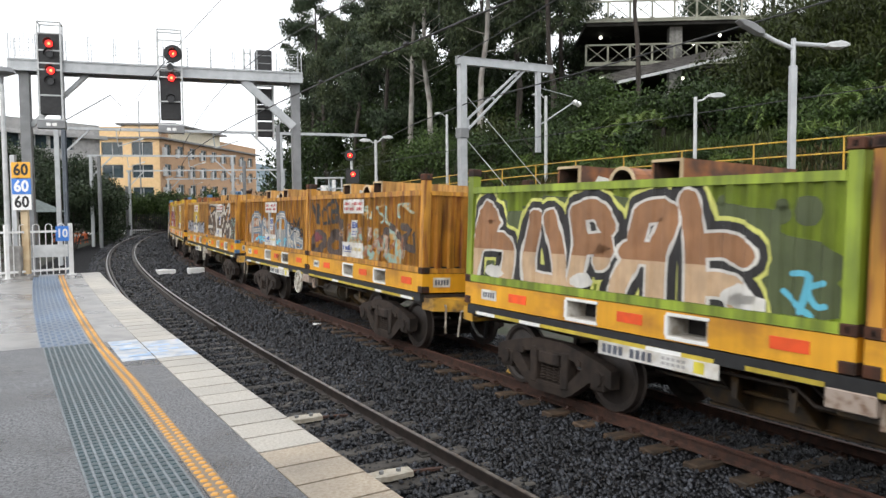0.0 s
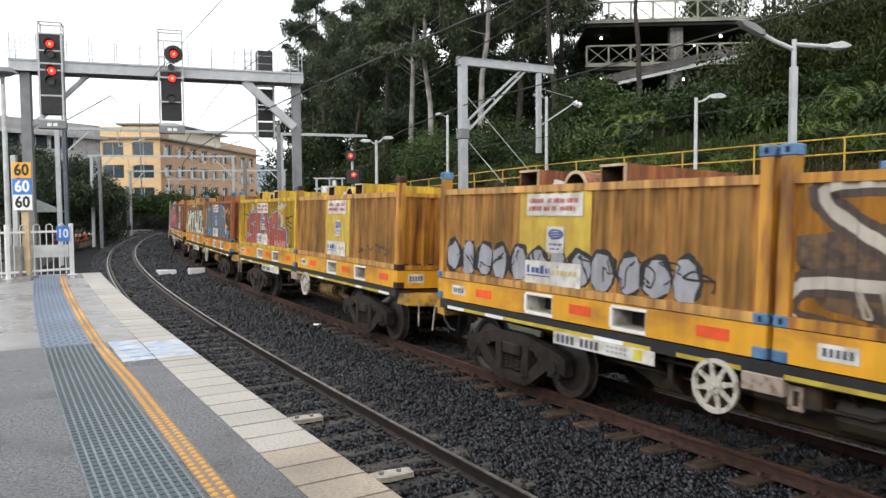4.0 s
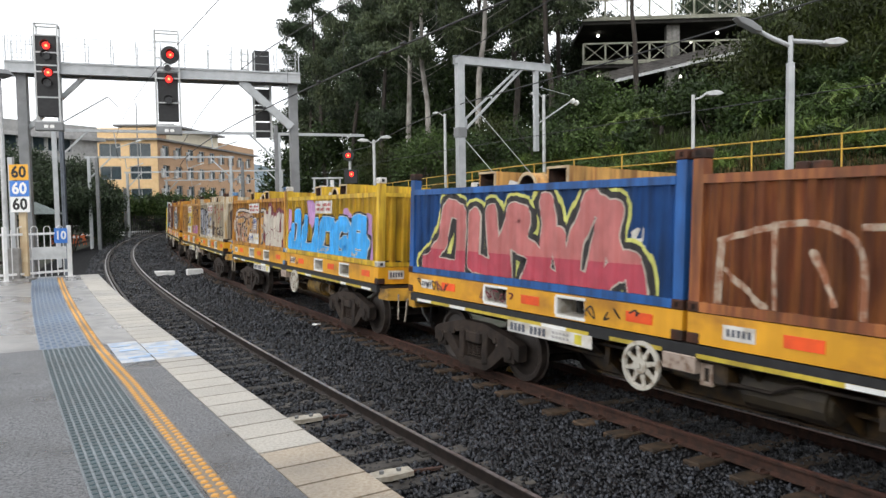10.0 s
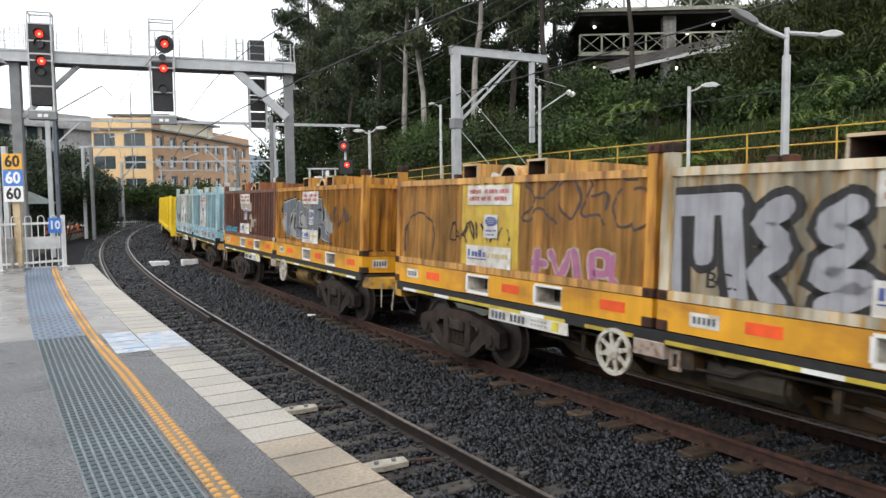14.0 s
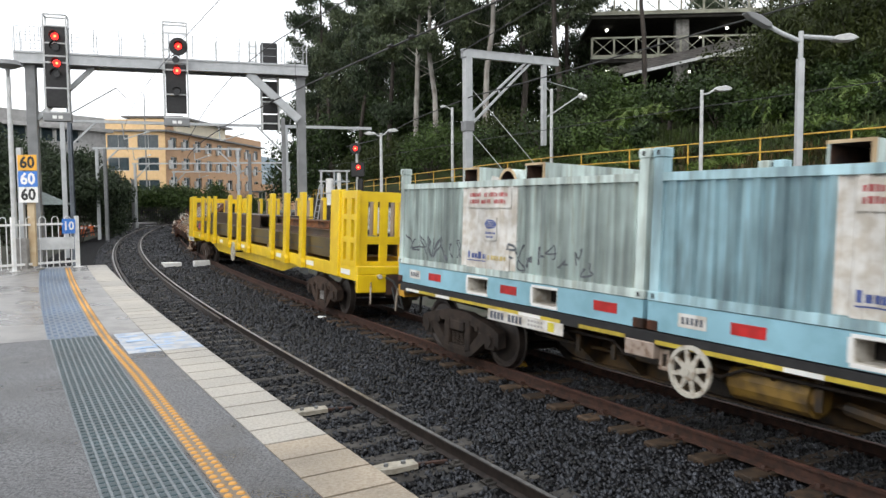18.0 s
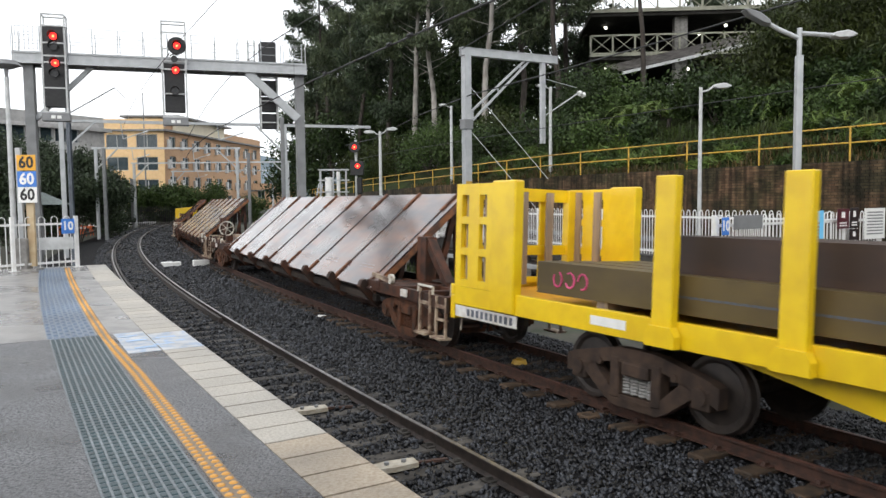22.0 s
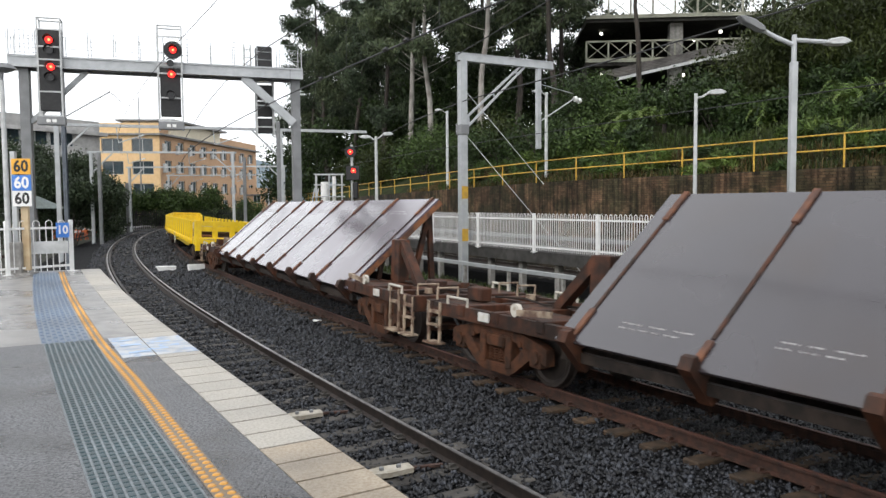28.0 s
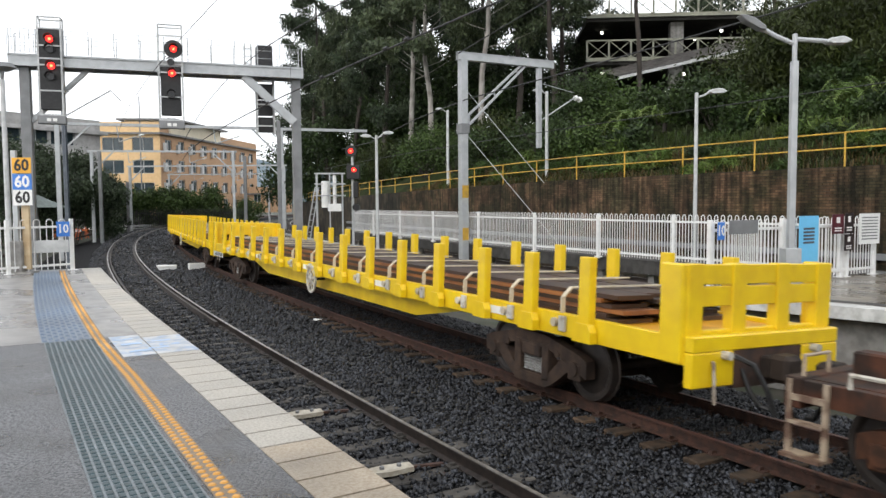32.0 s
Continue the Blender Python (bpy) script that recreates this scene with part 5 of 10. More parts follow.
def stake_wagon(base, L, z, stake_top, stakes, tall, label, bogie_at):
    lead, trail = bogie_at, L - bogie_at - (0.85 if tall else 0.0)
    th = thing("stake_wagon", Matrix.Identity(4), label, "railway wagon", "yellow stake wagons")
    ride(th, base, lead, trail)
    for sg in (1, -1):
        bm = bmesh.new()
        ya, yb = sorted((sg * 1.17, sg * 1.28))
        box(bm, 0.0, L, ya, yb, z - 0.31, z, bevel=0.008)
        part("side_sill", bm, M_YEL2, th)
        bm = bmesh.new()
        ya, yb = sorted((sg * 1.0, sg * 1.04))
        prism(bm, [(4.6, z - 0.25), (L - 4.6, z - 0.25), (L - 7.0, z - 0.66), (7.0, z - 0.66)], ya, yb, "y")
        part("belly_girder", bm, M_YEL2, th)
    bm = bmesh.new()
    box(bm, 0.1, L - 0.1, -1.17, 1.17, z - 0.2, z - 0.06)
    part("deck", bm, M_YEL, th)
    for x, sg in ((0.0, -1), (L, 1)):
        bm = bmesh.new()
        xa, xb = sorted((x, x + sg * 0.12))
        box(bm, xa, xb, -1.28, 1.28, z - 0.16, z + 0.02, bevel=0.015)
        hs = part("headstock", bm, M_YEL2, th)
        for ya, yb in ((0.60, 1.28), (-1.28, -0.60)):
            bm = bmesh.new()
            box(bm, xa, xb, ya, yb, z - 0.56, z - 0.162, bevel=0.015)
            part("corner_plate", bm, M_YEL2, hs)
        # pocket takes the shade-darkened rust too
        bm = bmesh.new()
        box(bm, xa + 0.02, xb - 0.02, -0.60, 0.60, z - 0.60, z - 0.163)
        part("draft_pocket", bm, M_RUSTIN, hs)
        for yy in (0.78, -0.78):
            bm = bmesh.new()
            rod(bm, (x, yy, z - 0.2), (x + sg * 0.22, yy, z - 0.2), 0.05, 10)
            part("lamp_bracket", bm, M_HWHEEL, hs)
        bm = bmesh.new()
        tube(bm, [(x + sg * 0.14, 0.62, z - 0.22), (x + sg * 0.3, 0.5, z - 0.3), (x + sg * 0.42, 0.42, z - 0.55), (x + sg * 0.5, 0.36, z - 0.85)], 0.03, 6)
        part("air_hose", bm, M_BLACK, th)
        coupler(th, x + sg * 0.1, sg, M_YEL2)
        if tall:
            tall_end(th, x, sg, z, stake_top)
        else:
            low_end(th, x, sg, z, stake_top)
    me = None
    wide = 0.15 if tall else 0.11
    for x in stakes:
        for sy in (1, -1):
            if me is None:
                bm = bmesh.new()
                box(bm, -wide, wide, -0.06, 0.06, z - 0.1, stake_top, bevel=0.012)
                prism(bm, [(-wide - 0.07, z - 0.30), (wide + 0.07, z - 0.30), (wide + 0.07, z - 0.16), (wide + 0.01, z - 0.06), (-wide - 0.01, z - 0.06), (-wide - 0.07, z - 0.16)], -0.03, 0.09, "y")
                o = part("stake", bm, M_YEL2, th)
                me = o.data
            else:
                o = new("stake", me)
                o.parent = th
            o.matrix_local = Matrix.Translation((x, sy * 1.33, 0)) @ Matrix.Rotation(0 if sy > 0 else math.pi, 4, "Z")
            if tall and sy < 0:
                bm = bmesh.new()
                box(bm, x - 0.10, x + 0.10, -1.265, -1.225, z, stake_top - 0.1)
                part("timber_batten", bm, M_BATTEN, th)
    for x in ((0.35, 3.1, 6.3, 11.3, 15.5, 20.9) if tall else (3.35, 7.85, 12.6, 17.4, 21.6)):
        bm = bmesh.new()
        box(bm, x, x + 0.62, 1.28, 1.286, z - 0.21, z - 0.09)
        part("white_marker", bm, M_SIGNW, th)
    hx = 12.78 if tall else 12.2
    handwheel(th, hx, 1.40, z - 0.40, 0.32)
    bm = bmesh.new()
    rod(bm, (hx, 0.8, z - 0.40), (hx, 1.40, z - 0.40), 0.03, 8)
    part("handwheel_shaft", bm, M_BOGIE, th)
    bm = bmesh.new()
    rod(bm, (hx + 0.6, 0.6, z - 0.6), (hx + 1.8, 0.6, z - 0.6), 0.2, 12)
    part("air_tank", bm, M_BLACK, th)
    add_bogie(th, lead, BOGIE_W)
    add_bogie(th, trail, BOGIE_W)
    bm = bmesh.new()
    box(bm, L - 1.7, L - 0.06, 1.285, 1.295, z - 0.50, z - 0.315)
    nb = part("number_board", bm, M_LABEL, th)
    for k in range(10):
        bm = bmesh.new()
        box(bm, L - 1.6 + k * 0.125, L - 1.6 + k * 0.125 + 0.075, 1.295, 1.298, z - 0.465, z - 0.35)
        part("board_mark", bm, M_LABELBAR, nb)
    return th


def tall_end(th, x, sg, z, top):
    """An open grid of posts across the end with timber battens inside, and a windowed side gate at both corners."""
    xe = x - sg * 0.06
    xa, xb = sorted((xe, xe - sg * 0.10))
    for y, yw in ((-1.19, 0.20), (-0.62, 0.20), (-0.05, 0.26), (0.52, 0.20), (1.0, 0.19)):
        deep = y in (-1.19, -0.05, 1.0)
        bm = bmesh.new()
        x0, x1 = sorted((xe, xe - sg * (0.16 if deep else 0.05)))
        box(bm, x0, x1, y, y + yw, z, top - 0.02, bevel=0.008)
        part("end_post", bm, M_YEL2, th)
        if sg > 0 and not deep or y == -0.05 and sg > 0:
            bm = bmesh.new()
            x0, x1 = sorted((xe - sg * 0.165, xe - sg * 0.205))
            box(bm, x0, x1, y + 0.02, y + 0.17, z, top - 0.08)
            part("timber_batten", bm, M_BATTEN, th)
    for zz, hh in ((z + 0.02, 0.10), (z + 0.50, 0.17), (top - 0.24, 0.22)):
        bm = bmesh.new()
        box(bm, xa + 0.006, xb - 0.006, -1.19, 1.19, zz, zz + hh)
        part("end_rail", bm, M_YEL2, th)
    for sy in (1, -1):
        ya, yb = sorted((sy * 1.2, sy * 1.285))
        # u runs inwards from the wagon's end
        cols = ((0.0, 0.16), (0.36, 0.66), (0.86, 1.06))
        gate = None
        for i, (u0, u1) in enumerate(cols):
            bm = bmesh.new()
            a, b = sorted((x - sg * u0, x - sg * u1))
            box(bm, a, b, ya, yb, z, top, bevel=0.006)
            if gate is None:
                gate = part("side_gate", bm, M_YEL2, th)
            else:
                part("gate_board", bm, M_YEL2, gate)
        for zz, hh in ((z + 0.002, 0.12), (z + 0.52, 0.12), (z + 1.03, 0.12), (top - 0.18, 0.178)):
            bm = bmesh.new()
            a, b = sorted((x - sg * 0.02, x - sg * 1.05))
            box(bm, a, b, ya + 0.004, yb - 0.004, zz, zz + hh)
            part("gate_rail", bm, M_YEL2, gate)
        bm = bmesh.new()
        a, b = sorted((x - sg * 1.06, x - sg * 1.64))
        yc, yd = sorted((sy * 1.16, sy * 1.34))
        box(bm, a, b, yc, yd, z - 0.30, top + 0.03, bevel=0.02)
        part("gate_post", bm, M_YEL2, gate)
        for u in (0.26, 0.76):
            bm = bmesh.new()
            y0, y1 = sorted((sy * 1.15, sy * 1.195))
            box(bm, x - sg * u - 0.08, x - sg * u + 0.08, y0, y1, z, top - 0.05)
            part("timber_batten", bm, M_BATTEN, gate)


def low_end(th, x, sg, z, top):
    """A low end wall of two broad boards between four posts."""
    xe = x - sg * 0.03
    xa, xb = sorted((xe, xe - sg * 0.09))
    for y in (-1.25, -0.5, 0.28, 1.0):
        bm = bmesh.new()
        box(bm, xa - 0.03, xb + 0.03, y, y + 0.24, z - 0.3, top + 0.02, bevel=0.012)
        part("end_post", bm, M_YEL2, th)
    for z0, z1 in ((z + 0.58, top + 0.01), (z + 0.33, z + 0.56), (z - 0.1, z + 0.06)):
        bm = bmesh.new()
        box(bm, xa, xb, -1.22, 1.22, z0, z1, bevel=0.01)
        part("end_board", bm, M_YEL2, th)
    for sy in (1, -1):
        bm = bmesh.new()
        ya, yb = sorted((sy * 1.2, sy * 1.32))
        a, b = sorted((x - sg * 0.02, x - sg * 0.36))
        box(bm, a, b, ya, yb, z - 0.31, top + 0.02, bevel=0.02)
        part("corner_post", bm, M_YEL2, th)


W11, W11L = 142.38, 24.75
TALL = stake_wagon(W11, W11L, DZ, DZ + 1.68, [3.98, 5.6, 7.24, 10.52, 12.15, 13.85, 17.08, 18.64, 20.26], True, "bright yellow bogie wagon with tall stakes and windowed end gates", 3.0)
W11B, W11T = 3.0, W11L - 3.85


def channel_beam(x0, x1, y, z, h, w, label, material, marks=True):
    bm = bmesh.new()
    t = 0.03
    prism(bm, [(w / 2, 0), (w / 2, h), (-w / 2, h), (-w / 2, h - t), (w / 2 - t, h - t), (w / 2 - t, t), (-w / 2, t), (-w / 2, 0)], 0, x1 - x0)
    o = link_mesh("steel_beam", bm, material)
    tagged(o, label, "steel beam", "steel beams on the stake wagon")
    ride(o, W11, W11B, W11T, Matrix.Translation((x0, y, z)))
    if marks:
        bm = bmesh.new()
        box(bm, 0.8, x1 - x0 - 2.2, w / 2, w / 2 + 0.002, h * 0.42, h * 0.48)
        part("blue_line", bm, M_BLUELINE, o)
        for xx in (x1 - x0 - 0.95,):
            for k in range(3):
                bm = bmesh.new()
                c = (xx + 0.25 * k, h * 0.5)
                pts = [(c[0] + 0.09 * math.cos(q * 0.7 + k), w / 2 + 0.004, c[1] + h * 0.24 * math.sin(q * 0.7 + k)) for q in range(8)]
                tube(bm, pts, 0.016, 4)
                part("paint_mark", bm, M_PINK, o)
    return o


rng = random.Random(7)
for layer, (h, cnt, mt, back, front, lab) in enumerate(((0.45, 5, M_OLIVE_STEEL, 22.85, 1.9, "long olive brown steel channel with pink paint marks"), (0.45, 4, M_DARK_STEEL, 20.9, 10.3, "long dark brown steel channel lying on others"))):
    for j in range(cnt):
        y = -0.94 + j * 0.475 + (0.2 if layer else 0)
        channel_beam(front + rng.uniform(0, 0.8), back - (cnt - 1 - j) * 0.12 - rng.uniform(0, 0.2), y, DZ + 0.08 + 0.452 * layer, h, 0.40, lab, mt, j == cnt - 1 and layer == 0)

for i, (xa, xb, y, z) in enumerate(((2.2, 8.6, 0.86, 0.45), (2.9, 9.4, 0.60, 0.46), (2.5, 10.2, 0.32, 0.455), (3.4, 8.2, 0.80, 0.66), (2.7, 9.0, 0.46, 0.67))):
    bm = bmesh.new()
    prism(bm, [(-0.10, 0), (0.10, 0), (0.10, 0.025), (0.012, 0.025), (0.012, 0.175), (0.10, 0.175), (0.10, 0.20), (-0.10, 0.20), (-0.10, 0.175), (-0.012, 0.175), (-0.012, 0.025), (-0.10, 0.025)], 0, xb - xa)
    o = link_mesh("steel_joist", bm, M_RUSTO if i % 2 else M_BEAM)
    tagged(o, "shorter rust orange steel joist lying loose on the channels", "steel beam", "loose joists on the stake wagon")
    ride(o, W11, W11B, W11T, Matrix.Translation((xa, y, DZ + 0.08 + z)))
for x in (4.8, 8.7, 12.9, 17.6, 21.5):
    bm = bmesh.new()
    box(bm, x - 0.1, x + 0.1, -1.1, 1.1, DZ - 0.06, DZ + 0.08)
    part("timber_bearer", bm, M_BATTEN, TALL)

W15, W15L = 235.4, 24.4
SHORT = (1.6, 2.83, 4.1, 5.6, 7.1, 8.65, 10.2, 11.85, 13.5, 15.1, 16.7, 18.2, 19.7, 21.0, 22.3)
M_BAREDGE = mat("orange_bar_edge", (0.42, 0.17, 0.05), (0.22, 0.09, 0.04), 0.6, scale=3, stretch=(0.3, 1, 1))
for b in (W15, W15 + 25.2):
    low = stake_wagon(b, W15L, DZ_LOW, DZ_LOW + 0.80, SHORT, False, "bright yellow bogie wagon with short stakes and flat load", 3.1)
    for j in range(3):
        st = thing("flat_bar_stack", Matrix.Identity(4), "stack of long dark rusty steel bars with orange edges", "steel bars", "steel bars on the yellow wagons")
        ride(st, b, 3.1, W15L - 3.1, Matrix.Translation((1.3, -1.0 + j * 0.68, DZ_LOW - 0.058)))
        for q in range(6):
            bm = bmesh.new()
            d = 0.012 * ((q * 7 + j * 3) % 5)
            box(bm, d * 8, 21.6 - d * 12, d, 0.62 + d, q * 0.062, q * 0.062 + 0.056)
            part("flat_bar", bm, M_BAREDGE if q in (2, 4) and j == 2 else M_DARK_STEEL if q % 2 else M_BEAM, st)
    for i, x in enumerate(0.5 * (u + v) for u, v in zip(SHORT, SHORT[1:])):
        bm = bmesh.new()
        for u, v in zip(((1.24, -0.25), (1.23, 0.22), (1.1, 0.345)), ((1.23, 0.22), (1.1, 0.345), (-1.1, 0.345))):
            bar(bm, (0, u[0], u[1]), (0.0, v[0], v[1]), 0.07, 0.02, (1, 0, 0) if abs(v[0] - u[0]) < 0.05 else (0, 0, 1))
        part("lashing_strap", bm, M_STRAPC, low, m=Matrix.Translation((x, 0, DZ_LOW)))
        bm = bmesh.new()
        box(bm, x - 0.16, x - 0.02, 1.28, 1.33, DZ_LOW - 0.24, DZ_LOW - 0.03, bevel=0.01)
        part("strap_winch", bm, M_HWHEEL, low)
        bm = bmesh.new()
        rod(bm, (x + 0.08, 1.27, DZ_LOW - 0.13), (x + 0.08, 1.34, DZ_LOW - 0.13), 0.06, 10)
        part("winch_drum", bm, M_STRAPC, low)


# ---------------------------------------------------------------- brown wagons with tilted steel plates
M_CREAMRUST = mat("faded_cream_rust", (0.37, 0.29, 0.21), (0.13, 0.075, 0.05), 0.6, scale=5, edge=(0.45, 0.62))
M_CREAMBOX = mat("stained_cream_paint", (0.34, 0.25, 0.17), (0.13, 0.07, 0.045), 0.65, scale=3, edge=(0.42, 0.62))
M_STRAP = mat("dark_wet_strap", (0.045, 0.042, 0.05), (0.06, 0.034, 0.022), 0.4, scale=4, edge=(0.45, 0.6))
M_SLEEVE = mat("rusty_sleeve", (0.165, 0.062, 0.027), (0.075, 0.034, 0.022), 0.7, scale=4, fine=50, bump=0.2, blotch=0.4, coarse=1.5)
PLATES = [mat("rust_streaked_plate", (0.044, 0.031, 0.033), (0.18, 0.062, 0.02), 0.2, metal=0.12, scale=1.3, stretch=(0.35, 1.2, 1), fine=25, bump=0.03, edge=(0.40, 0.68), blotch=0.35, coarse=0.6, rough2=0.40, coat=1.0, spec=0.5),
          mat("bluish_steel_plate", (0.045, 0.039, 0.045), (0.042, 0.030, 0.028), 0.17, metal=0.15, scale=0.8, stretch=(0.5, 0.5, 1), fine=25, bump=0.02, edge=(0.5, 0.7), blotch=0.2, coarse=0.6, rough2=0.3, coat=1.0, spec=0.4),
          mat("lilac_grey_plate", (0.102, 0.080, 0.102), (0.088, 0.066, 0.078), 0.20, metal=0.15, scale=0.8, stretch=(0.5, 0.5, 1), fine=25, bump=0.02, edge=(0.5, 0.7), blotch=0.2, coarse=0.6, rough2=0.34, coat=1.0, spec=0.4)]


def plate_wagon(base, front_wheel, rear_wheel, kind):
    """base: where the plate begins. The wagon reaches 3.45 m before and behind it."""
    PL = 15.05
    x0 = 3.45
    L = PL + 2 * x0
    lead, trail = 1.95, L - 1.85
    th = thing("plate_wagon", Matrix.Identity(4), "rust brown bogie wagon with a tilted loading frame", "railway wagon", "plate wagons")
    ride(th, base - x0, lead, trail)
    for end in (0, 1):
        mm = Matrix.Identity(4) if not end else Matrix.Translation((L, 0, 0)) @ Matrix.Rotation(math.pi, 4, "Z")
        near = 1 if not end else -1           # the wagon's near side in this end's own frame

        def piece(name, bm, mt, label="", sub=None):
            bmesh.ops.transform(bm, matrix=mm, verts=bm.verts)
            return part(name, bm, mt, sub or th, label)
        # open end deck: beams along and across, with plates between them
        for y in (-1.17, -0.32, 0.32, 1.17):
            bm = bmesh.new()
            box(bm, 0.14, x0 + 0.3, y - 0.06, y + 0.06, 0.80, 1.02, bevel=0.006)
            piece("deck_beam", bm, M_RUST)
        for xx in (0.07, 1.05, 2.0, 3.1):
            bm = bmesh.new()
            box(bm, xx - 0.09, xx + 0.09, -1.25, 1.25, 0.74 if xx < 0.1 else 0.86, 1.04, bevel=0.012)
            piece("cross_beam", bm, M_RUST)
        for xa, xb, ya, yb in ((0.16, 0.95, -1.1, -0.38), (1.15, 1.9, -0.26, 0.26), (2.1, 3.0, 0.38, 1.1), (2.1, 3.0, -1.1, -0.38)):
            bm = bmesh.new()
            box(bm, xa, xb, ya, yb, 1.0, 1.025)
            piece("deck_plate", bm, M_RUST)
        # bulkhead post and its raking brace
        bm = bmesh.new()
        box(bm, x0 - 0.72, x0 - 0.30, 0.05, 0.32, 1.02, 1.98, bevel=0.015)
        bh = piece("bulkhead", bm, M_RUST)
        bm = bmesh.new()
        prism(bm, [(x0 - 0.72, 1.95), (x0 - 0.72, 1.70), (x0 - 1.45, 1.03), (x0 - 1.62, 1.03), (x0 - 1.6, 1.10)], 0.08, 0.28, "y")
        piece("raking_brace", bm, M_RUST, "", bh)
        # ladder steps with treads at both corners, grab rails above them
        for y in (1.24, -1.24):
            for xa, xb, zt in ((0.04, 0.40, 1.02), (0.66, 1.06, 1.10)):
                if xa > 0.5 and (y * near < 0 or end):
                    continue
                bm = bmesh.new()
                for xx in (xa, xb):
                    bar(bm, (xx, y, zt), (xx, y, 0.30), 0.055, 0.035)
                box(bm, xa - 0.02, xb + 0.02, y - 0.12, y + 0.12, 0.28, 0.315)
                if xa < 0.5:
                    box(bm, xa, xb, y - 0.06, y + 0.04, 0.60, 0.63)
                box(bm, xa, xb, y - 0.03, y + 0.02, 0.82, 0.88)
                piece("step", bm, M_CREAMRUST, "cream painted step frame")
            bm = bmesh.new()
            tube(bm, [(0.6, y * 0.98, 1.02), (0.6, y * 0.98, 1.15), (1.2, y * 0.98, 1.15), (1.2, y * 0.98, 1.02)], 0.025, 6)
            piece("grab_rail", bm, M_HWHEEL, "white grab rail")
            bm = bmesh.new()
            tube(bm, [(0.10, y * 0.55, 1.02), (0.10, y * 0.55, 1.24), (0.10, y * 0.9, 1.24), (0.10, y * 0.9, 1.02)], 0.022, 6)
            piece("grab_rail", bm, M_CREAMRUST)
        # small gear on the deck
        bm = bmesh.new()
        rod(bm, (2.5, 1.16 * near, 1.13), (2.5, 1.24 * near, 1.13), 0.10, 14)
        piece("roller", bm, M_HWHEEL)
        bm = bmesh.new()
        bar(bm, (2.55, 1.22 * near, 1.10), (3.35, 1.24 * near, 1.16), 0.05, 0.09)
        piece("lever_arm", bm, M_CREAMRUST)
        bm = bmesh.new()
        rod(bm, (1.5, -0.7 * near, 1.02), (1.5, -0.7 * near, 1.12), 0.10, 12)
        piece("capstan", bm, M_RUST)
        bm = bmesh.new()
        rod(bm, (0.55, 0.65, 1.02), (0.55, 0.65, 1.12), 0.09, 10)
        piece("air_valve", bm, M_CREAMRUST)
        bm = bmesh.new()
        tube(bm, [(0.2, 0.1, 1.06), (0.9, 0.25, 1.09), (1.6, 0.1, 1.06), (2.4, 0.3, 1.09)], 0.022, 6)
        piece("brake_pipe", bm, M_BOGIE)
        bm = bmesh.new()
        box(bm, 1.6, 1.88, 1.262 * near - 0.012, 1.262 * near + 0.012, 0.86, 1.0)
        piece("side_plate", bm, M_LABEL, "white number plate")
        bm = bmesh.new()
        box(bm, 0.3, 0.75, 0.5 * near - 0.12, 0.5 * near + 0.12, 1.04, 1.28, bevel=0.02)
        piece("gear_box", bm, M_RUST)
        coupler(th, 0.0 if not end else L, -1 if not end else 1, M_RUST)
        if end and kind != 1:
            bm = bmesh.new()
            box(bm, x0 - 1.6, x0 - 0.55, 0.5 * near - 0.12, 0.5 * near + 0.12, 1.05, 1.40, bevel=0.015)
            cb = piece("cream_box", bm, M_CREAMBOX, "stained cream steel box with unreadable marks")
            for k in range(5):
                bm = bmesh.new()
                xx = x0 - 1.45 + k * 0.13
                box(bm, xx, xx + 0.08, 0.621 * near - 0.002, 0.621 * near + 0.002, 1.17, 1.29)
                piece("board_mark", bm, M_LABELBAR, "", cb)
    bm = bmesh.new()
    box(bm, x0 - 0.5, L - x0 + 0.5, -0.28, 0.28, 0.45, 0.86)
    part("spine", bm, M_BOGIE, th)
    for y, za, zb in ((1.07, 0.56, 0.70), (-1.07, 0.50, 0.92)):
        bm = bmesh.new()
        box(bm, x0, L - x0, y - 0.05, y + 0.05, za, zb)
        part("side_beam", bm, M_BOGIE, th)
    for has, wx, wy in ((front_wheel, 0.35, 0.35), (rear_wheel, L - 0.3, -0.75)):
        if has:
            handwheel(th, wx, wy, 1.55, 0.31, "x")
            bm = bmesh.new()
            rod(bm, (wx + 0.08, wy, 1.0), (wx + 0.08, wy, 1.55), 0.035, 6)
            box(bm, wx + 0.02, wx + 0.2, wy - 0.12, wy + 0.12, 1.0, 1.35, bevel=0.02)
            part("handwheel_stand", bm, M_RUST, th)
    # the plate rests on inclined bearers, held by feet at its lower edge
    ya, za, yb, zb = 1.26, 0.84, -1.02, 2.95
    slope = Vector((0, yb - ya, zb - za)).normalized()
    nrm = Vector((0, -slope.z, slope.y)) * -1
    if nrm.z < 0:
        nrm = -nrm
    n = 7
    for i in range(n + 1):
        x = x0 + 0.3 + 2.064 * i
        bm = bmesh.new()
        a, b = Vector((x, ya, za)) - nrm * 0.11, Vector((x, yb, zb)) - nrm * 0.11
        bar(bm, a, b, 0.16, 0.16, (1, 0, 0))
        bar(bm, (x, yb + 0.1, zb - 0.25), (x, -0.5, 0.8), 0.12, 0.12)
        bar(bm, (x, -1.05, 0.8), (x, -0.92, zb - 0.35), 0.12, 0.12)
        part("bearer", bm, M_RUST, th)
        bm = bmesh.new()
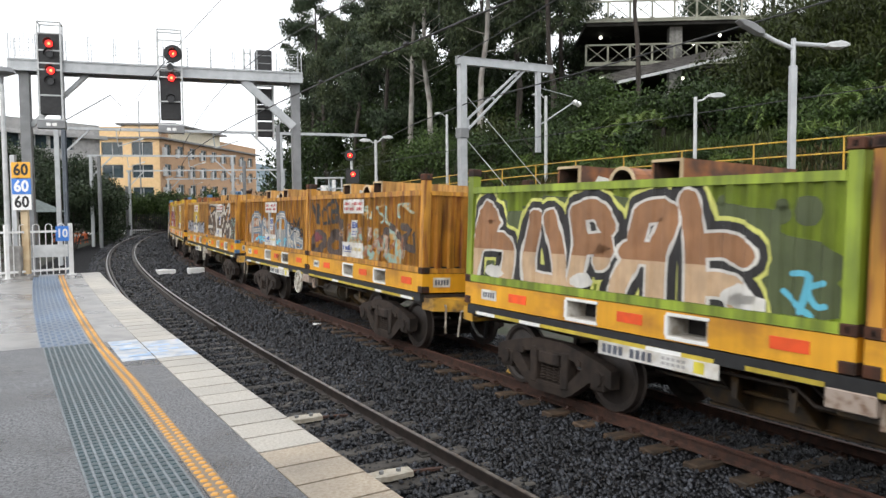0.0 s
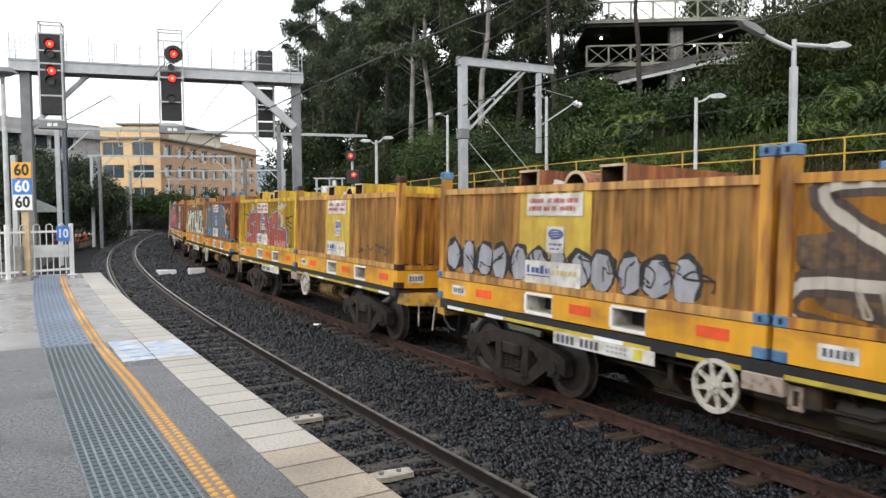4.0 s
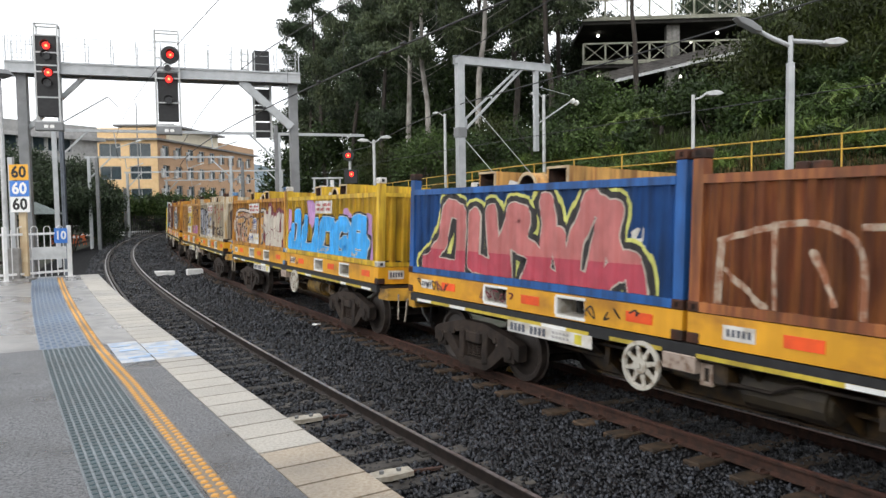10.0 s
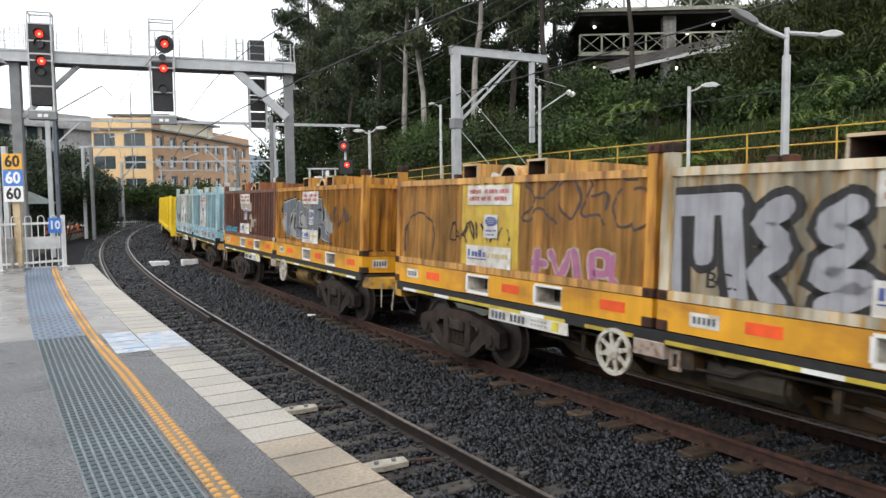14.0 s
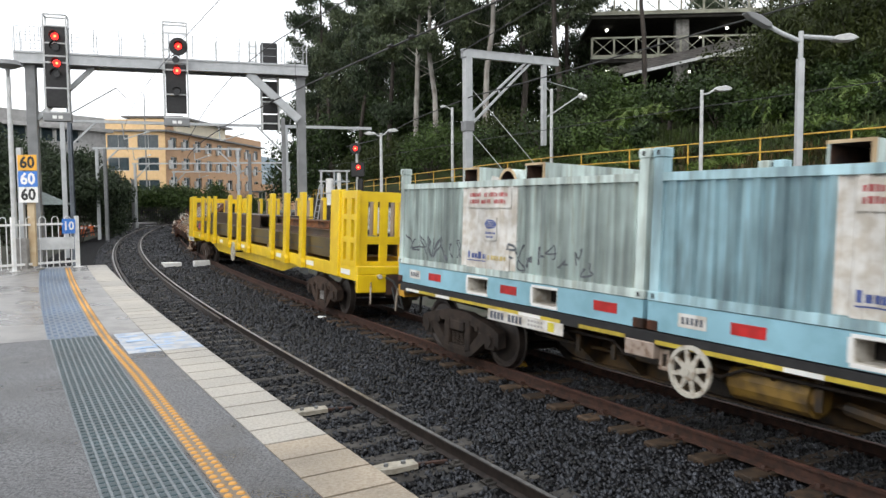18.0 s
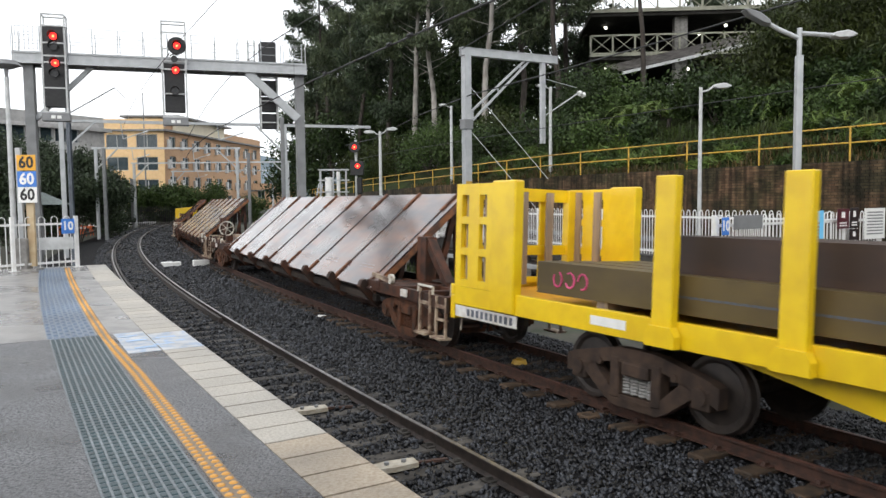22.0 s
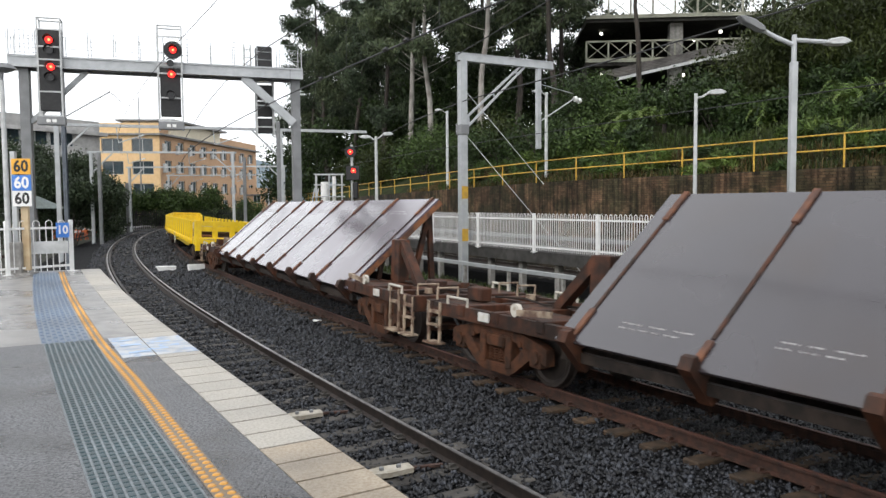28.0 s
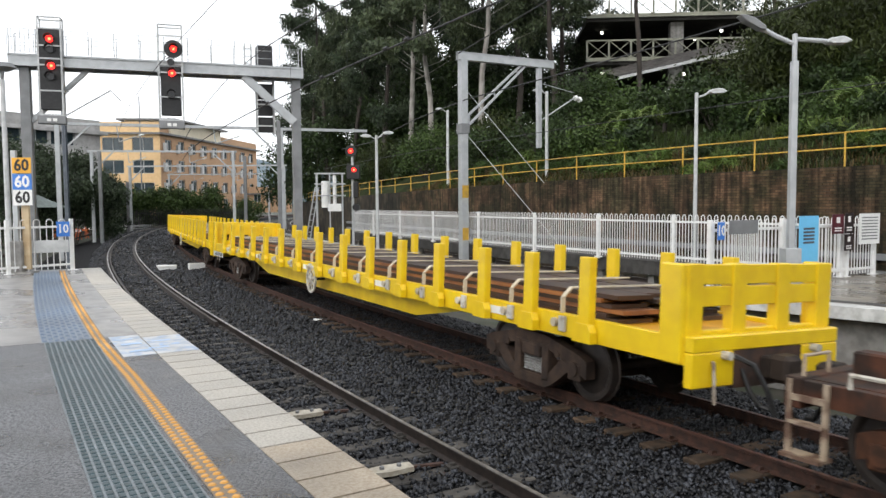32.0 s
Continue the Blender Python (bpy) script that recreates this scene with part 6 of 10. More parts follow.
        prism(bm, [(ya + 0.10, za + 0.16), (ya + 0.16, za + 0.02), (1.02, 0.42), (0.86, 0.50), (ya - 0.06, za - 0.02), (ya + 0.02, za + 0.18)], x - 0.09, x + 0.09)
        part("foot", bm, M_RUST, th)
    lo = Vector((0, ya, za))
    hi = Vector((0, yb, zb))
    bm = bmesh.new()
    w = (hi - lo).length
    m = Matrix(((-1, 0, 0, x0 + PL), (0, slope.y, nrm.y, lo.y), (0, slope.z, nrm.z, lo.z), (0, 0, 0, 1)))
    box(bm, 0.0, PL, 0.0, w, -0.03, 0.012, bevel=0.006)
    o = link_mesh("steel_plate", bm, PLATES[kind])
    tagged(o, ("wide steel plate streaked with orange rust lying tilted", "wide wet bluish steel plate lying tilted", "wide wet lilac grey steel plate lying tilted")[kind] + " on its wagon", "steel plate", "steel plates on the plate wagons")
    ride(o, base - x0, lead, trail, m)
    # straps over the plate
    for i in range(n + 1):
        x = PL - (0.3 + 2.064 * i)
        bm = bmesh.new()
        box(bm, x - 0.028, x + 0.028, w * 0.15, w * 0.85, 0.012, 0.032, bevel=0.004)
        st = part("strap", bm, M_STRAP if kind == 0 else M_RUST, o)
        for va, vb in ((w * 0.80, w + 0.02), (-0.01, w * (0.20 if i % 2 else 0.14))):
            bm = bmesh.new()
            box(bm, x - 0.05, x + 0.05, va, vb, 0.012, 0.05, bevel=0.006)
            part("sleeve", bm, M_SLEEVE, st)
    for xe in (0.0, PL - 0.07):
        bm = bmesh.new()
        box(bm, xe, xe + 0.07, 0.0, w, -0.16, -0.031)
        part("end_angle", bm, M_RUSTO, o)
    rr = random.Random(int(base))
    for q in range(7):
        x = PL - 1.75 - q * 2.064 + rr.uniform(-0.2, 0.2)
        v = w * (0.84 if kind == 2 else 0.17 + rr.uniform(-0.02, 0.03))
        if kind < 2 and q == 3:
            continue
        for r in range(2):
            u = x
            for k in range(3):
                e = u + rr.uniform(0.14, 0.4)
                bm = bmesh.new()
                box(bm, u, e, v - r * 0.085, v + 0.026 - r * 0.085, 0.0125, 0.0135)
                part("chalk_line", bm, M_CHALK, o)
                u = e + rr.uniform(0.03, 0.12)
    add_bogie(th, lead, BOGIE_R)
    add_bogie(th, trail, BOGIE_R)
    return th


M_CHALK = mat("worn_chalk", (0.30, 0.29, 0.29), (0.11, 0.10, 0.105), 0.6, scale=30, edge=(0.45, 0.55), bump=0)
for b, fw, rw, kd in ((170.91, False, True, 0), (193.4, True, False, 1), (215.81, False, False, 2)):
    plate_wagon(b, fw, rw, kd)

# ================================================================ BESIDE THE LINE
def V(*a):
    return Vector(a)


def along(a, b):
    """A frame with its origin at a and x level towards b."""
    d = b - a
    return Matrix.Translation(a) @ Matrix.Rotation(math.atan2(d.y, d.x), 4, "Z")


# ---------------------------------------------------------------- signal bridge
GA, GB = P(30.15, 7.68, 0), P(28.85, -1.85, 0)
SPAN = (GB - GA).length
GM = along(GA, GB)
bridge = thing("signal_bridge", GM, "grey steel signal bridge over two tracks with a railed walkway", "signal bridge")
for x in (0.0, SPAN):
    bm = bmesh.new()
    for y in (-0.2, 0.2):
        box(bm, x - 0.16, x + 0.16, y - 0.03, y + 0.03, -1.7, 6.7)
    for xx in (x - 0.15, x + 0.15):
        box(bm, xx - 0.012, xx + 0.012, -0.2, 0.2, -1.7, 6.7)
    z = -1.4
    while z < 6.5:
        box(bm, x - 0.17, x + 0.17, -0.24, -0.225, z, z + 0.05)
        z += 0.55
    part("column", bm, M_GALVDARK, bridge)
    sg = 1 if x == 0 else -1
    bm = bmesh.new()
    if sg > 0:
        bar(bm, (x + 0.15, 0, 4.75), (x + 2.05, 0, 6.68), 0.16, 0.16)
    else:
        for y in (-0.40, -0.22):
            bar(bm, (x - 0.12, y, 4.95), (x - 2.02, y, 6.68), 0.03, 0.30)
        bar(bm, (x - 0.12, -0.31, 4.95), (x - 2.02, -0.31, 6.68), 0.16, 0.02)
    part("knee_brace", bm, M_GALV, bridge)
bm = bmesh.new()
for y in (-0.45, 0.45):
    box(bm, -0.45, SPAN + 0.25, y - 0.06, y + 0.06, 6.66, 6.70)
    box(bm, -0.45, SPAN + 0.25, y - 0.06, y + 0.06, 7.02, 7.06)
    box(bm, -0.45, SPAN + 0.25, y - 0.015, y + 0.015, 6.70, 7.02)
for i in range(9):
    x = -0.3 + (SPAN + 0.5) * i / 8
    box(bm, x - 0.02, x + 0.02, -0.47, 0.47, 6.70, 7.02)
part("girder", bm, M_GALV, bridge)
bm = bmesh.new()
box(bm, -0.45, SPAN + 0.25, -0.42, 0.42, 7.07, 7.10)
part("walkway", bm, M_GALV, bridge)
for y in (-0.48, 0.48):
    me = None
    for i in range(13):
        x = -0.4 + (SPAN + 0.6) * i / 12
        bm = bmesh.new()
        rod(bm, (x, y, 7.05), (x, y, 7.95), 0.018, 6)
        part("rail_post", bm, M_GALV, bridge)
    for z in (7.95, 7.65, 7.35):
        bm = bmesh.new()
        rod(bm, (-0.4, y, z), (SPAN + 0.2, y, z), 0.009 if z < 8 else 0.012, 5)
        part("guard_wire", bm, M_GALV, bridge)
for i in range(9):
    bm = bmesh.new()
    rod(bm, (-0.45 + i * 0.14, -0.5, 7.1), (-0.45 + i * 0.14, -0.5, 7.95), 0.011, 5)
    part("cage_bar", bm, M_GALV, bridge)


def hooded_lens(parent, x, z, lit, big=False):
    if big:
        bm = bmesh.new()
        rod(bm, (x, -0.69, z), (x, -0.66, z), 0.33, 24)
        part("round_backboard", bm, M_BLACK, parent)
    bm = bmesh.new()
    n = 16
    ring = [(x + 0.16 * math.cos(q * math.tau / n), z + 0.16 * math.sin(q * math.tau / n)) for q in range(n)]
    keep = [q for q in range(-2, n - 1) if math.sin((q + 0.5) * math.tau / n) >= -0.55]
    pairs = [(bm.verts.new((ring[q % n][0], -0.69, ring[q % n][1])), bm.verts.new((ring[q % n][0], -0.98, ring[q % n][1]))) for q in keep + [keep[-1] + 1]]
    for (a, b), (c, d) in zip(pairs, pairs[1:]):
        bm.faces.new((a, c, d, b))
    bmesh.ops.solidify(bm, geom=bm.faces, thickness=0.012)
    part("hood", bm, M_BLACK, parent)
    bm = bmesh.new()
    rod(bm, (x, -0.72, z), (x, -0.70, z), 0.125, 20)
    part("lens", bm, M_RED if lit else M_GLASSDARK, parent, "glowing red lens" if lit else "dark unlit lens")
    if lit:
        bm = bmesh.new()
        rod(bm, (x, -0.735, z), (x, -0.72, z), 0.045, 12)
        part("lamp_core", bm, M_REDCORE, parent)


def signal(off_along, z0, front, big, w=0.42):
    """A rack hung on the bridge with two heads; front: it faces the platform."""
    th = thing("railway_signal", GM @ Matrix.Translation((off_along, 0 if front else 0.82, 0)), "black colour light signal rack with two lit red lamps" if front else "black colour light signal rack seen from behind", "railway signal", "signals on the bridge")
    up = 8.0 if front else 6.75
    for x in (-w, w):
        for y in (-0.62, -0.2):
            bm = bmesh.new()
            box(bm, x - 0.03, x + 0.03, y - 0.03, y + 0.03, z0, up)
            part("rack_upright", bm, M_GALVPALE, th)
    for z in (z0 + 0.3, z0 + 1.15, z0 + 2.05) + ((6.9, 7.35, 7.95) if front else ()):
        bm = bmesh.new()
        box(bm, -w - 0.03, w + 0.03, -0.66, -0.62, z, z + 0.05)
        box(bm, -w - 0.03, -w + 0.03, -0.62, -0.2, z, z + 0.04)
        box(bm, w - 0.03, w + 0.03, -0.62, -0.2, z, z + 0.04)
        part("rack_bar", bm, M_GALVPALE, th)
    if front:
        for x in (-w, w):
            bm = bmesh.new()
            tube(bm, [(x, -0.62, 7.95), (x, -0.62, 8.38), (x, -0.1, 8.38), (x, -0.1, 7.1)], 0.03, 6)
            part("cage_hoop", bm, M_GALVPALE, th)
        for y in (-0.62, -0.1):
            bm = bmesh.new()
            rod(bm, (-w, y, 8.38), (w, y, 8.38), 0.03, 6)
            part("cage_bar", bm, M_GALVPALE, th)
    else:
        for x in (-0.75, -0.5):
            bm = bmesh.new()
            rod(bm, (x, -0.3, 7.1), (x, -0.3, 8.1), 0.04, 6)
            part("ladder_rail", bm, M_GALVPALE, th)
        for z in (7.3, 7.6, 7.9):
            bm = bmesh.new()
            rod(bm, (-0.75, -0.3, z), (-0.5, -0.3, z), 0.02, 6)
            part("ladder_rung", bm, M_GALVPALE, th)
    if not front:
        bm = bmesh.new()
        box(bm, -0.31, 0.31, -0.66, -0.12, 7.12, 8.0, bevel=0.03)
        part("head_back", bm, M_BLACK, th)
        for z in (z0 + 0.08, z0 + 0.75, z0 + 1.4):
            bm = bmesh.new()
            box(bm, -0.28, 0.28, -0.55, -0.3, z, z + 0.60, bevel=0.02)
            part("head_back", bm, M_BLACK, th)
        return th
    bm = bmesh.new()
    if big:
        box(bm, -0.36, 0.36, -0.58, -0.3, z0 + 0.5, 6.85, bevel=0.02)
    else:
        box(bm, -0.34, 0.34, -0.64, -0.33, z0 + 0.5, 7.98, bevel=0.02)
    part("backboard", bm, M_BLACK, th)
    hooded_lens(th, 0.02 if not big else 0.12, 7.60 if not big else 7.49, True, big)
    hooded_lens(th, 0.05, 6.66 if not big else 6.59, True)
    hooded_lens(th, 0.02, 6.28 if not big else 5.8, False)
    hooded_lens(th, 0.02, 7.24 if not big else 7.0, False)
    bm = bmesh.new()
    box(bm, -0.46, 0.46, -0.68, -0.4, z0, z0 + 0.30, bevel=0.02)
    bx = part("number_box", bm, M_GALVDARK, th)
    for xa in (-0.16, 0.03):
        bm = bmesh.new()
        box(bm, xa, xa + 0.14, -0.69, -0.68, z0 + 0.09, z0 + 0.2)
        part("number_mark", bm, M_SIGNW, bx)
    return th


signal(0.91, 4.62, True, False, 0.37)
signal(4.93, 4.55, True, True)
signal(8.45, 4.50, False, False, 0.33)

# ---------------------------------------------------------------- portals and masts that carry the wires
def mast(name, a, z0, z1, w, label, material=M_GALVDARK, group="overhead line masts"):
    th = thing(name, Matrix.Translation((a[0], a[1], 0)), label, "mast", group)
    bm = bmesh.new()
    h = w / 2
    box(bm, -h, h, -h, -h * 0.75, z0, z1)
    box(bm, -h, h, h * 0.75, h, z0, z1)
    box(bm, -h * 0.12, h * 0.12, -h, h, z0, z1)
    part("shaft", bm, material, th)
    return th


def portal(a, b, z, w, label, extra=None):
    a, b = V(a[0], a[1], 0), V(b[0], b[1], 0)
    th = thing("overhead_portal", along(a, b), label, "portal", "overhead line portals")
    L = (b - a).length
    for x in (0.0, L):
        bm = bmesh.new()
        h = w * 0.4
        for y in (-h, h):
            box(bm, x - h, x + h, y - 0.012, y + 0.012, -1.7, z)
        box(bm, x - 0.012, x + 0.012, -h, h, -1.7, z)
        part("column", bm, M_GALV, th)
    bm = bmesh.new()
    box(bm, -0.3, L + (extra or 0.3), -0.09, 0.09, z - 0.02, z + 0.14)
    part("beam", bm, M_GALV, th)
    for x, sg in ((0, 1), (L, -1)):
        bm = bmesh.new()
        bar(bm, (x, 0, z - 1.7), (x + sg * 1.7, 0, z), 0.1, 0.1)
        part("knee_brace", bm, M_GALV, th)
    for x in (L * 0.25, L * 0.68):
        bm = bmesh.new()
        rod(bm, (x, 0, z), (x + 0.1, 0, z - 0.9), 0.03, 6)
        rod(bm, (x + 0.1, 0, z - 0.9), (x + 1.5, -0.3, z - 0.45), 0.03, 6)
        part("registration_arm", bm, M_GALV, th)
        bm = bmesh.new()
        for q in range(4):
            rod(bm, (x + 1.2 + q * 0.07, -0.27, z - 0.55 + q * 0.02), (x + 1.23 + q * 0.07, -0.275, z - 0.54 + q * 0.02), 0.06, 8)
        part("insulator", bm, M_SIGNW, th)
    return th


PL_ = "pale grey steel portal carrying the overhead wires"
portal((-21.6, 42.0), (-9.9, 46.0), 6.25, 0.30, PL_, extra=5.4)
portal((-29.1, 62.0), (-17.9, 64.0), 6.15, 0.28, PL_)
portal((-36.0, 86.0), (-18.2, 86.0), 6.1, 0.30, PL_)
portal((-40.3, 110.0), (-25.6, 110.0), 6.1, 0.30, PL_)
for a, z1, w in (((-26.6, 58.0), 5.9, 0.22), ((-18.5, 70.0), 6.2, 0.26), ((-33.8, 80.0), 4.2, 0.26), ((-9.6, 44.0), 6.6, 0.20)):
    mast("mast", a, -1.7, z1, w, "slim grey steel mast beside the line")
th = mast("mast", (-17.75, 35.2), -1.7, 7.6, 0.17, "dark blue grey steel mast with a raking arm", mat("blue_grey_paint", (0.12, 0.14, 0.17), None, 0.5, scale=5))
bm = bmesh.new()
rod(bm, (0.05, 0, 5.9), (2.15, 0.2, 7.1), 0.03, 6)
rod(bm, (2.15, 0.2, 7.1), (2.65, 0.2, 6.6), 0.018, 6)
part("raking_arm", bm, M_GALVDARK, th)

# the single sided portal by the far platform
QA, QB = P(25.55, -7.72, 0), P(25.65, -12.1, 0)
th = thing("overhead_portal", along(QA, QB), "grey steel cantilever portal with a hanging drop post", "portal")
L = (QB - QA).length
bm = bmesh.new()
for y in (-0.14, 0.14):
    box(bm, -0.14, 0.14, y - 0.02, y + 0.02, -1.7, 7.4)
box(bm, -0.03, 0.03, -0.14, 0.14, -1.7, 7.4)
for x in (-0.13, 0.13):
    box(bm, x - 0.01, x + 0.01, -0.14, 0.14, -1.7, 7.4)
part("column", bm, M_GALV, th)
bm = bmesh.new()
box(bm, -0.25, L + 0.05, -0.12, 0.12, 7.36, 7.38)
box(bm, -0.25, L + 0.05, -0.12, 0.12, 7.66, 7.68)
box(bm, -0.25, L + 0.05, -0.09, -0.07, 7.38, 7.66)
box(bm, -0.25, L + 0.05, 0.07, 0.09, 7.38, 7.66)
part("beam", bm, M_GALV, th)
for dz in (0.0, 0.42):
    bm = bmesh.new()
    bar(bm, (0.14, 0, 4.70 + dz), (3.0 - dz * 0.55, 0, 7.36), 0.09, 0.08)
    part("knee_brace", bm, M_GALV, th)
for f in (0.06, 0.5, 0.9):
    bm = bmesh.new()
    bar(bm, (0.14 + 2.86 * f, 0.05, 4.70 + 2.66 * f), (0.14 + 2.62 * f, 0.05, 5.12 + 2.24 * f), 0.03, 0.09)
    part("brace_tie", bm, M_GALV, th)
bm = bmesh.new()
box(bm, L - 0.76, L - 0.58, -0.09, 0.09, 4.0, 7.36)
part("drop_post", bm, M_GALV, th)
bm = bmesh.new()
rod(bm, (L - 0.5, 0, 5.2), (L + 1.1, -0.2, 6.2), 0.03, 6)
rod(bm, (L - 0.5, 0, 6.7), (L + 1.0, -0.2, 6.4), 0.015, 6)
part("registration_arm", bm, M_GALV, th)
for q in range(2):
    bm = bmesh.new()
    rod(bm, (L + 1.08 + q * 0.2, -0.2, 6.15 + q * -0.06), (L + 1.2 + q * 0.2, -0.2, 6.2 - q * 0.06), 0.11, 10)
    part("insulator", bm, M_SIGNW, th)
bm = bmesh.new()
box(bm, -0.2, 0.2, -0.2, 0.2, 4.45, 4.85, bevel=0.02)
part("junction_box", bm, M_GALVDARK, th)
bm = bmesh.new()
for z in (0.2, 1.9):
    bm = bmesh.new()
    box(bm, -0.145, 0.145, -0.166, -0.162, z, z + 0.5)
    part("warning_band", bm, M_HANDRAIL, th)
bm = bmesh.new()
rod(bm, (0.14, 0, 6.2), (2.75, -1.7, 2.45), 0.014, 6)
part("stay_wire", bm, M_GALV, th)
bm = bmesh.new()
rod(bm, (0.2, 0, 4.4), (3.3, -3.4, -1.0), 0.014, 6)
part("stay_wire", bm, M_GALV, th)

# ---------------------------------------------------------------- wires
wires = thing("overhead_wires", Matrix.Identity(4), "dark overhead contact and carrier wires along the tracks", "overhead wires")


def wire(name, pts, r=0.012):
    bm = bmesh.new()
    tube(bm, pts, r, 5)
    part(name, bm, M_WIRE, wires)


wire("contact_wire", [P(s, 0.05 * math.sin(s), 5.3) for s in range(-30, 72, 6)], 0.022)
wire("carrier_wire", [P(s, 0, 7.3 - 0.9 * math.sin((s + 26) * math.pi / 55) ** 2) for s in range(-26, 72, 4)], 0.018)
wire("contact_wire", [P(s, 4.245, 5.5) for s in range(-30, 64, 6)], 0.008)
wire("contact_wire", [P(s, -11.15, 4.6) for s in range(-30, 64, 6)], 0.014)
wire("feeder_wire", [P(s, -7.6, 5.75 + 0.004 * (s - 25) ** 2 * 0.3) for s in range(-20, 26, 5)] + [P(32, -8.5, 5.7), P(40, -9, 5.2), P(47, -9.3, 5.3)], 0.022)
wire("feeder_wire", [P(25.5, -7.5, 7.6), P(12, -6, 8.2), P(-10, -5, 9)], 0.02)
for s in (8, 13, 18, 23):
    wire("dropper", [P(s, 0, 5.3), P(s, 0, 7.3 - 0.9 * math.sin((s + 26) * math.pi / 55) ** 2)], 0.006)
for s in (14.5, 15.6, 20, 26):
    wire("clamp", [P(s - 0.1, 0, 5.32), P(s + 0.1, 0, 5.32)], 0.04)


# ---------------------------------------------------------------- lamps
def lamp_head(parent, m, L=0.62, material=M_GALVPALE):
    bm = bmesh.new()
    prism(bm, [(0, -0.03), (0.12, -0.05), (L * 0.75, -0.055), (L, 0.0), (L * 0.8, 0.06), (0.3, 0.09), (0.05, 0.05)], -0.12, 0.12, "y")
    bmesh.ops.bevel(bm, geom=list(bm.edges), offset=0.02, segments=1, affect="EDGES")
    part("lamp_head", bm, material, parent, m=m)


def street_lamp(base, z0, z1, r, label, heads, material=M_GALVPALE, group="platform lamps"):
    th = thing("platform_lamp", Matrix.Translation((base[0], base[1], 0)), label, "lamp post", group)
    bm = bmesh.new()
    rod(bm, (0, 0, z0), (0, 0, z1), r, 12, r * 0.85)
    box(bm, -r * 2, r * 2, -r * 2, r * 2, z0, z0 + 0.03)
    part("pole", bm, material, th)
    for az, reach, rise in heads:
        d = V(math.cos(radians(az)), math.sin(radians(az)), 0)
        bm = bmesh.new()
        tube(bm, [V(0, 0, z1 - 0.12), d * reach * 0.5 + V(0, 0, z1 - 0.1 + rise * 0.6), d * reach + V(0, 0, z1 + rise)], 0.028, 6)
        part("arm", bm, material, th)
        lamp_head(th, Matrix.Translation(d * (reach - 0.05) + V(0, 0, z1 + rise)) @ Matrix.Rotation(radians(az), 4, "Z"), 0.5, material)
    return th


# tall square lamp post at the far platform's corner with two arms
b = P(9.05, -5.83, 0)
th = thing("platform_lamp", Matrix.Translation(b), "square grey steel lamp post with two curved arms", "lamp post")
bm = bmesh.new()
box(bm, -0.064, 0.064, -0.064, 0.064, 0.0, 4.45, bevel=0.012)
rod(bm, (0, 0, 4.45), (0, 0, 4.98), 0.048, 10)
part("pole", bm, M_GALV, th)
bm = bmesh.new()
box(bm, -0.16, 0.16, -0.15, 0.15, 0.0, 0.75, bevel=0.01)
box(bm, -0.24, 0.24, -0.22, 0.22, 0.0, 0.05)
part("base_box", bm, M_GALV, th)
bm = bmesh.new()
tube(bm, [(0, 0, 4.78), (-0.35, 0.05, 4.95), (-0.62, 0.1, 5.12)], 0.045, 8)
tube(bm, [(0, 0, 4.88), (0.7, 0, 4.83)], 0.045, 8)
part("arm", bm, M_GALV, th)
lamp_head(th, Matrix.Translation((-0.55, 0.1, 5.08)) @ Matrix.Rotation(math.pi, 4, "Z") @ Matrix.Rotation(radians(-28), 4, "Y"), 0.62, M_GALVDARK)
lamp_head(th, Matrix.Translation((0.6, 0, 4.83)), 0.5)
b = P(13.75, -8.3, 0)
street_lamp((b.x, b.y), 0.0, 4.6, 0.055, "slim white lamp post with one lamp and a bracket", [(0, 0.35, 0.02)])
b = P(28.6, -5.2, 0)
street_lamp((b.x, b.y), -1.62, 4.55, 0.07, "slim white lamp post with two lamps", [(10, 0.3, 0.1), (175, 0.25, -0.02)])
street_lamp((0.35, 44.5), 1.5, 7.2, 0.09, "grey lamp post on the bank with one lamp", [(180, 0.3, 0.05)])
street_lamp((5.05, 36.0), 2.2, 7.0, 0.085, "grey lamp post on the bank with one lamp", [(185, 0.25, 0.05)])
# dark round lamp on a pale post at the near platform's end
th = thing("platform_lamp", Matrix.Translation((-11.45, 19.6, 0)), "pale lamp post with a dark mushroom shaped lamp", "lamp post")
bm = bmesh.new()
rod(bm, (0, 0, 0), (0.0, 0, 5.0), 0.075, 12, 0.055)
part("pole", bm, M_GALVPALE, th)
bm = bmesh.new()
rod(bm, (0, 0, 5.0), (0, 0, 5.22), 0.04, 10, 0.06)
rod(bm, (0, 0, 5.22), (0, 0, 5.30), 0.16, 20, 0.34)
rod(bm, (0, 0, 5.30), (0, 0, 5.42), 0.34, 20, 0.26)
part("lamp_head", bm, M_GALVDARK, th)

# ---------------------------------------------------------------- speed boards on their post
post = thing("speed_board_post", Matrix.Translation((-10.75, 18.75, 0)), "galvanised post with three speed boards on a concrete foot", "speed sign")
bm = bmesh.new()
box(bm, -0.14, 0.14, -0.12, 0.12, 0.0, 0.82, bevel=0.02)
box(bm, -0.26, 0.42, -0.2, 0.2, 0.0, 0.05)
part("foot", bm, M_PALECONC, post)
bm = bmesh.new()
box(bm, -0.06, 0.06, -0.05, 0.05, 0.8, 3.1)
part("pole", bm, M_GALV, post)
bm = bmesh.new()
box(bm, 0.12, 0.30, 0.02, 0.10, 0.1, 2.9)
part("timber_post", bm, M_CREAM, post)
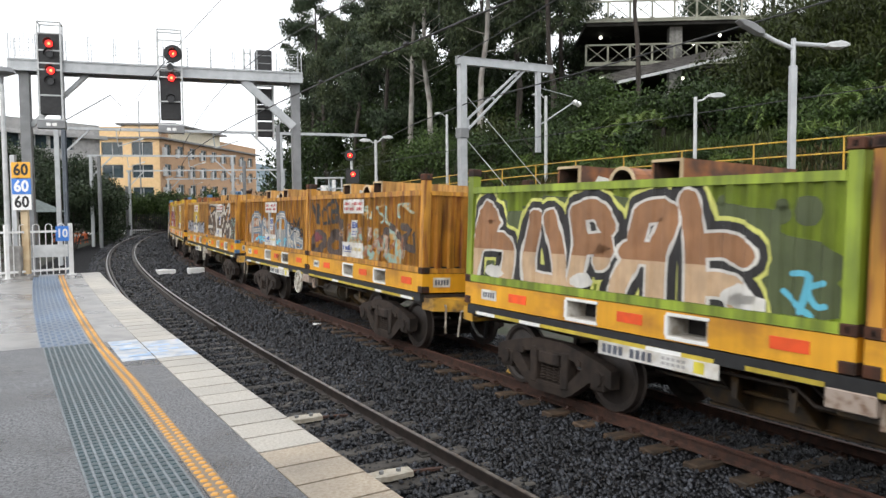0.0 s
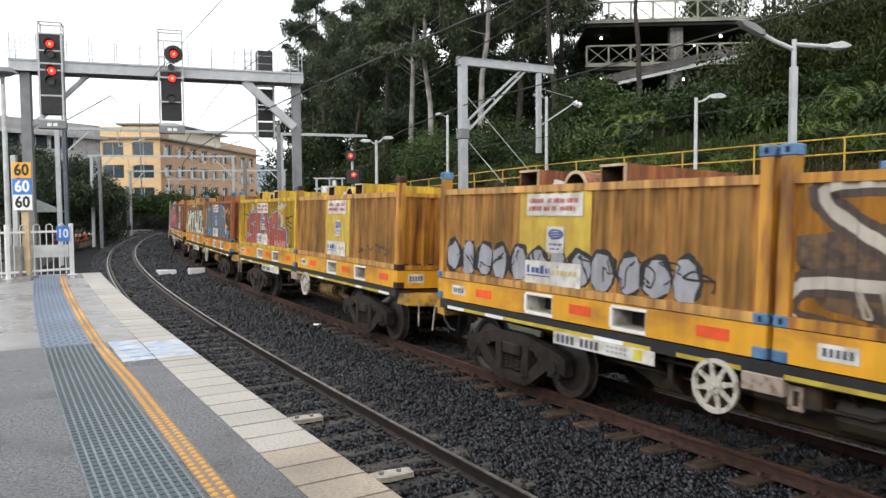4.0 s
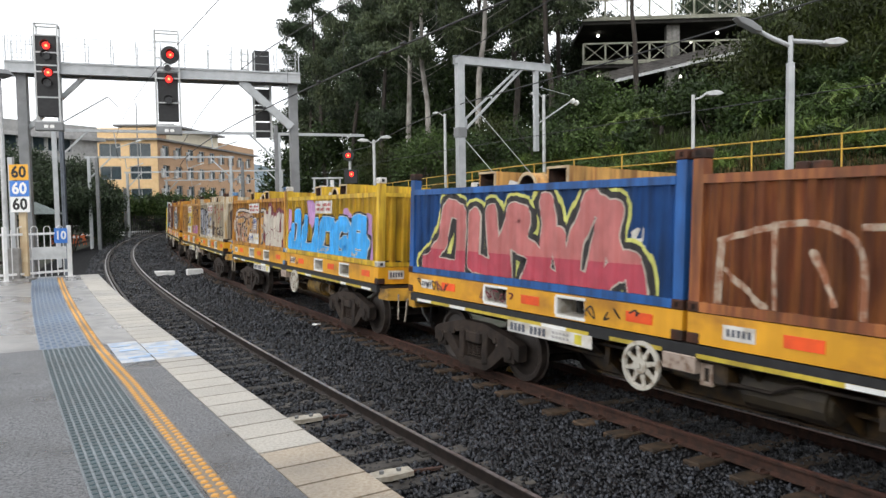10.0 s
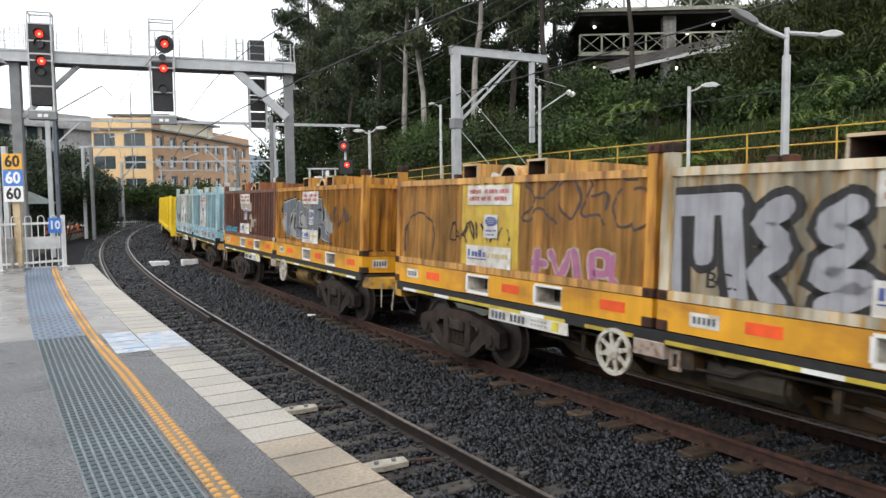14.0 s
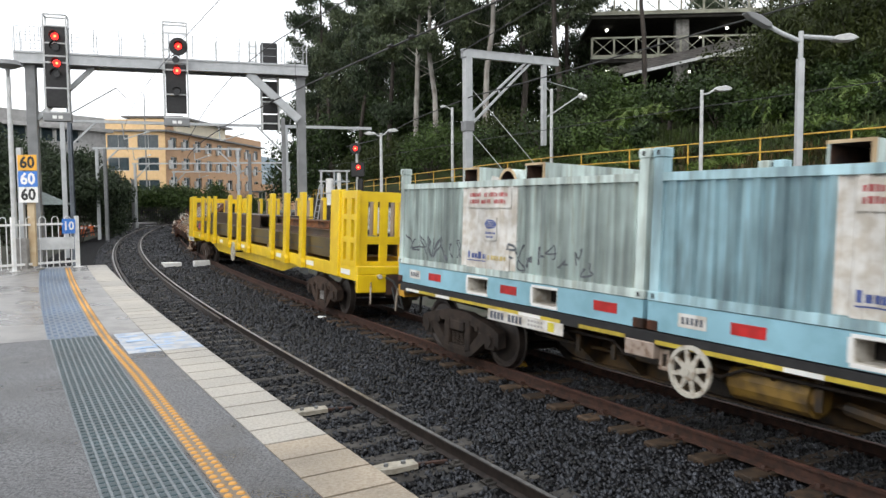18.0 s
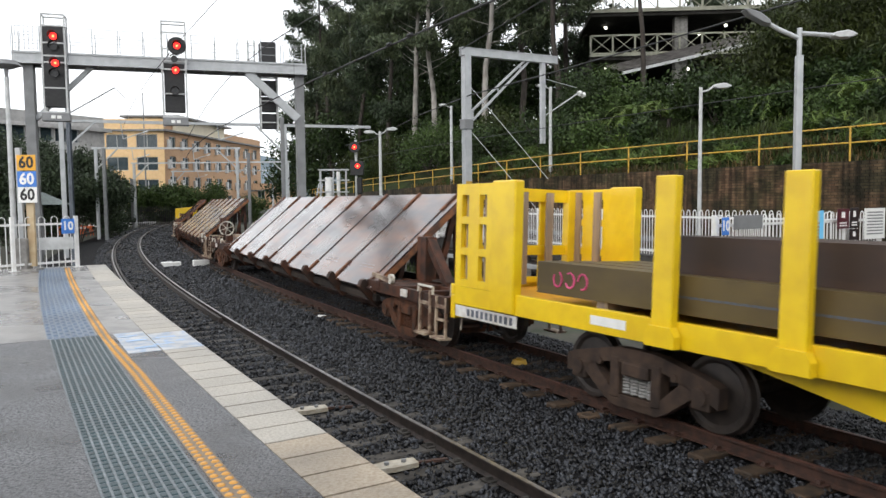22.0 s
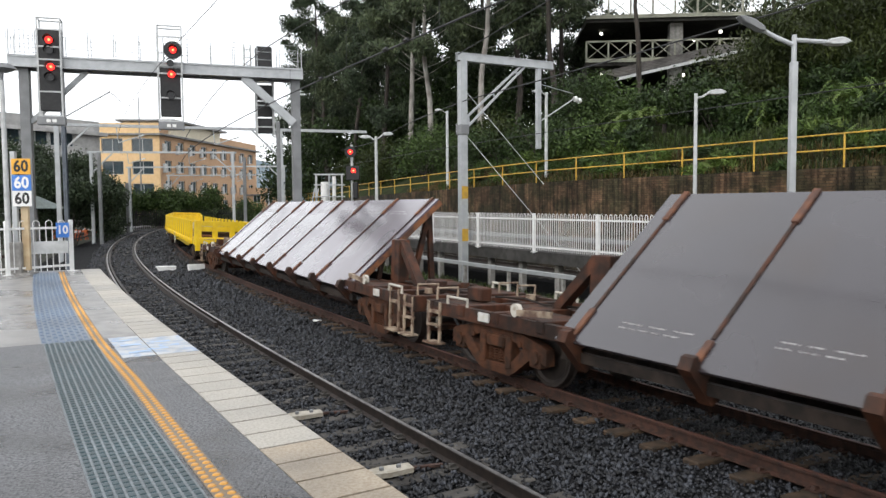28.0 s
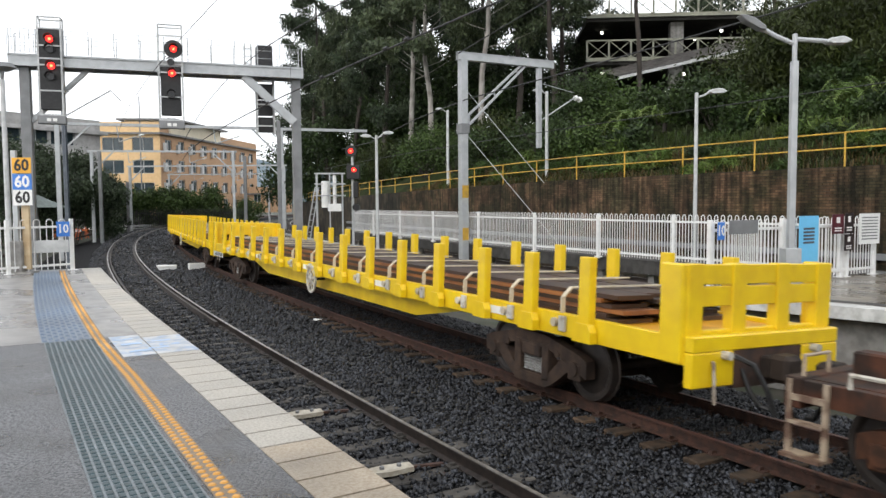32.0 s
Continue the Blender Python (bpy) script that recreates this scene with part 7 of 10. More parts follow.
for z, mt, ink in ((2.72, M_SIGNY, M_INK), (2.31, M_SIGNB, M_SIGNW), (1.915, M_SIGNW, M_INK)):
    bm = bmesh.new()
    box(bm, -0.02, 0.46, -0.075, -0.06, z - 0.195, z + 0.195, bevel=0.004)
    sg = part("speed_board", bm, mt, post, "flat speed board")
    letters("60", 0.40, ink, sg, Matrix.Translation((0.22, -0.079, z - 0.005)) @ Matrix.Rotation(radians(90), 4, "X"), fat=0.012, wide=0.95)


def fence_sign(s, off0, off1, z0, z1, material, name, label, cat, text=None, bars=None, ink=M_LABELBAR, lift=0.06):
    """A flat sign fixed to the front of a fence across the platform."""
    a, b = P(s, off0, 0), P(s, off1, 0)
    m = along(a, b)
    L = (b - a).length
    th = thing(name, m, label, cat)
    bm = bmesh.new()
    box(bm, 0, L, -lift - 0.012, -lift, z0, z1, bevel=0.003)
    part("panel", bm, material, th)
    if text:
        letters(text, (z1 - z0) * 0.8, ink, th, Matrix.Translation((L / 2, -lift - 0.015, (z0 + z1) / 2)) @ Matrix.Rotation(radians(90), 4, "X"), fat=0.008, wide=0.85)
    if bars:
        bm = bmesh.new()
        for u0, u1, v0, v1 in bars:
            box(bm, u0 * L, u1 * L, -lift - 0.016, -lift - 0.012, z0 + v0 * (z1 - z0), z0 + v1 * (z1 - z0))
        part("print", bm, ink, th)
    return th


fence_sign(21.40, 6.85, 6.54, 0.90, 1.29, M_SIGNB, "number_sign", "blue number sign with white figures on a white fence", "sign", "10", ink=M_SIGNW)
fence_sign(21.2, 7.6, 6.58, 0.50, 0.82, M_GALVPALE, "equipment_tray", "pale grey metal tray fixed to a white fence", "equipment tray")
fence_sign(9.34, -3.92, -4.12, 0.96, 1.30, M_SIGNB, "number_sign", "blue number sign with white figures on a white fence", "sign", "10", ink=M_SIGNW)
fence_sign(9.30, -4.2, -5.05, 1.06, 1.33, M_GALVDARK, "equipment_tray", "grey metal tray fixed to a white fence", "equipment tray")
rows_ = [(0.22, 0.78, 0.70 - 0.075 * k, 0.745 - 0.075 * k) for k in range(5)]
M_POSTER = mat("bright_blue_poster", (0.18, 0.55, 0.85), (0.16, 0.52, 0.80), 0.35, bump=0, blotch=0.05)
fence_sign(9.30, -6.36, -7.02, 0.42, 1.38, M_POSTER, "poster", "bright blue poster with dark lines of print", "poster", bars=rows_)
M_MAROON = mat("maroon_sign", (0.10, 0.02, 0.03), None, 0.4, bump=0)
M_DARKSIGN = mat("dark_sign", (0.03, 0.02, 0.02), None, 0.4, bump=0)
for o0, o1, z0, z1, mt in ((-7.5, -7.92, 0.98, 1.40, M_MAROON), (-7.96, -8.28, 0.98, 1.42, M_DARKSIGN), (-7.96, -8.28, 0.60, 0.96, M_DARKSIGN)):
    fence_sign(9.30, o0, o1, z0, z1, mt, "warning_sign", "small dark warning sign with a pale symbol", "sign", bars=[(0.35, 0.65, 0.55, 0.85), (0.2, 0.8, 0.25, 0.32), (0.2, 0.8, 0.12, 0.19)], ink=M_SIGNW)
fence_sign(9.30, -8.5, -9.3, 0.72, 1.40, M_SIGNW, "notice_board", "white notice with rows of grey print", "sign", bars=[(0.12, 0.88, 0.85 - 0.1 * k, 0.89 - 0.1 * k) for k in range(8)], ink=M_GALVDARK)

# ---------------------------------------------------------------- signal with ladder and stand by the far track
sx = P(37.4, -7.1, 0)
th = thing("railway_signal", Matrix.Translation(sx), "black trackside signal with two lit red lamps", "railway signal")
bm = bmesh.new()
rod(bm, (0, 0, -1.6), (0, 0, 4.9), 0.07, 10)
part("pole", bm, M_GALVPALE, th)
bm = bmesh.new()
rod(bm, (-0.05, -0.22, 4.5), (-0.05, -0.19, 4.5), 0.30, 20)
part("round_backboard", bm, M_BLACK, th)
bm = bmesh.new()
box(bm, -0.3, 0.42, -0.22, -0.05, 3.0, 3.75, bevel=0.03)
part("backboard", bm, M_BLACK, th)
bm = bmesh.new()
box(bm, 0.05, 0.35, -0.25, -0.05, 2.0, 2.9, bevel=0.06)
rod(bm, (0.2, -0.3, 1.5), (0.2, -0.1, 1.5), 0.2, 14)
part("lower_head", bm, M_BLACK, th)
for x, z in ((-0.05, 4.5), (0.1, 3.5)):
    bm = bmesh.new()
    rod(bm, (x, -0.25, z), (x, -0.225, z), 0.125, 16)
    part("lens", bm, M_RED, th, "glowing red lens")
    bm = bmesh.new()
    rod(bm, (x, -0.262, z), (x, -0.25, z), 0.045, 10)
    part("lamp_core", bm, M_REDCORE, th)
lm = Matrix.Translation(P(37.6, -5.8, 0)) @ Matrix.Rotation(radians(5), 4, "Z")
th = thing("signal_stand", lm, "pale grey steel access stand with ladder and handrails", "access stand")
for x in (-0.35, 0.35):
    bm = bmesh.new()
    bar(bm, (x * 0.3 - 1.4, 0.3, -1.6), (x * 0.3 - 0.6, 0.2, 2.6), 0.07, 0.05)
    part("ladder_stile", bm, M_GALV, th)
for i in range(13):
    f = (i + 0.5) / 13
    bm = bmesh.new()
    rod(bm, (-1.5 + 0.8 * f, 0.3, -1.6 + 4.2 * f), (-1.29 + 0.8 * f, 0.3, -1.6 + 4.2 * f), 0.018, 5)
    part("rung", bm, M_GALV, th)
bm = bmesh.new()
box(bm, -0.75, 0.9, -0.4, 0.4, 2.1, 2.16)
for x, y in ((-0.6, -0.3), (0.75, -0.3), (-0.6, 0.3), (0.75, 0.3), (0.1, -0.35)):
    bar(bm, (x, y, -1.6), (x, y, 3.3), 0.06, 0.06)
part("platform_frame", bm, M_GALV, th)
for z in (3.3, 2.75):
    bm = bmesh.new()
    tube(bm, [(-0.7, -0.35, z), (0.9, -0.35, z), (0.9, 0.35, z), (-0.7, 0.35, z)], 0.03, 6)
    part("guard_rail", bm, M_GALVPALE, th)
bm = bmesh.new()
rod(bm, (-0.15, -0.2, 1.5), (-0.15, -0.2, 2.9), 0.2, 12)
rod(bm, (0.35, -0.2, 1.7), (0.35, -0.2, 3.2), 0.1, 10)
box(bm, 0.0, 0.7, -0.45, -0.3, 1.3, 1.7)
part("equipment", bm, M_SIGNW, th)

# ---------------------------------------------------------------- small things on the ballast
for s, o, L, w, h in ((34.6, 2.62, 0.75, 0.34, 0.22), (34.6, 1.36, 0.7, 0.36, 0.26), (35.6, 2.75, 0.5, 0.3, 0.16)):
    bm = bmesh.new()
    box(bm, -w / 2, w / 2, -L / 2, L / 2, -0.05, h, bevel=0.015)
    tagged(link_mesh("concrete_block", bm, M_SIGNW, m=G(s, o, -1.23, 5)), "whitish concrete block lying on the ballast", "concrete block", "concrete blocks")
bm = bmesh.new()
box(bm, -0.11, 0.11, -0.05, 0.05, 0, 0.045, bevel=0.012)
tagged(link_mesh("paint_scrap", bm, M_SIGNW, m=G(17.23, 1.2, -1.215, 30)), "small white scrap on the ballast", "scrap")
bm = bmesh.new()
rod(bm, (0, 0, 0), (0, 0, 0.07), 0.15, 16, 0.12)
rod(bm, (0, 0, 0.07), (0, 0, 0.10), 0.06, 12)
tagged(link_mesh("track_magnet", bm, M_HANDRAIL, m=G(10.4, 0.0, -1.24)), "yellow round marker between the rails", "marker")
bm = bmesh.new()
box(bm, -0.7, 0.7, -4.0, 4.0, -0.05, 0.45, bevel=0.05)
tagged(link_mesh("concrete_barrier", bm, M_SIGNW, m=G(103, 9.0, -1.4, 60)), "long whitish concrete barrier beside the line", "barrier")
M_ORANGE = mat("orange_plastic", (0.75, 0.16, 0.03), (0.6, 0.13, 0.03), 0.5)
for i, (s, o) in enumerate(((79.0, 10.3), (80.8, 9.95), (84.8, 9.75), (84.0, 12.6), (85.0, 13.8))):
    th = thing("safety_barrier", G(s, o, -1.62, 60 + 9 * i), "orange and white plastic safety barrier", "safety barrier", "safety barriers")
    for x in (-0.55, 0.55):
        bm = bmesh.new()
        bar(bm, (x, -0.25, 0), (x, 0, 1.05), 0.07, 0.05)
        bar(bm, (x, 0.25, 0), (x, 0, 1.05), 0.07, 0.05)
        part("leg", bm, M_ORANGE, th)
    bm = bmesh.new()
    box(bm, -0.75, 0.75, -0.02, 0.02, 0.75, 0.98)
    part("board", bm, M_ORANGE if i % 2 else M_SIGNW, th)
# siding that leaves to the left
struct(sweep("siding_rail", [(9.3, -1.35), (9.37, -1.35), (9.37, -1.2), (9.3, -1.2)], 46, 95, 3, M_RAIL), "rusty siding rail", "rail")
struct(sweep("siding_rail", [(10.8, -1.35), (10.87, -1.35), (10.87, -1.2), (10.8, -1.2)], 50, 90, 3, M_RAIL), "rusty siding rail", "rail")

# ================================================================ BUILDINGS AND PLANTS BEHIND
M_OCHREWALL = mat("ochre_render", (0.80, 0.56, 0.30), (0.74, 0.50, 0.26), 0.8, scale=2, bump=0.05, blotch=0.15, coarse=0.1)
M_TANWALL = mat("tan_brickwork", (0.55, 0.35, 0.21), (0.48, 0.30, 0.18), 0.85, scale=3, bump=0.05, blotch=0.15, coarse=0.1)
M_CREAMWALL = mat("cream_render", (0.80, 0.72, 0.56), (0.74, 0.66, 0.51), 0.8, scale=2, bump=0.03, blotch=0.12, coarse=0.1)
M_GREYWALL = mat("grey_concrete_wall", (0.55, 0.54, 0.53), (0.45, 0.44, 0.43), 0.85, scale=2, blotch=0.2, coarse=0.15)
M_GLASS = mat("dark_window_glass", (0.03, 0.05, 0.06), (0.05, 0.07, 0.08), 0.08, bump=0.0, blotch=0.2)
M_ROOFGREY = mat("grey_metal_roof", (0.20, 0.20, 0.20), (0.14, 0.14, 0.14), 0.5, metal=0.3, scale=4)
M_TRUSS = mat("cream_steel_truss", (0.42, 0.42, 0.33), (0.33, 0.33, 0.26), 0.5, scale=4, bump=0.03)
# near-black so the car park's interior shade is in the colour
M_SHADE = mat("car_park_interior_shade", (0.05, 0.047, 0.043), (0.035, 0.033, 0.03), 0.9, scale=2, spec=0.2)
M_BULB = mat("lit_ceiling_lamp", (1.0, 0.96, 0.85), (1.0, 0.95, 0.85), 0.4, glow=4.0, bump=0, blotch=0)


def facade(th, a, b, z0, z1, thick, material, wins, name="wall"):
    """A wall from a to b with real openings: wins are (u0, u1, v0, v1) in metres along and up."""
    a, b = V(a[0], a[1], 0), V(b[0], b[1], 0)
    L = (b - a).length
    m = th.matrix_world.inverted() @ along(a, b)
    us = sorted({0.0, L} | {w[0] for w in wins} | {w[1] for w in wins})
    vs = sorted({z0, z1} | {w[2] for w in wins} | {w[3] for w in wins})
    bm = bmesh.new()
    for u0, u1 in zip(us, us[1:]):
        run0 = None
        for v0, v1 in zip(vs, vs[1:]):
            hole = any(w[0] <= u0 + 1e-6 and u1 <= w[1] + 1e-6 and w[2] <= v0 + 1e-6 and v1 <= w[3] + 1e-6 for w in wins)
            if not hole and run0 is None:
                run0 = v0
            if hole and run0 is not None:
                box(bm, u0, u1, 0, thick, run0, v0)
                run0 = None
        if run0 is not None:
            box(bm, u0, u1, 0, thick, run0, z1)
    part(name, bm, material, th, m=m)
    for w in wins:
        bm = bmesh.new()
        box(bm, w[0], w[1], thick * 0.55, thick * 0.75, w[2], w[3])
        wn_ = part("window", bm, M_GLASS, th, m=m)
        bm = bmesh.new()
        t = 0.08
        for u0, u1, v0, v1 in ((w[0], w[0] + t, w[2], w[3]), (w[1] - t, w[1], w[2], w[3]), (w[0] + t, w[1] - t, w[3] - t, w[3]), (w[0] + t, w[1] - t, w[2], w[2] + t),
                               ((w[0] + w[1]) / 2 - t / 2, (w[0] + w[1]) / 2 + t / 2, w[2] + t, w[3] - t)):
            box(bm, u0, u1, thick * 0.3, thick * 0.55, v0, v1)
        part("window_frame", bm, M_GALVPALE, wn_)
    return m


# ochre office block
ob_ = thing("office_block", Matrix.Translation((-50, 130, -1.6)), "ochre rendered office block of four storeys with dark windows", "building")
w1 = []
for z in (10.6, 6.9, 3.2):
    w1 += [(3.4, 6.8, z, z + 2.2), (8.2, 11.6, z, z + 2.2)]
facade(ob_, (-59.0, 122.0), (-46.4, 123.0), 0, 15.3, 0.5, M_OCHREWALL, w1)
w2 = []
for z in (10.7, 7.4, 4.1, 0.9):
    for k in range(9):
        w2.append((1.6 + k * 4.55, 3.9 + k * 4.55, z, z + 1.9))
mm = facade(ob_, (-46.35, 123.05), (-41.0, 165.0), 0, 14.9, 0.5, M_TANWALL, w2)
for k in range(9):
    for z in (10.5, 7.2, 3.9):
        bm = bmesh.new()
        box(bm, 0.75 + k * 4.55, 1.45 + k * 4.55, -0.45, -0.02, z, z + 1.5, bevel=0.03)
        part("air_conditioner", bm, M_GALVPALE, ob_, m=mm)
facade(ob_, (-41.0, 165.0), (-56, 170), 0, 14.9, 0.5, M_TANWALL, [])
facade(ob_, (-72, 150), (-59.0, 122.0), 0, 15.3, 0.5, M_OCHREWALL, [])
bm = bmesh.new()
prism(bm, [(-60, 121.5), (-45.8, 122.4), (-40.2, 165.5), (-57, 171), (-73, 150)], 14.9, 15.2, "z")
part("roof", bm, M_ROOFGREY, ob_, m=ob_.matrix_world.inverted() @ Matrix.Translation((0, 0, -1.6)))
bm = bmesh.new()
prism(bm, [(-53, 125), (-45.5, 126), (-43.2, 146), (-54, 148)], 15.2, 17.4, "z")
part("penthouse", bm, M_CREAMWALL, ob_, m=ob_.matrix_world.inverted() @ Matrix.Translation((0, 0, -1.6)))
bm = bmesh.new()
prism(bm, [(-54, 124), (-44.4, 125), (-42.0, 147), (-55, 149)], 17.4, 17.7, "z")
part("penthouse_roof", bm, M_ROOFGREY, ob_, m=ob_.matrix_world.inverted() @ Matrix.Translation((0, 0, -1.6)))
bm = bmesh.new()
rod(bm, (-47.8, 118.5, 0), (-47.8, 118.5, 20.5), 0.14, 8, 0.08)
rod(bm, (-48.4, 118.5, 14.0), (-47.0, 118.5, 14.0), 0.05, 6)
tagged(link_mesh("radio_mast", bm, M_GALVDARK, m=Matrix.Translation((0, 0, -1.6))), "slim grey radio mast before the office block", "mast")

# grey concrete building on the left
gb = thing("concrete_building", Matrix.Translation((-48, 72, -1.6)), "grey concrete building with dark bands of windows", "building")
wl_ = [(1.0 + k * 3.0, 3.85 + k * 3.0, z, z + 1.5) for k in range(8) for z in (8.2, 5.0, 1.8)]
facade(gb, (-52, 60), (-38.6, 84.5), 0, 11.2, 0.6, M_GREYWALL, wl_)
facade(gb, (-38.6, 84.5), (-60, 96), 0, 11.2, 0.6, M_GREYWALL, [])
bm = bmesh.new()
prism(bm, [(-53, 58.5), (-37.8, 84.8), (-60, 97), (-75, 75)], 11.2, 11.6, "z")
part("roof", bm, M_GREYWALL, gb, m=gb.matrix_world.inverted() @ Matrix.Translation((0, 0, -1.6)))
# low tan building down the line
lb = thing("low_building", Matrix.Translation((-33, 150, -1.6)), "low tan brick building beside the line", "building")
facade(lb, (-39, 150), (-31, 153), 0, 5.2, 0.4, M_TANWALL, [(1.0 + k * 2.4, 2.4 + k * 2.4, 2.2, 3.8) for k in range(3)])
bm = bmesh.new()
prism(bm, [(-39.5, 149.5), (-30.5, 152.6), (-32, 162), (-41, 160)], 5.2, 5.5, "z")
part("roof", bm, M_ROOFGREY, lb, m=lb.matrix_world.inverted() @ Matrix.Translation((0, 0, -1.6)))

# shade canopy beyond the fence
th = thing("shade_canopy", Matrix.Translation((-25.6, 47, -1.6)), "green grey pyramid shade canopy on a post", "canopy")
bm = bmesh.new()
bmesh.ops.create_cone(bm, cap_ends=True, segments=4, radius1=1.9, radius2=0.05, depth=0.8, matrix=Matrix.Translation((0, 0, 3.6)))
part("canopy", bm, mat("green_grey_cloth", (0.16, 0.19, 0.18), None, 0.7), th)
bm = bmesh.new()
rod(bm, (0, 0, 0), (0, 0, 3.3), 0.06, 8)
part("post", bm, M_GALVDARK, th)

# black palisade fence before the hedge
bf = thing("palisade_fence", Matrix.Identity(4), "black steel palisade fence in front of dark shrubs", "fence")
a, b = V(-42, 96, -1.6), V(-28, 106, -1.6)
bm = bmesh.new()
bar(bm, a + V(0, 0, 0.4), b + V(0, 0, 0.4), 0.05, 0.08)
bar(bm, a + V(0, 0, 2.2), b + V(0, 0, 2.2), 0.05, 0.08)
part("rail", bm, M_BLACK, bf)
for i in range(70):
    q = a.lerp(b, i / 69)
    bm = bmesh.new()
    bar(bm, q, q + V(0, 0, 2.7), 0.09, 0.03)
    part("pale", bm, M_BLACK, bf)

# ---------------------------------------------------------------- open car park above the bank
cp = thing("car_park", Matrix.Translation((18, 62, 0)), "open multi storey car park with cream crossed steel balustrades", "building")
A, B = V(11.6, 60, 0), V(34.0, 58.5, 0)
cm = along(A, B)
CL = (B - A).length
loc = cp.matrix_world.inverted() @ cm
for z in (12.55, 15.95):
    # slab colour carries the shade between the floors
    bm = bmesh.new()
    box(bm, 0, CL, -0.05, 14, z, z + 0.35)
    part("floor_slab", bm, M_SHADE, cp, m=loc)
    bm = bmesh.new()
    box(bm, -0.1, CL, -0.2, -0.05, z + 0.28, z + 0.42)
    part("edge_band", bm, M_TRUSS, cp, m=loc)
    bm = bmesh.new()
    for zz in (z + 0.45, z + 1.85):
        box(bm, 0, CL, -0.16, -0.04, zz, zz + 0.12)
    part("truss_chord", bm, M_TRUSS, cp, m=loc)
    n = 13
    for i in range(n + 1):
        u = CL * i / n
        bm = bmesh.new()
        box(bm, u - 0.07, u + 0.07, -0.17, -0.05, z + 0.5, z + 1.9)
        part("truss_post", bm, M_TRUSS, cp, m=loc)
        if i < n:
            bm = bmesh.new()
            bar(bm, (u, -0.10, z + 0.5), (u + CL / n, -0.10, z + 1.9), 0.05, 0.09, (0, 1, 0))
            bar(bm, (u, -0.14, z + 1.9), (u + CL / n, -0.14, z + 0.5), 0.05, 0.09, (0, 1, 0))
            part("truss_cross", bm, M_TRUSS, cp, m=loc)
for u in (7.2, 16.5):
    bm = bmesh.new()
    box(bm, u - 0.5, u + 0.5, 0.6, 1.5, 6.0, 15.95)
    part("column", bm, M_PALECONC, cp, m=loc)
# back and end walls blackened to stand in for the dim interior
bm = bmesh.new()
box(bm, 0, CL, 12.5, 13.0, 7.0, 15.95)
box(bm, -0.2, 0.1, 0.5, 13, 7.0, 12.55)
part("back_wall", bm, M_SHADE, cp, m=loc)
for u, y, z in ((1.6, 3, 15.75), (11.2, 2.5, 15.6), (1.5, 2.0, 12.3), (8.6, 4, 12.4), (10.0, 6, 15.7), (7.6, 1.5, 9.8), (6.6, 2, 10.6)):
    bm = bmesh.new()
    bmesh.ops.create_icosphere(bm, subdivisions=2, radius=0.13, matrix=Matrix.Translation((u, y, z)))
    part("ceiling_lamp", bm, M_BULB, cp, "lit white lamp", m=loc)
# awning below it
aw = thing("awning", Matrix.Translation((12.2, 52.0, 10.35)) @ Matrix.Rotation(radians(-12.3), 4, "Y"), "sloping grey corrugated metal awning", "awning")
bm = bmesh.new()
xs = [i * 0.25 for i in range(45)]
lo_ = [bm.verts.new((x, 0.0 + 0.12 * 0, 0.05 * (i % 2))) for i, x in enumerate(xs)]
hi_ = [bm.verts.new((x, 4.6, 1.15 + 0.05 * (i % 2))) for i, x in enumerate(xs)]
for i in range(len(xs) - 1):
    bm.faces.new((lo_[i], lo_[i + 1], hi_[i + 1], hi_[i]))
bmesh.ops.solidify(bm, geom=bm.faces, thickness=0.05)
part("sheeting", bm, mat("weathered_roof_sheet", (0.22, 0.20, 0.185), (0.13, 0.115, 0.105), 0.6, metal=0.2, scale=2), aw)
bm = bmesh.new()
box(bm, 0, 11, -0.05, 0.05, -0.22, -0.02)
part("gutter", bm, M_GALVPALE, aw)
for u in (0.3, 5.5, 10.7):
    bm = bmesh.new()
    rod(bm, (u, 2.3, 0.5), (u + 1.0, 2.3, -4.6), 0.06, 6)
    part("post", bm, M_GALVDARK, aw)
pf = thing("white_palings", along(V(17.2, 50.5, 0), V(19.0, 50.0, 0)), "row of white vertical palings under the awning", "fence")
for i in range(13):
    bm = bmesh.new()
    box(bm, i * 0.15, i * 0.15 + 0.075, -0.02, 0.02, 7.4, 9.6)
    part("paling", bm, M_WHITE, pf)
rl = thing("path_railing", along(V(14.5, 49, 0), V(25.5, 47, 0)), "grey steel railing along the upper path", "railing")
for z in (8.95, 8.35):
    bm = bmesh.new()
    rod(bm, (0, 0, z), (11, 0, z + 0.4), 0.03, 6)
    part("rail", bm, M_GALV, rl)
for i in range(6):
    bm = bmesh.new()
    rod(bm, (i * 2.2, 0, 7.2), (i * 2.2, 0, 8.98 + 0.08 * i), 0.035, 6)
    part("post", bm, M_GALV, rl)

# ---------------------------------------------------------------- plants
def leaf_mat(name, c, c2, trans=0.25):
    mt = mat(name, c, c2, 0.5, scale=1.2, fine=10, bump=0.0, island=0.5, blotch=0.35, coarse=0.25, spec=0.2)
    return mt


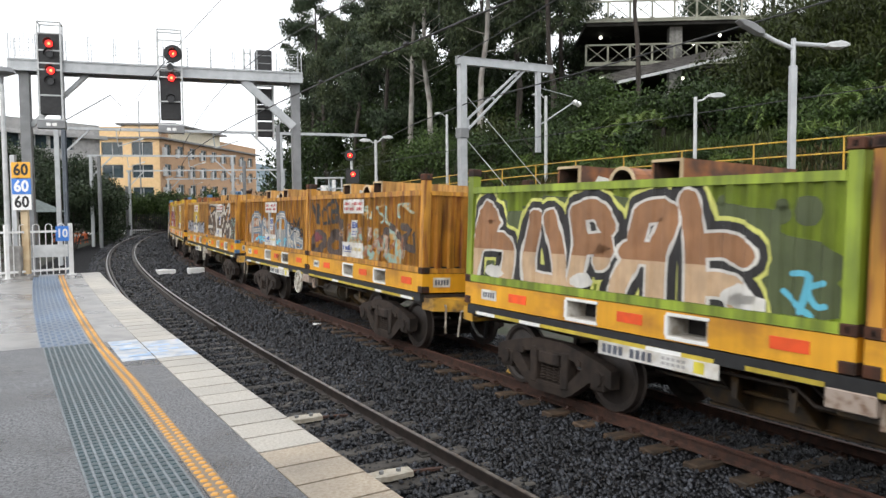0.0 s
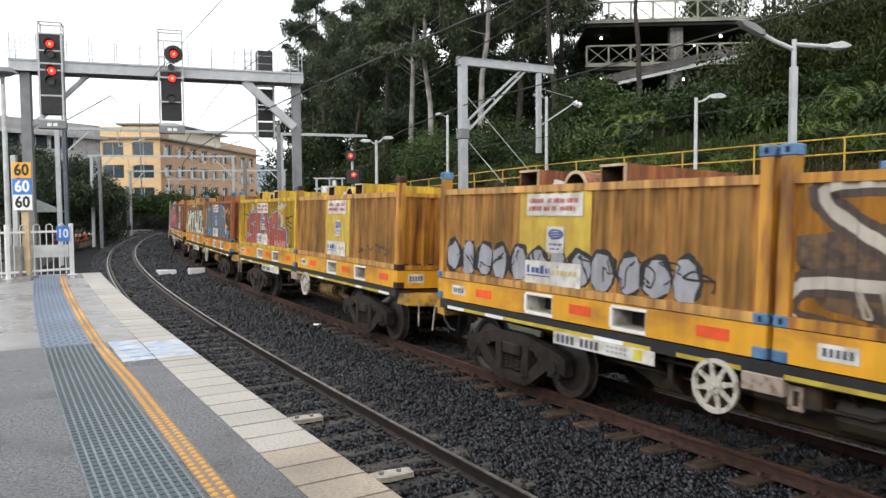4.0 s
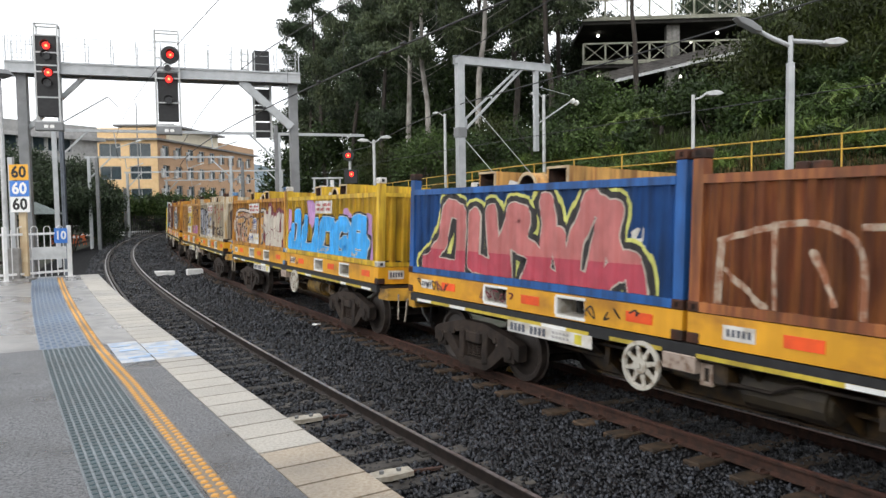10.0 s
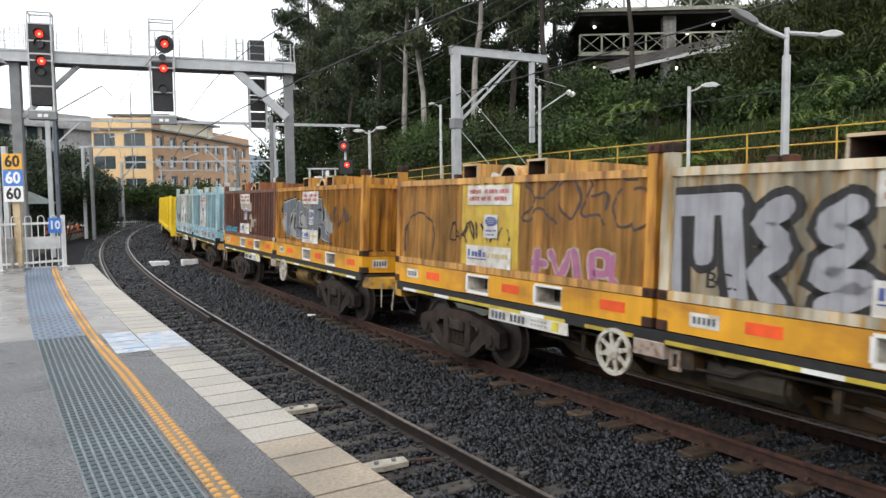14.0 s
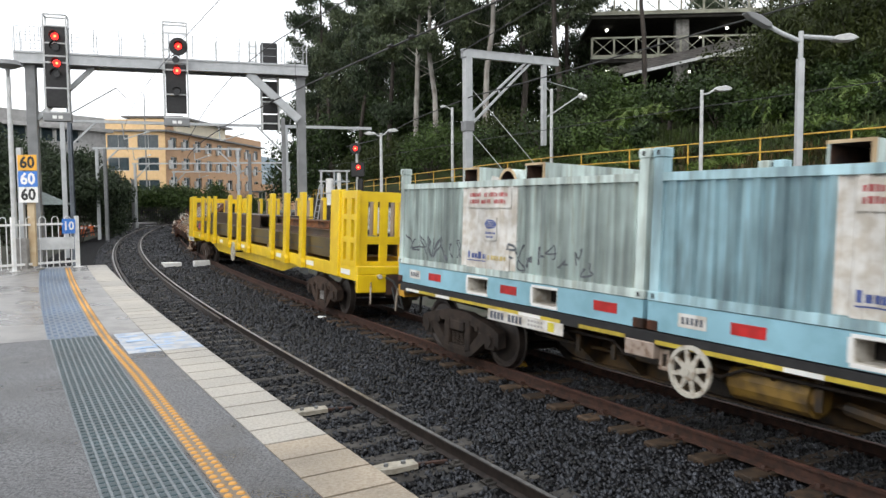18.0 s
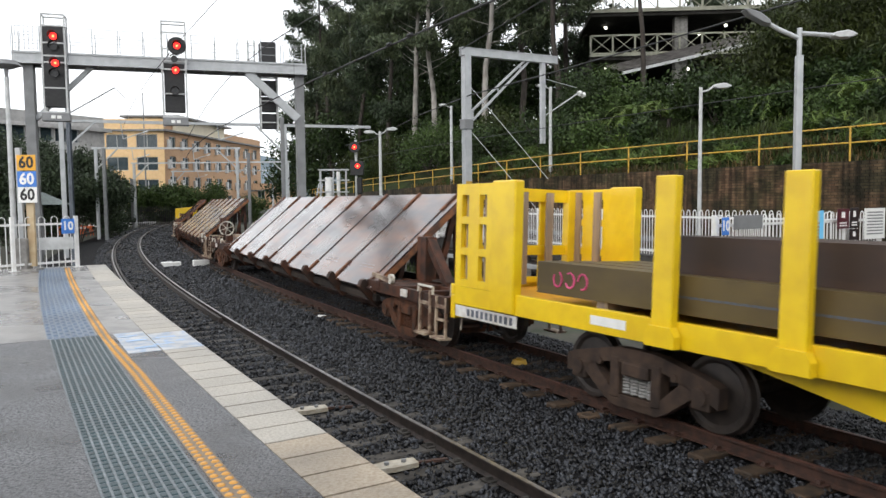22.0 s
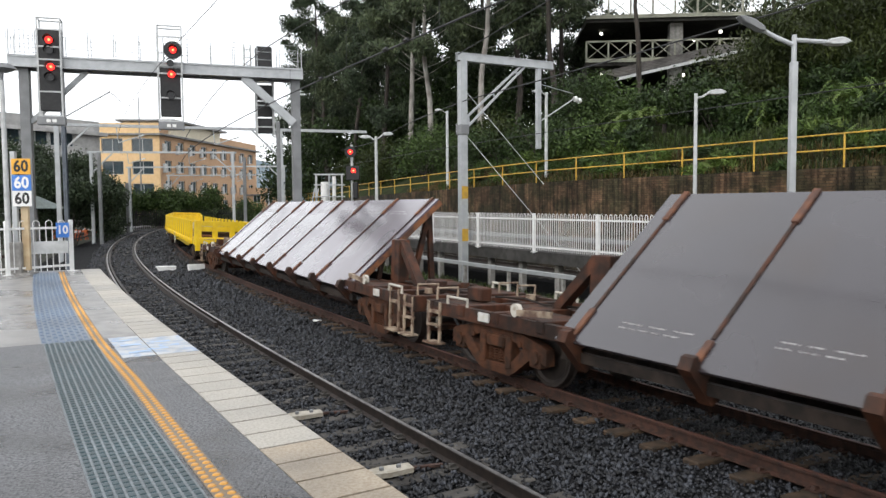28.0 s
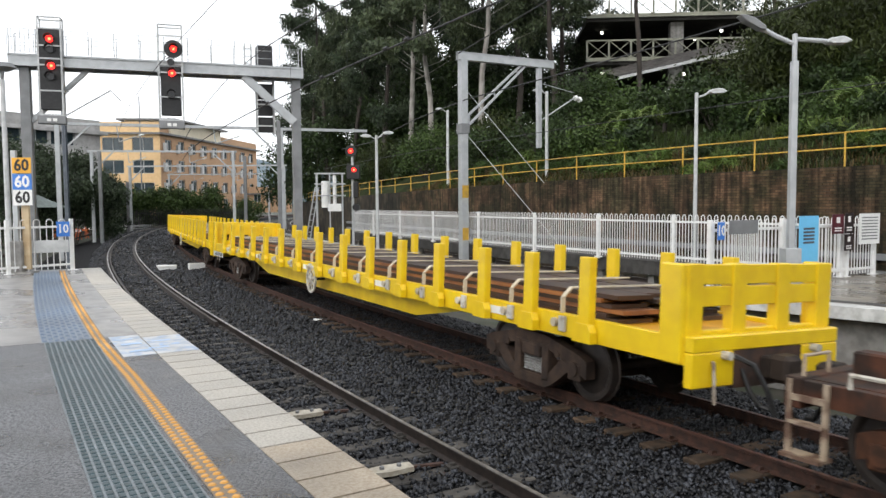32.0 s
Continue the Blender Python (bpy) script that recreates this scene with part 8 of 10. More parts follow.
M_GUM = leaf_mat("gum_leaf", (0.062, 0.084, 0.045), (0.085, 0.106, 0.052))
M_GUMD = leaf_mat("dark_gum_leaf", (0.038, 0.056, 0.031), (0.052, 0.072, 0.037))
M_SHRUB = leaf_mat("shrub_leaf", (0.046, 0.079, 0.020), (0.066, 0.102, 0.028))
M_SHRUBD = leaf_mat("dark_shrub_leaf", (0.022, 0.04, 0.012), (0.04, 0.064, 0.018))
M_OLIVE = leaf_mat("olive_leaf", (0.04, 0.052, 0.011), (0.025, 0.036, 0.009))
M_GRASS = leaf_mat("grass_blade", (0.038, 0.062, 0.013), (0.05, 0.062, 0.018))
M_FERN = leaf_mat("fern_leaf", (0.086, 0.138, 0.03), (0.116, 0.152, 0.037))
M_DRY = leaf_mat("dry_grass_blade", (0.11, 0.075, 0.03), (0.06, 0.05, 0.02))
M_BARK = mat("pale_gum_bark", (0.36, 0.34, 0.31), (0.21, 0.19, 0.17), 0.85, scale=3, stretch=(1, 1, 0.3), bump=0.3)
M_BARKD = mat("dark_bark", (0.06, 0.048, 0.04), (0.035, 0.03, 0.026), 0.9, scale=4, stretch=(1, 1, 0.3), bump=0.4)


def leaves(name, clumps, per, size, material, parent, seed, droop=0.5, slim=0.32):
    """Many small leaves gathered in clumps of (x, y, z, rx, rz)."""
    rng = np.random.default_rng(seed)
    C = np.array(clumps, float)
    vol = C[:, 3] ** 2
    cnt = np.maximum(8, (per * len(C) * vol / vol.sum())).astype(int)
    idx = np.repeat(np.arange(len(C)), cnt)
    n = len(idx)
    d = rng.normal(size=(n, 3))
    d /= np.linalg.norm(d, axis=1)[:, None]
    rad = rng.random(n) ** 0.45
    rad *= 1 + 0.18 * rng.normal(size=n)
    p = C[idx, :3] + d * rad[:, None] * np.stack([C[idx, 3], C[idx, 3], C[idx, 4]], 1)
    a = rng.normal(size=(n, 3))
    a[:, 2] -= droop * 2
    a /= np.linalg.norm(a, axis=1)[:, None]
    b = np.cross(a, rng.normal(size=(n, 3)))
    b /= np.linalg.norm(b, axis=1)[:, None] + 1e-9
    L = size * rng.uniform(0.6, 1.4, n)[:, None]
    w = L * slim
    v = np.stack([p - a * L * 0.5, p + b * w * 0.5, p + a * L * 0.5, p - b * w * 0.5], 1).reshape(-1, 3)
    me = bpy.data.meshes.new(name)
    me.vertices.add(n * 4); me.vertices.foreach_set("co", v.ravel())
    me.loops.add(n * 4); me.loops.foreach_set("vertex_index", np.arange(n * 4))
    me.polygons.add(n); me.polygons.foreach_set("loop_start", np.arange(0, n * 4, 4)); me.polygons.foreach_set("loop_total", np.full(n, 4))
    me.update(calc_edges=True)
    me.materials.append(material)
    ob = new(name, me)
    ob.parent = parent
    return ob


def limb(bm, pts, r0, r1, n=7):
    """A tapered bending limb through pts."""
    k = len(pts) - 1
    for i in range(k):
        ra, rb = r0 + (r1 - r0) * i / k, r0 + (r1 - r0) * (i + 1) / k
        rod(bm, pts[i], pts[i + 1], ra, n, rb)


def gum_tree(x, y, z, h, spread, seed, per=5200, dark=False, bark=None, low=0.35, group="gum trees on the bank", size=0.42):
    rng = random.Random(seed)
    th = thing("gum_tree", Matrix.Translation((x, y, z)), "tall gum tree with pale trunk and hanging grey green leaves" if not dark else "tall dark leaved tree on the bank", "tree", group)
    lean = V(rng.uniform(-0.08, 0.08), rng.uniform(-0.06, 0.06), 0)
    bm = bmesh.new()
    r = h * 0.009 + 0.04
    spine = [V(0, 0, -0.6)]
    for i in range(1, 8):
        f = i / 7
        spine.append(V(lean.x * h * f + rng.uniform(-0.2, 0.2), lean.y * h * f + rng.uniform(-0.2, 0.2), h * 0.86 * f))
    limb(bm, spine, r, r * 0.25, 9)
    clumps = []
    for i in range(22):
        f = low + (1 - low) * (i + rng.random()) / 22
        j = min(6, int(f * 7))
        s0 = spine[j].lerp(spine[j + 1], f * 7 - j) if j < 7 else spine[7]
        az = rng.uniform(0, math.tau)
        reach = spread * rng.uniform(0.45, 1.0) * (1.15 - 0.55 * f)
        e = s0 + V(math.cos(az) * reach, math.sin(az) * reach, reach * rng.uniform(0.25, 0.8))
        mid = s0.lerp(e, 0.5) + V(0, 0, -0.15)
        limb(bm, [s0, mid, e], r * 0.15 * (1.2 - f), 0.015, 5)
        for q in range(4):
            rr = rng.uniform(0.40, 0.95) * spread * 0.28
            clumps.append((e.x + rng.uniform(-1, 1) * rr, e.y + rng.uniform(-1, 1) * rr, e.z + rng.uniform(-0.8, 0.6) * rr, rr, rr * rng.uniform(0.6, 1.1)))
    part("trunk", bm, bark or M_BARK, th)
    leaves("crown", clumps, per / len(clumps), size, M_GUMD if dark else M_GUM, th, seed, 0.75, 0.3)
    return th


def bush(x, y, z, r, h, seed, material, per=1500, size=0.2, label="leafy green shrub", group="shrubs", droop=0.2, slim=0.42):
    rng = random.Random(seed)
    th = thing("shrub", Matrix.Translation((x, y, z)), label, "shrub", group)
    bm = bmesh.new()
    cl = []
    for i in range(8):
        a, q = rng.uniform(0, math.tau), rng.random() ** 0.6
        c = V(math.cos(a) * r * q * 0.75, math.sin(a) * r * q * 0.75, h * rng.uniform(0.2, 0.85))
        limb(bm, [V(0, 0, -0.5), c * 0.5 + V(0, 0, -0.1), c], 0.05, 0.015, 4)
        rr = r * rng.uniform(0.35, 0.6)
        cl.append((c.x, c.y, c.z, rr, min(rr, h * 0.45)))
    part("branchwork", bm, M_BARKD, th)
    leaves("foliage", cl, per / 8, size, material, th, seed, droop, slim)
    return th


def bank_z(p):
    """The bank's height under a place."""
    r = math.hypot(p[0] - MIDX, p[1] - MIDY)
    a = math.atan2(p[1] - MIDY, p[0] - MIDX)
    s, back = (START - a) * RADIUS, -13.55 - (r - RADIUS)
    return min(8.4 + 0.02 * back, max(2.5, bank_height(max(0, back), s))) + sweep_top(s) - 0.2


# row of tall gums on the bank
GUMS = [(-17.6, 97, 27, 5.0, 0), (-13.2, 87, 27, 5.0, 1), (-9.2, 78, 26, 5.0, 0), (-5.8, 70, 25, 4.8, 1), (-2.6, 63, 25, 4.6, 0), (-0.9, 58.5, 24, 4.4, 0), (2.9, 55.5, 24, 4.6, 0),
        (6.2, 61, 25, 4.8, 1), (8.4, 55, 22, 4.6, 0), (10.5, 66, 24, 4.6, 1)]
for i, (x, y, h, sp, dk) in enumerate(GUMS):
    gum_tree(x, y, bank_z((x, y)), h, sp, 20 + i, per=27000, dark=bool(dk), bark=M_BARK if i in (4, 5, 6) else M_BARKD, low=0.22 if dk else 0.34, size=0.34)
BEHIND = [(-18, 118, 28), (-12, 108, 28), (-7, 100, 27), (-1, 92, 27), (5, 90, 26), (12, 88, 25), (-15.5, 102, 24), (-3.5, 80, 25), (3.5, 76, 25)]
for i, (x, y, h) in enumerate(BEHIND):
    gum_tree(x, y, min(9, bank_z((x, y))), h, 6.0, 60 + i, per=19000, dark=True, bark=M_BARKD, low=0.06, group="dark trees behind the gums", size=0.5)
for i, (x, y, h) in enumerate(((34.5, 57, 17), (37, 50, 17), (27.5, 76, 20), (41, 62, 20))):
    gum_tree(x, y, 8.5, h, 5.0, 80 + i, per=12000, dark=True, bark=M_BARKD, low=0.2, group="trees above the bank")
for i, (x, y, h, sp) in enumerate(((13.2, 50.0, 17, 3.6), (20.5, 46.0, 14, 4.4), (25.5, 45.0, 13, 4.4))):
    gum_tree(x, y, bank_z((x, y)), h, sp, 90 + i, per=9000, dark=i != 0, bark=M_BARKD, low=0.52, group="trees before the car park", size=0.3)
# dense shrubs on the bank
rng = random.Random(9)
SHRUBS = [(14.2, 35.0, 2.6, 2.5, "o"), (16.6, 35.5, 2.9, 2.7, "o"), (19.4, 34.0, 3.0, 2.7, "o"), (22.6, 34.0, 3.2, 3.0, "d"), (16.2, 31.5, 1.5, 1.0, "d"), (18.6, 30.5, 1.6, 1.2, "d"),
          (14.6, 32.5, 1.5, 1.1, "d"), (12.9, 33.0, 1.2, 0.9, "g"), (17.4, 28.6, 1.2, 0.8, "g"), (15.4, 29.5, 1.2, 0.8, "d"),
          (7.6, 41.0, 1.9, 3.8, "d"), (8.9, 43.5, 1.7, 3.0, "g"), (9.9, 39.5, 1.5, 1.4, "g"), (12.0, 40.5, 1.2, 0.6, "d"), (13.6, 38.5, 1.2, 0.6, "d"), (11.6, 36.0, 1.2, 1.1, "g"),
          (15.6, 44.0, 1.3, 0.4, "d"), (10.6, 46.5, 1.8, 1.5, "d"), (17.2, 43.0, 1.3, 0.4, "d"), (20.5, 42, 2.2, 0.9, "d"), (23.5, 36.0, 2.6, 2.2, "d"), (21.0, 31.0, 1.8, 1.3, "o"), (24.0, 31.5, 2.2, 2.0, "d"), (20.5, 28.6, 1.4, 1.0, "g"), (25.5, 39.0, 2.4, 2.0, "o")]
for i, (x, y, r, h, c) in enumerate(SHRUBS):
    bush(x, y, bank_z((x, y)), r, h, 100 + i, {"o": M_OLIVE, "d": M_SHRUBD, "g": M_SHRUB}[c], per=7500 if r > 2.3 else 4200, size=0.17,
         label={"o": "broad olive green shrub with fine leaves", "d": "dense dark green shrub on the bank", "g": "bright green leafy shrub on the bank"}[c], group="shrubs on the bank")
for i in range(34):
    s, back = 20 + i * 1.75 + rng.uniform(-0.6, 0.6), rng.uniform(2.2, 6.5)
    p = P(s, -13.55 - back, 0)
    c = rng.choice("ddgo")
    r = rng.uniform(1.0, 1.9) * (1 + s * 0.008)
    bush(p.x, p.y, bank_z(p), r, r * rng.uniform(1.0, 1.6), 200 + i, {"o": M_OLIVE, "d": M_SHRUBD, "g": M_SHRUB}[c], per=2600, size=0.2,
         label={"o": "olive green shrub on the bank", "d": "dark green shrub on the bank", "g": "bright green shrub on the bank"}[c], group="shrubs on the bank")
for i in range(22):
    s, back = 6 + i * 1.7 + rng.uniform(-0.5, 0.5), rng.uniform(0.9, 3.2)
    p = P(s, -13.55 - back, 0)
    c = rng.choice("ggd")
    r = rng.uniform(0.45, 0.9)
    bush(p.x, p.y, bank_z(p), r, r * rng.uniform(0.8, 1.3), 300 + i, {"d": M_SHRUBD, "g": M_SHRUB}[c], per=1300, size=0.16,
         label={"d": "low dark green plant above the wall", "g": "low bright green fern like plant above the wall"}[c], group="low plants above the wall", slim=0.3)
for i, (x, y, r, h) in enumerate(((12.6, 30.6, 1.3, 0.9), (13.4, 29.4, 1.4, 1.0), (14.0, 28.0, 1.4, 1.0), (14.9, 27.4, 1.5, 1.1), (15.2, 28.9, 1.5, 1.2), (15.6, 26.2, 1.4, 1.0), (14.2, 26.2, 1.2, 0.8), (16.4, 27.6, 1.5, 1.2), (12.4, 32.2, 1.3, 1.0), (11.6, 33.8, 1.2, 0.9), (16.6, 24.6, 1.5, 1.1), (15.2, 24.6, 1.3, 0.9))):
    bush(x, y, bank_z((x, y)), r, h, 330 + i, M_SHRUBD if i % 3 else M_SHRUB, per=3400, size=0.17, label="low dark green shrub covering the bank", group="low shrubs on the bank")
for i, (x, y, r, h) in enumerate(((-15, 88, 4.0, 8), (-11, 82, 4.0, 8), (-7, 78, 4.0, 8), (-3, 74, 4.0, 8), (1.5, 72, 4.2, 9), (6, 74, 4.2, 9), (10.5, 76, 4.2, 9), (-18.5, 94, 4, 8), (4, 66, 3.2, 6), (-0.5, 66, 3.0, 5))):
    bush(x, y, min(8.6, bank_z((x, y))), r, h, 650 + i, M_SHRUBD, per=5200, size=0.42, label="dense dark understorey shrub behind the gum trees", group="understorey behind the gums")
# one great feathery shrub above the wall, and arching ferns along it
for i, (x, y, r, h) in enumerate(((14.4, 30.6, 1.9, 3.2), (16.4, 30.0, 2.5, 4.3), (18.7, 29.0, 2.6, 4.4), (17.4, 33.0, 2.8, 4.2), (20.6, 31.5, 2.8, 4.4), (17.0, 27.2, 1.6, 2.2))):
    bush(x, y, bank_z((x, y)), r, h, 350 + i, M_OLIVE, per=9000, size=0.3, label="tall feathery olive green shrub above the wall", group="feathery shrubs on the bank", droop=0.6, slim=0.16)
for i in range(40):
    s, back = 7 + i * 0.85 + rng.uniform(-0.4, 0.4), rng.uniform(0.35, 2.8)
    p = P(s, -13.55 - back, 0)
    r = rng.uniform(0.5, 0.95)
    bush(p.x, p.y, bank_z(p), r, r * rng.uniform(0.5, 0.9), 700 + i, M_FERN if i % 3 else M_SHRUB, per=700, size=0.42, label="arching yellow green fern above the wall", group="ferns above the wall", droop=-0.15, slim=0.11)
def palm(x, y, r, seed, n=13, up=0.9):
    """A low palm or tree fern: arching fronds with paired leaflets."""
    rng = random.Random(seed)
    th = thing("palm", Matrix.Translation((x, y, bank_z((x, y)))), "low bright green palm with arching feathered fronds", "palm", "palms on the bank")
    bm = bmesh.new()
    limb(bm, [V(0, 0, -0.4), V(0.03, 0, 0.3), V(0, 0, 0.5 * up)], 0.14, 0.09, 8)
    part("stem", bm, M_BARKD, th)
    for i in range(n):
        az = math.tau * i / n + rng.uniform(-0.2, 0.2)
        d, sd = V(math.cos(az), math.sin(az), 0), V(-math.sin(az), math.cos(az), 0)
        L, rise = r * rng.uniform(0.8, 1.15), up * rng.uniform(0.5, 1.2)
        verts, faces = [], []
        spine = [d * L * f + V(0, 0, 0.5 * up + rise * math.sin(f * 2.5) - 0.25 * f * f) for f in (k / 16 for k in range(17))]
        for k in range(1, 17):
            w = 0.34 * r * math.sin(min(1.0, k / 14 + 0.12) * math.pi * 0.93) + 0.05
            fw = (spine[k] - spine[k - 1]).normalized()
            for sg in (-1, 1):
                b = len(verts)
                tip = spine[k] + sd * sg * w + fw * w * 0.5 + V(0, 0, -0.25 * w)
                verts += [spine[k - 1], spine[k - 1].lerp(spine[k], 0.7), tip]
                faces.append((b, b + 1, b + 2))
        mesh_from("frond", verts, faces, M_FERN, th)


for i, (x, y, r) in enumerate(((9.3, 36.6, 1.6), (10.3, 34.6, 1.2), (7.6, 38.6, 1.4), (8.6, 35.6, 1.0), (12.0, 32.0, 1.0), (14.2, 26.0, 1.1), (15.2, 24.2, 1.1), (12.6, 29.2, 0.8))):
    palm(x, y, r, 900 + i)
# dark trees beyond the near platform's end
for i, (x, y, r, h) in enumerate(((-30.0, 43, 3.0, 9.6), (-26.6, 43.5, 2.2, 6.8), (-31.5, 50, 3.4, 10.2), (-36.5, 61, 3.4, 10.4), (-33.6, 60, 2.8, 8.4), (-30.8, 62, 2.4, 6.8), (-29.2, 64, 2.2, 5.8), (-34.5, 67, 3.2, 9.0), (-37.5, 70, 3.4, 10.0),
                                   (-42.5, 77, 3.8, 10.0), (-36.0, 78, 2.8, 7.4), (-46.0, 88, 4.0, 10.0), (-44.0, 93, 3.4, 7.6))):
    bush(x, y, -1.7, r, h, 400 + i, M_GUMD, per=11000, size=0.27, label="dark leafy tree beyond the platform's end", group="dark trees beyond the platform")
for i, (x, y, r, h) in enumerate(((-45.5, 100, 3.6, 6.8), (-42.0, 101, 3.2, 6.2), (-39.0, 103, 3.2, 5.6), (-36.4, 103, 3.0, 6.4), (-34.0, 105, 2.8, 5.8), (-32.5, 108, 2.6, 5.0), (-49, 97, 3.6, 7.4), (-31, 118, 2.8, 4.6), (-52, 92, 4, 8))):
    bush(x, y, -1.7, r, h, 450 + i, M_SHRUB, per=6500, size=0.34, label="rounded green tree before the office block", group="trees before the office block")

# far wooded ridge
verts, faces = [], []
rr = random.Random(12)
for i in range(61):
    x = -1500 + i * 50
    hgt = 70 + 18 * math.sin(i * 0.35) + 10 * math.sin(i * 0.9 + 1) + rr.uniform(-3, 3)
    verts += [(x, 1380, -5), (x, 1440, hgt * 0.8), (x, 1500, hgt)]
for i in range(60):
    a = i * 3
    faces += [(a, a + 3, a + 4, a + 1), (a + 1, a + 4, a + 5, a + 2)]
struct(mesh_from("backdrop_ridge", verts, faces, mat("hazy_blue_ridge", (0.16, 0.21, 0.25), (0.19, 0.24, 0.27), 0.95, scale=0.02, fine=0.2, coarse=0.006), smooth=True), "hazy blue wooded ridge far away", "hill")



def blades(name, label, n, s0, s1, o0, o1, length, material, seed, zf):
    """Grass: thin bent blades scattered over a stretch of the bank."""
    rng = np.random.default_rng(seed)
    verts, faces = [], []
    for i in range(n):
        s, o = rng.uniform(s0, s1), rng.uniform(o0, o1)
        p = P(s, o, 0)
        p.z = zf(s, o)
        az, L, w = rng.uniform(0, 6.28), length * rng.uniform(0.5, 1.3), 0.012 + 0.01 * rng.random()
        d, sd = V(math.cos(az), math.sin(az), 0), V(-math.sin(az), math.cos(az), 0)
        b = len(verts)
        q = rng.uniform(0.2, 0.8)
        verts += [p - sd * w, p + sd * w, p + d * L * q * 0.4 + V(0, 0, L * 0.7) + sd * w * 0.8, p + d * L * q * 0.4 + V(0, 0, L * 0.7) - sd * w * 0.8, p + d * L * q + V(0, 0, L * (1.0 - q * 0.5))]
        faces += [(b, b + 1, b + 2, b + 3), (b + 3, b + 2, b + 4)]
    return tagged(mesh_from(name, verts, faces, material), label, "grass", kind="stuff")


def on_bank(s, o):
    back = -13.55 - o
    return (bank_height(back, s) if back > 0.5 else 2.55) + sweep_top(s) - 0.05


blades("bank_grass", "long green grass on the bank", 9000, 5, 42, -17.5, -13.5, 0.55, M_GRASS, 1, on_bank)
blades("dry_grass", "dry brown grass along the wall's top", 5000, 8, 46, -14.6, -13.45, 0.5, M_DRY, 2, on_bank)
blades("track_grass", "grass tufts beneath the platform extension", 3500, 10, 40, -8.2, -5.6, 0.35, M_GRASS, 3, lambda s, o: -1.65)

# ================================================================ SPRAYED LETTERING ON THE CONTAINERS
def spray_paint(name, c, rough=0.55):
    return mat(name, c, tuple(v * 0.82 for v in c), rough, scale=5, stretch=(1, 1, 0.6), bump=0.03, blotch=0.18, coarse=2.0)


S_BLACK = spray_paint("black_spray", (0.02, 0.018, 0.018))
S_DARK = spray_paint("dark_brown_spray", (0.07, 0.045, 0.035))
S_WHITE = spray_paint("white_spray", (0.62, 0.60, 0.56))
S_CHALK = spray_paint("dirty_white_spray", (0.50, 0.45, 0.38))
S_DARKO = mat("dark_ochre_spray", (0.15, 0.085, 0.04), (0.05, 0.034, 0.026), 0.6, scale=9, edge=(0.38, 0.6))
S_GREY = spray_paint("grey_spray", (0.27, 0.27, 0.26))
S_LILAC = spray_paint("grey_lilac_spray", (0.33, 0.33, 0.36))
S_BROWN = spray_paint("brown_spray", (0.30, 0.145, 0.065))
S_TAN = spray_paint("tan_spray", (0.52, 0.36, 0.22))
S_LIME = spray_paint("pale_lime_spray", (0.62, 0.62, 0.16))
S_MOSS = spray_paint("moss_green_spray", (0.075, 0.095, 0.035))
S_PINK = spray_paint("pink_spray", (0.50, 0.16, 0.15))
S_ROSE = spray_paint("deep_rose_spray", (0.45, 0.06, 0.09))
S_CREAM = spray_paint("cream_spray", (0.60, 0.58, 0.42))
S_CYAN = spray_paint("cyan_spray", (0.12, 0.46, 0.60))
S_BLUE = spray_paint("bright_blue_spray", (0.04, 0.36, 0.78))
S_STEEL = spray_paint("slate_spray", (0.12, 0.135, 0.15))
S_RED = spray_paint("red_brown_spray", (0.30, 0.065, 0.04))
S_MAROON = spray_paint("maroon_spray", (0.17, 0.03, 0.04))
S_MAUVE = spray_paint("mauve_spray", (0.48, 0.26, 0.50))
S_FADE = spray_paint("faded_white_spray", (0.42, 0.36, 0.29))
S_MAG = spray_paint("faded_magenta_spray", (0.38, 0.14, 0.26))
S_ROSERED = spray_paint("faded_red_spray", (0.42, 0.14, 0.12))


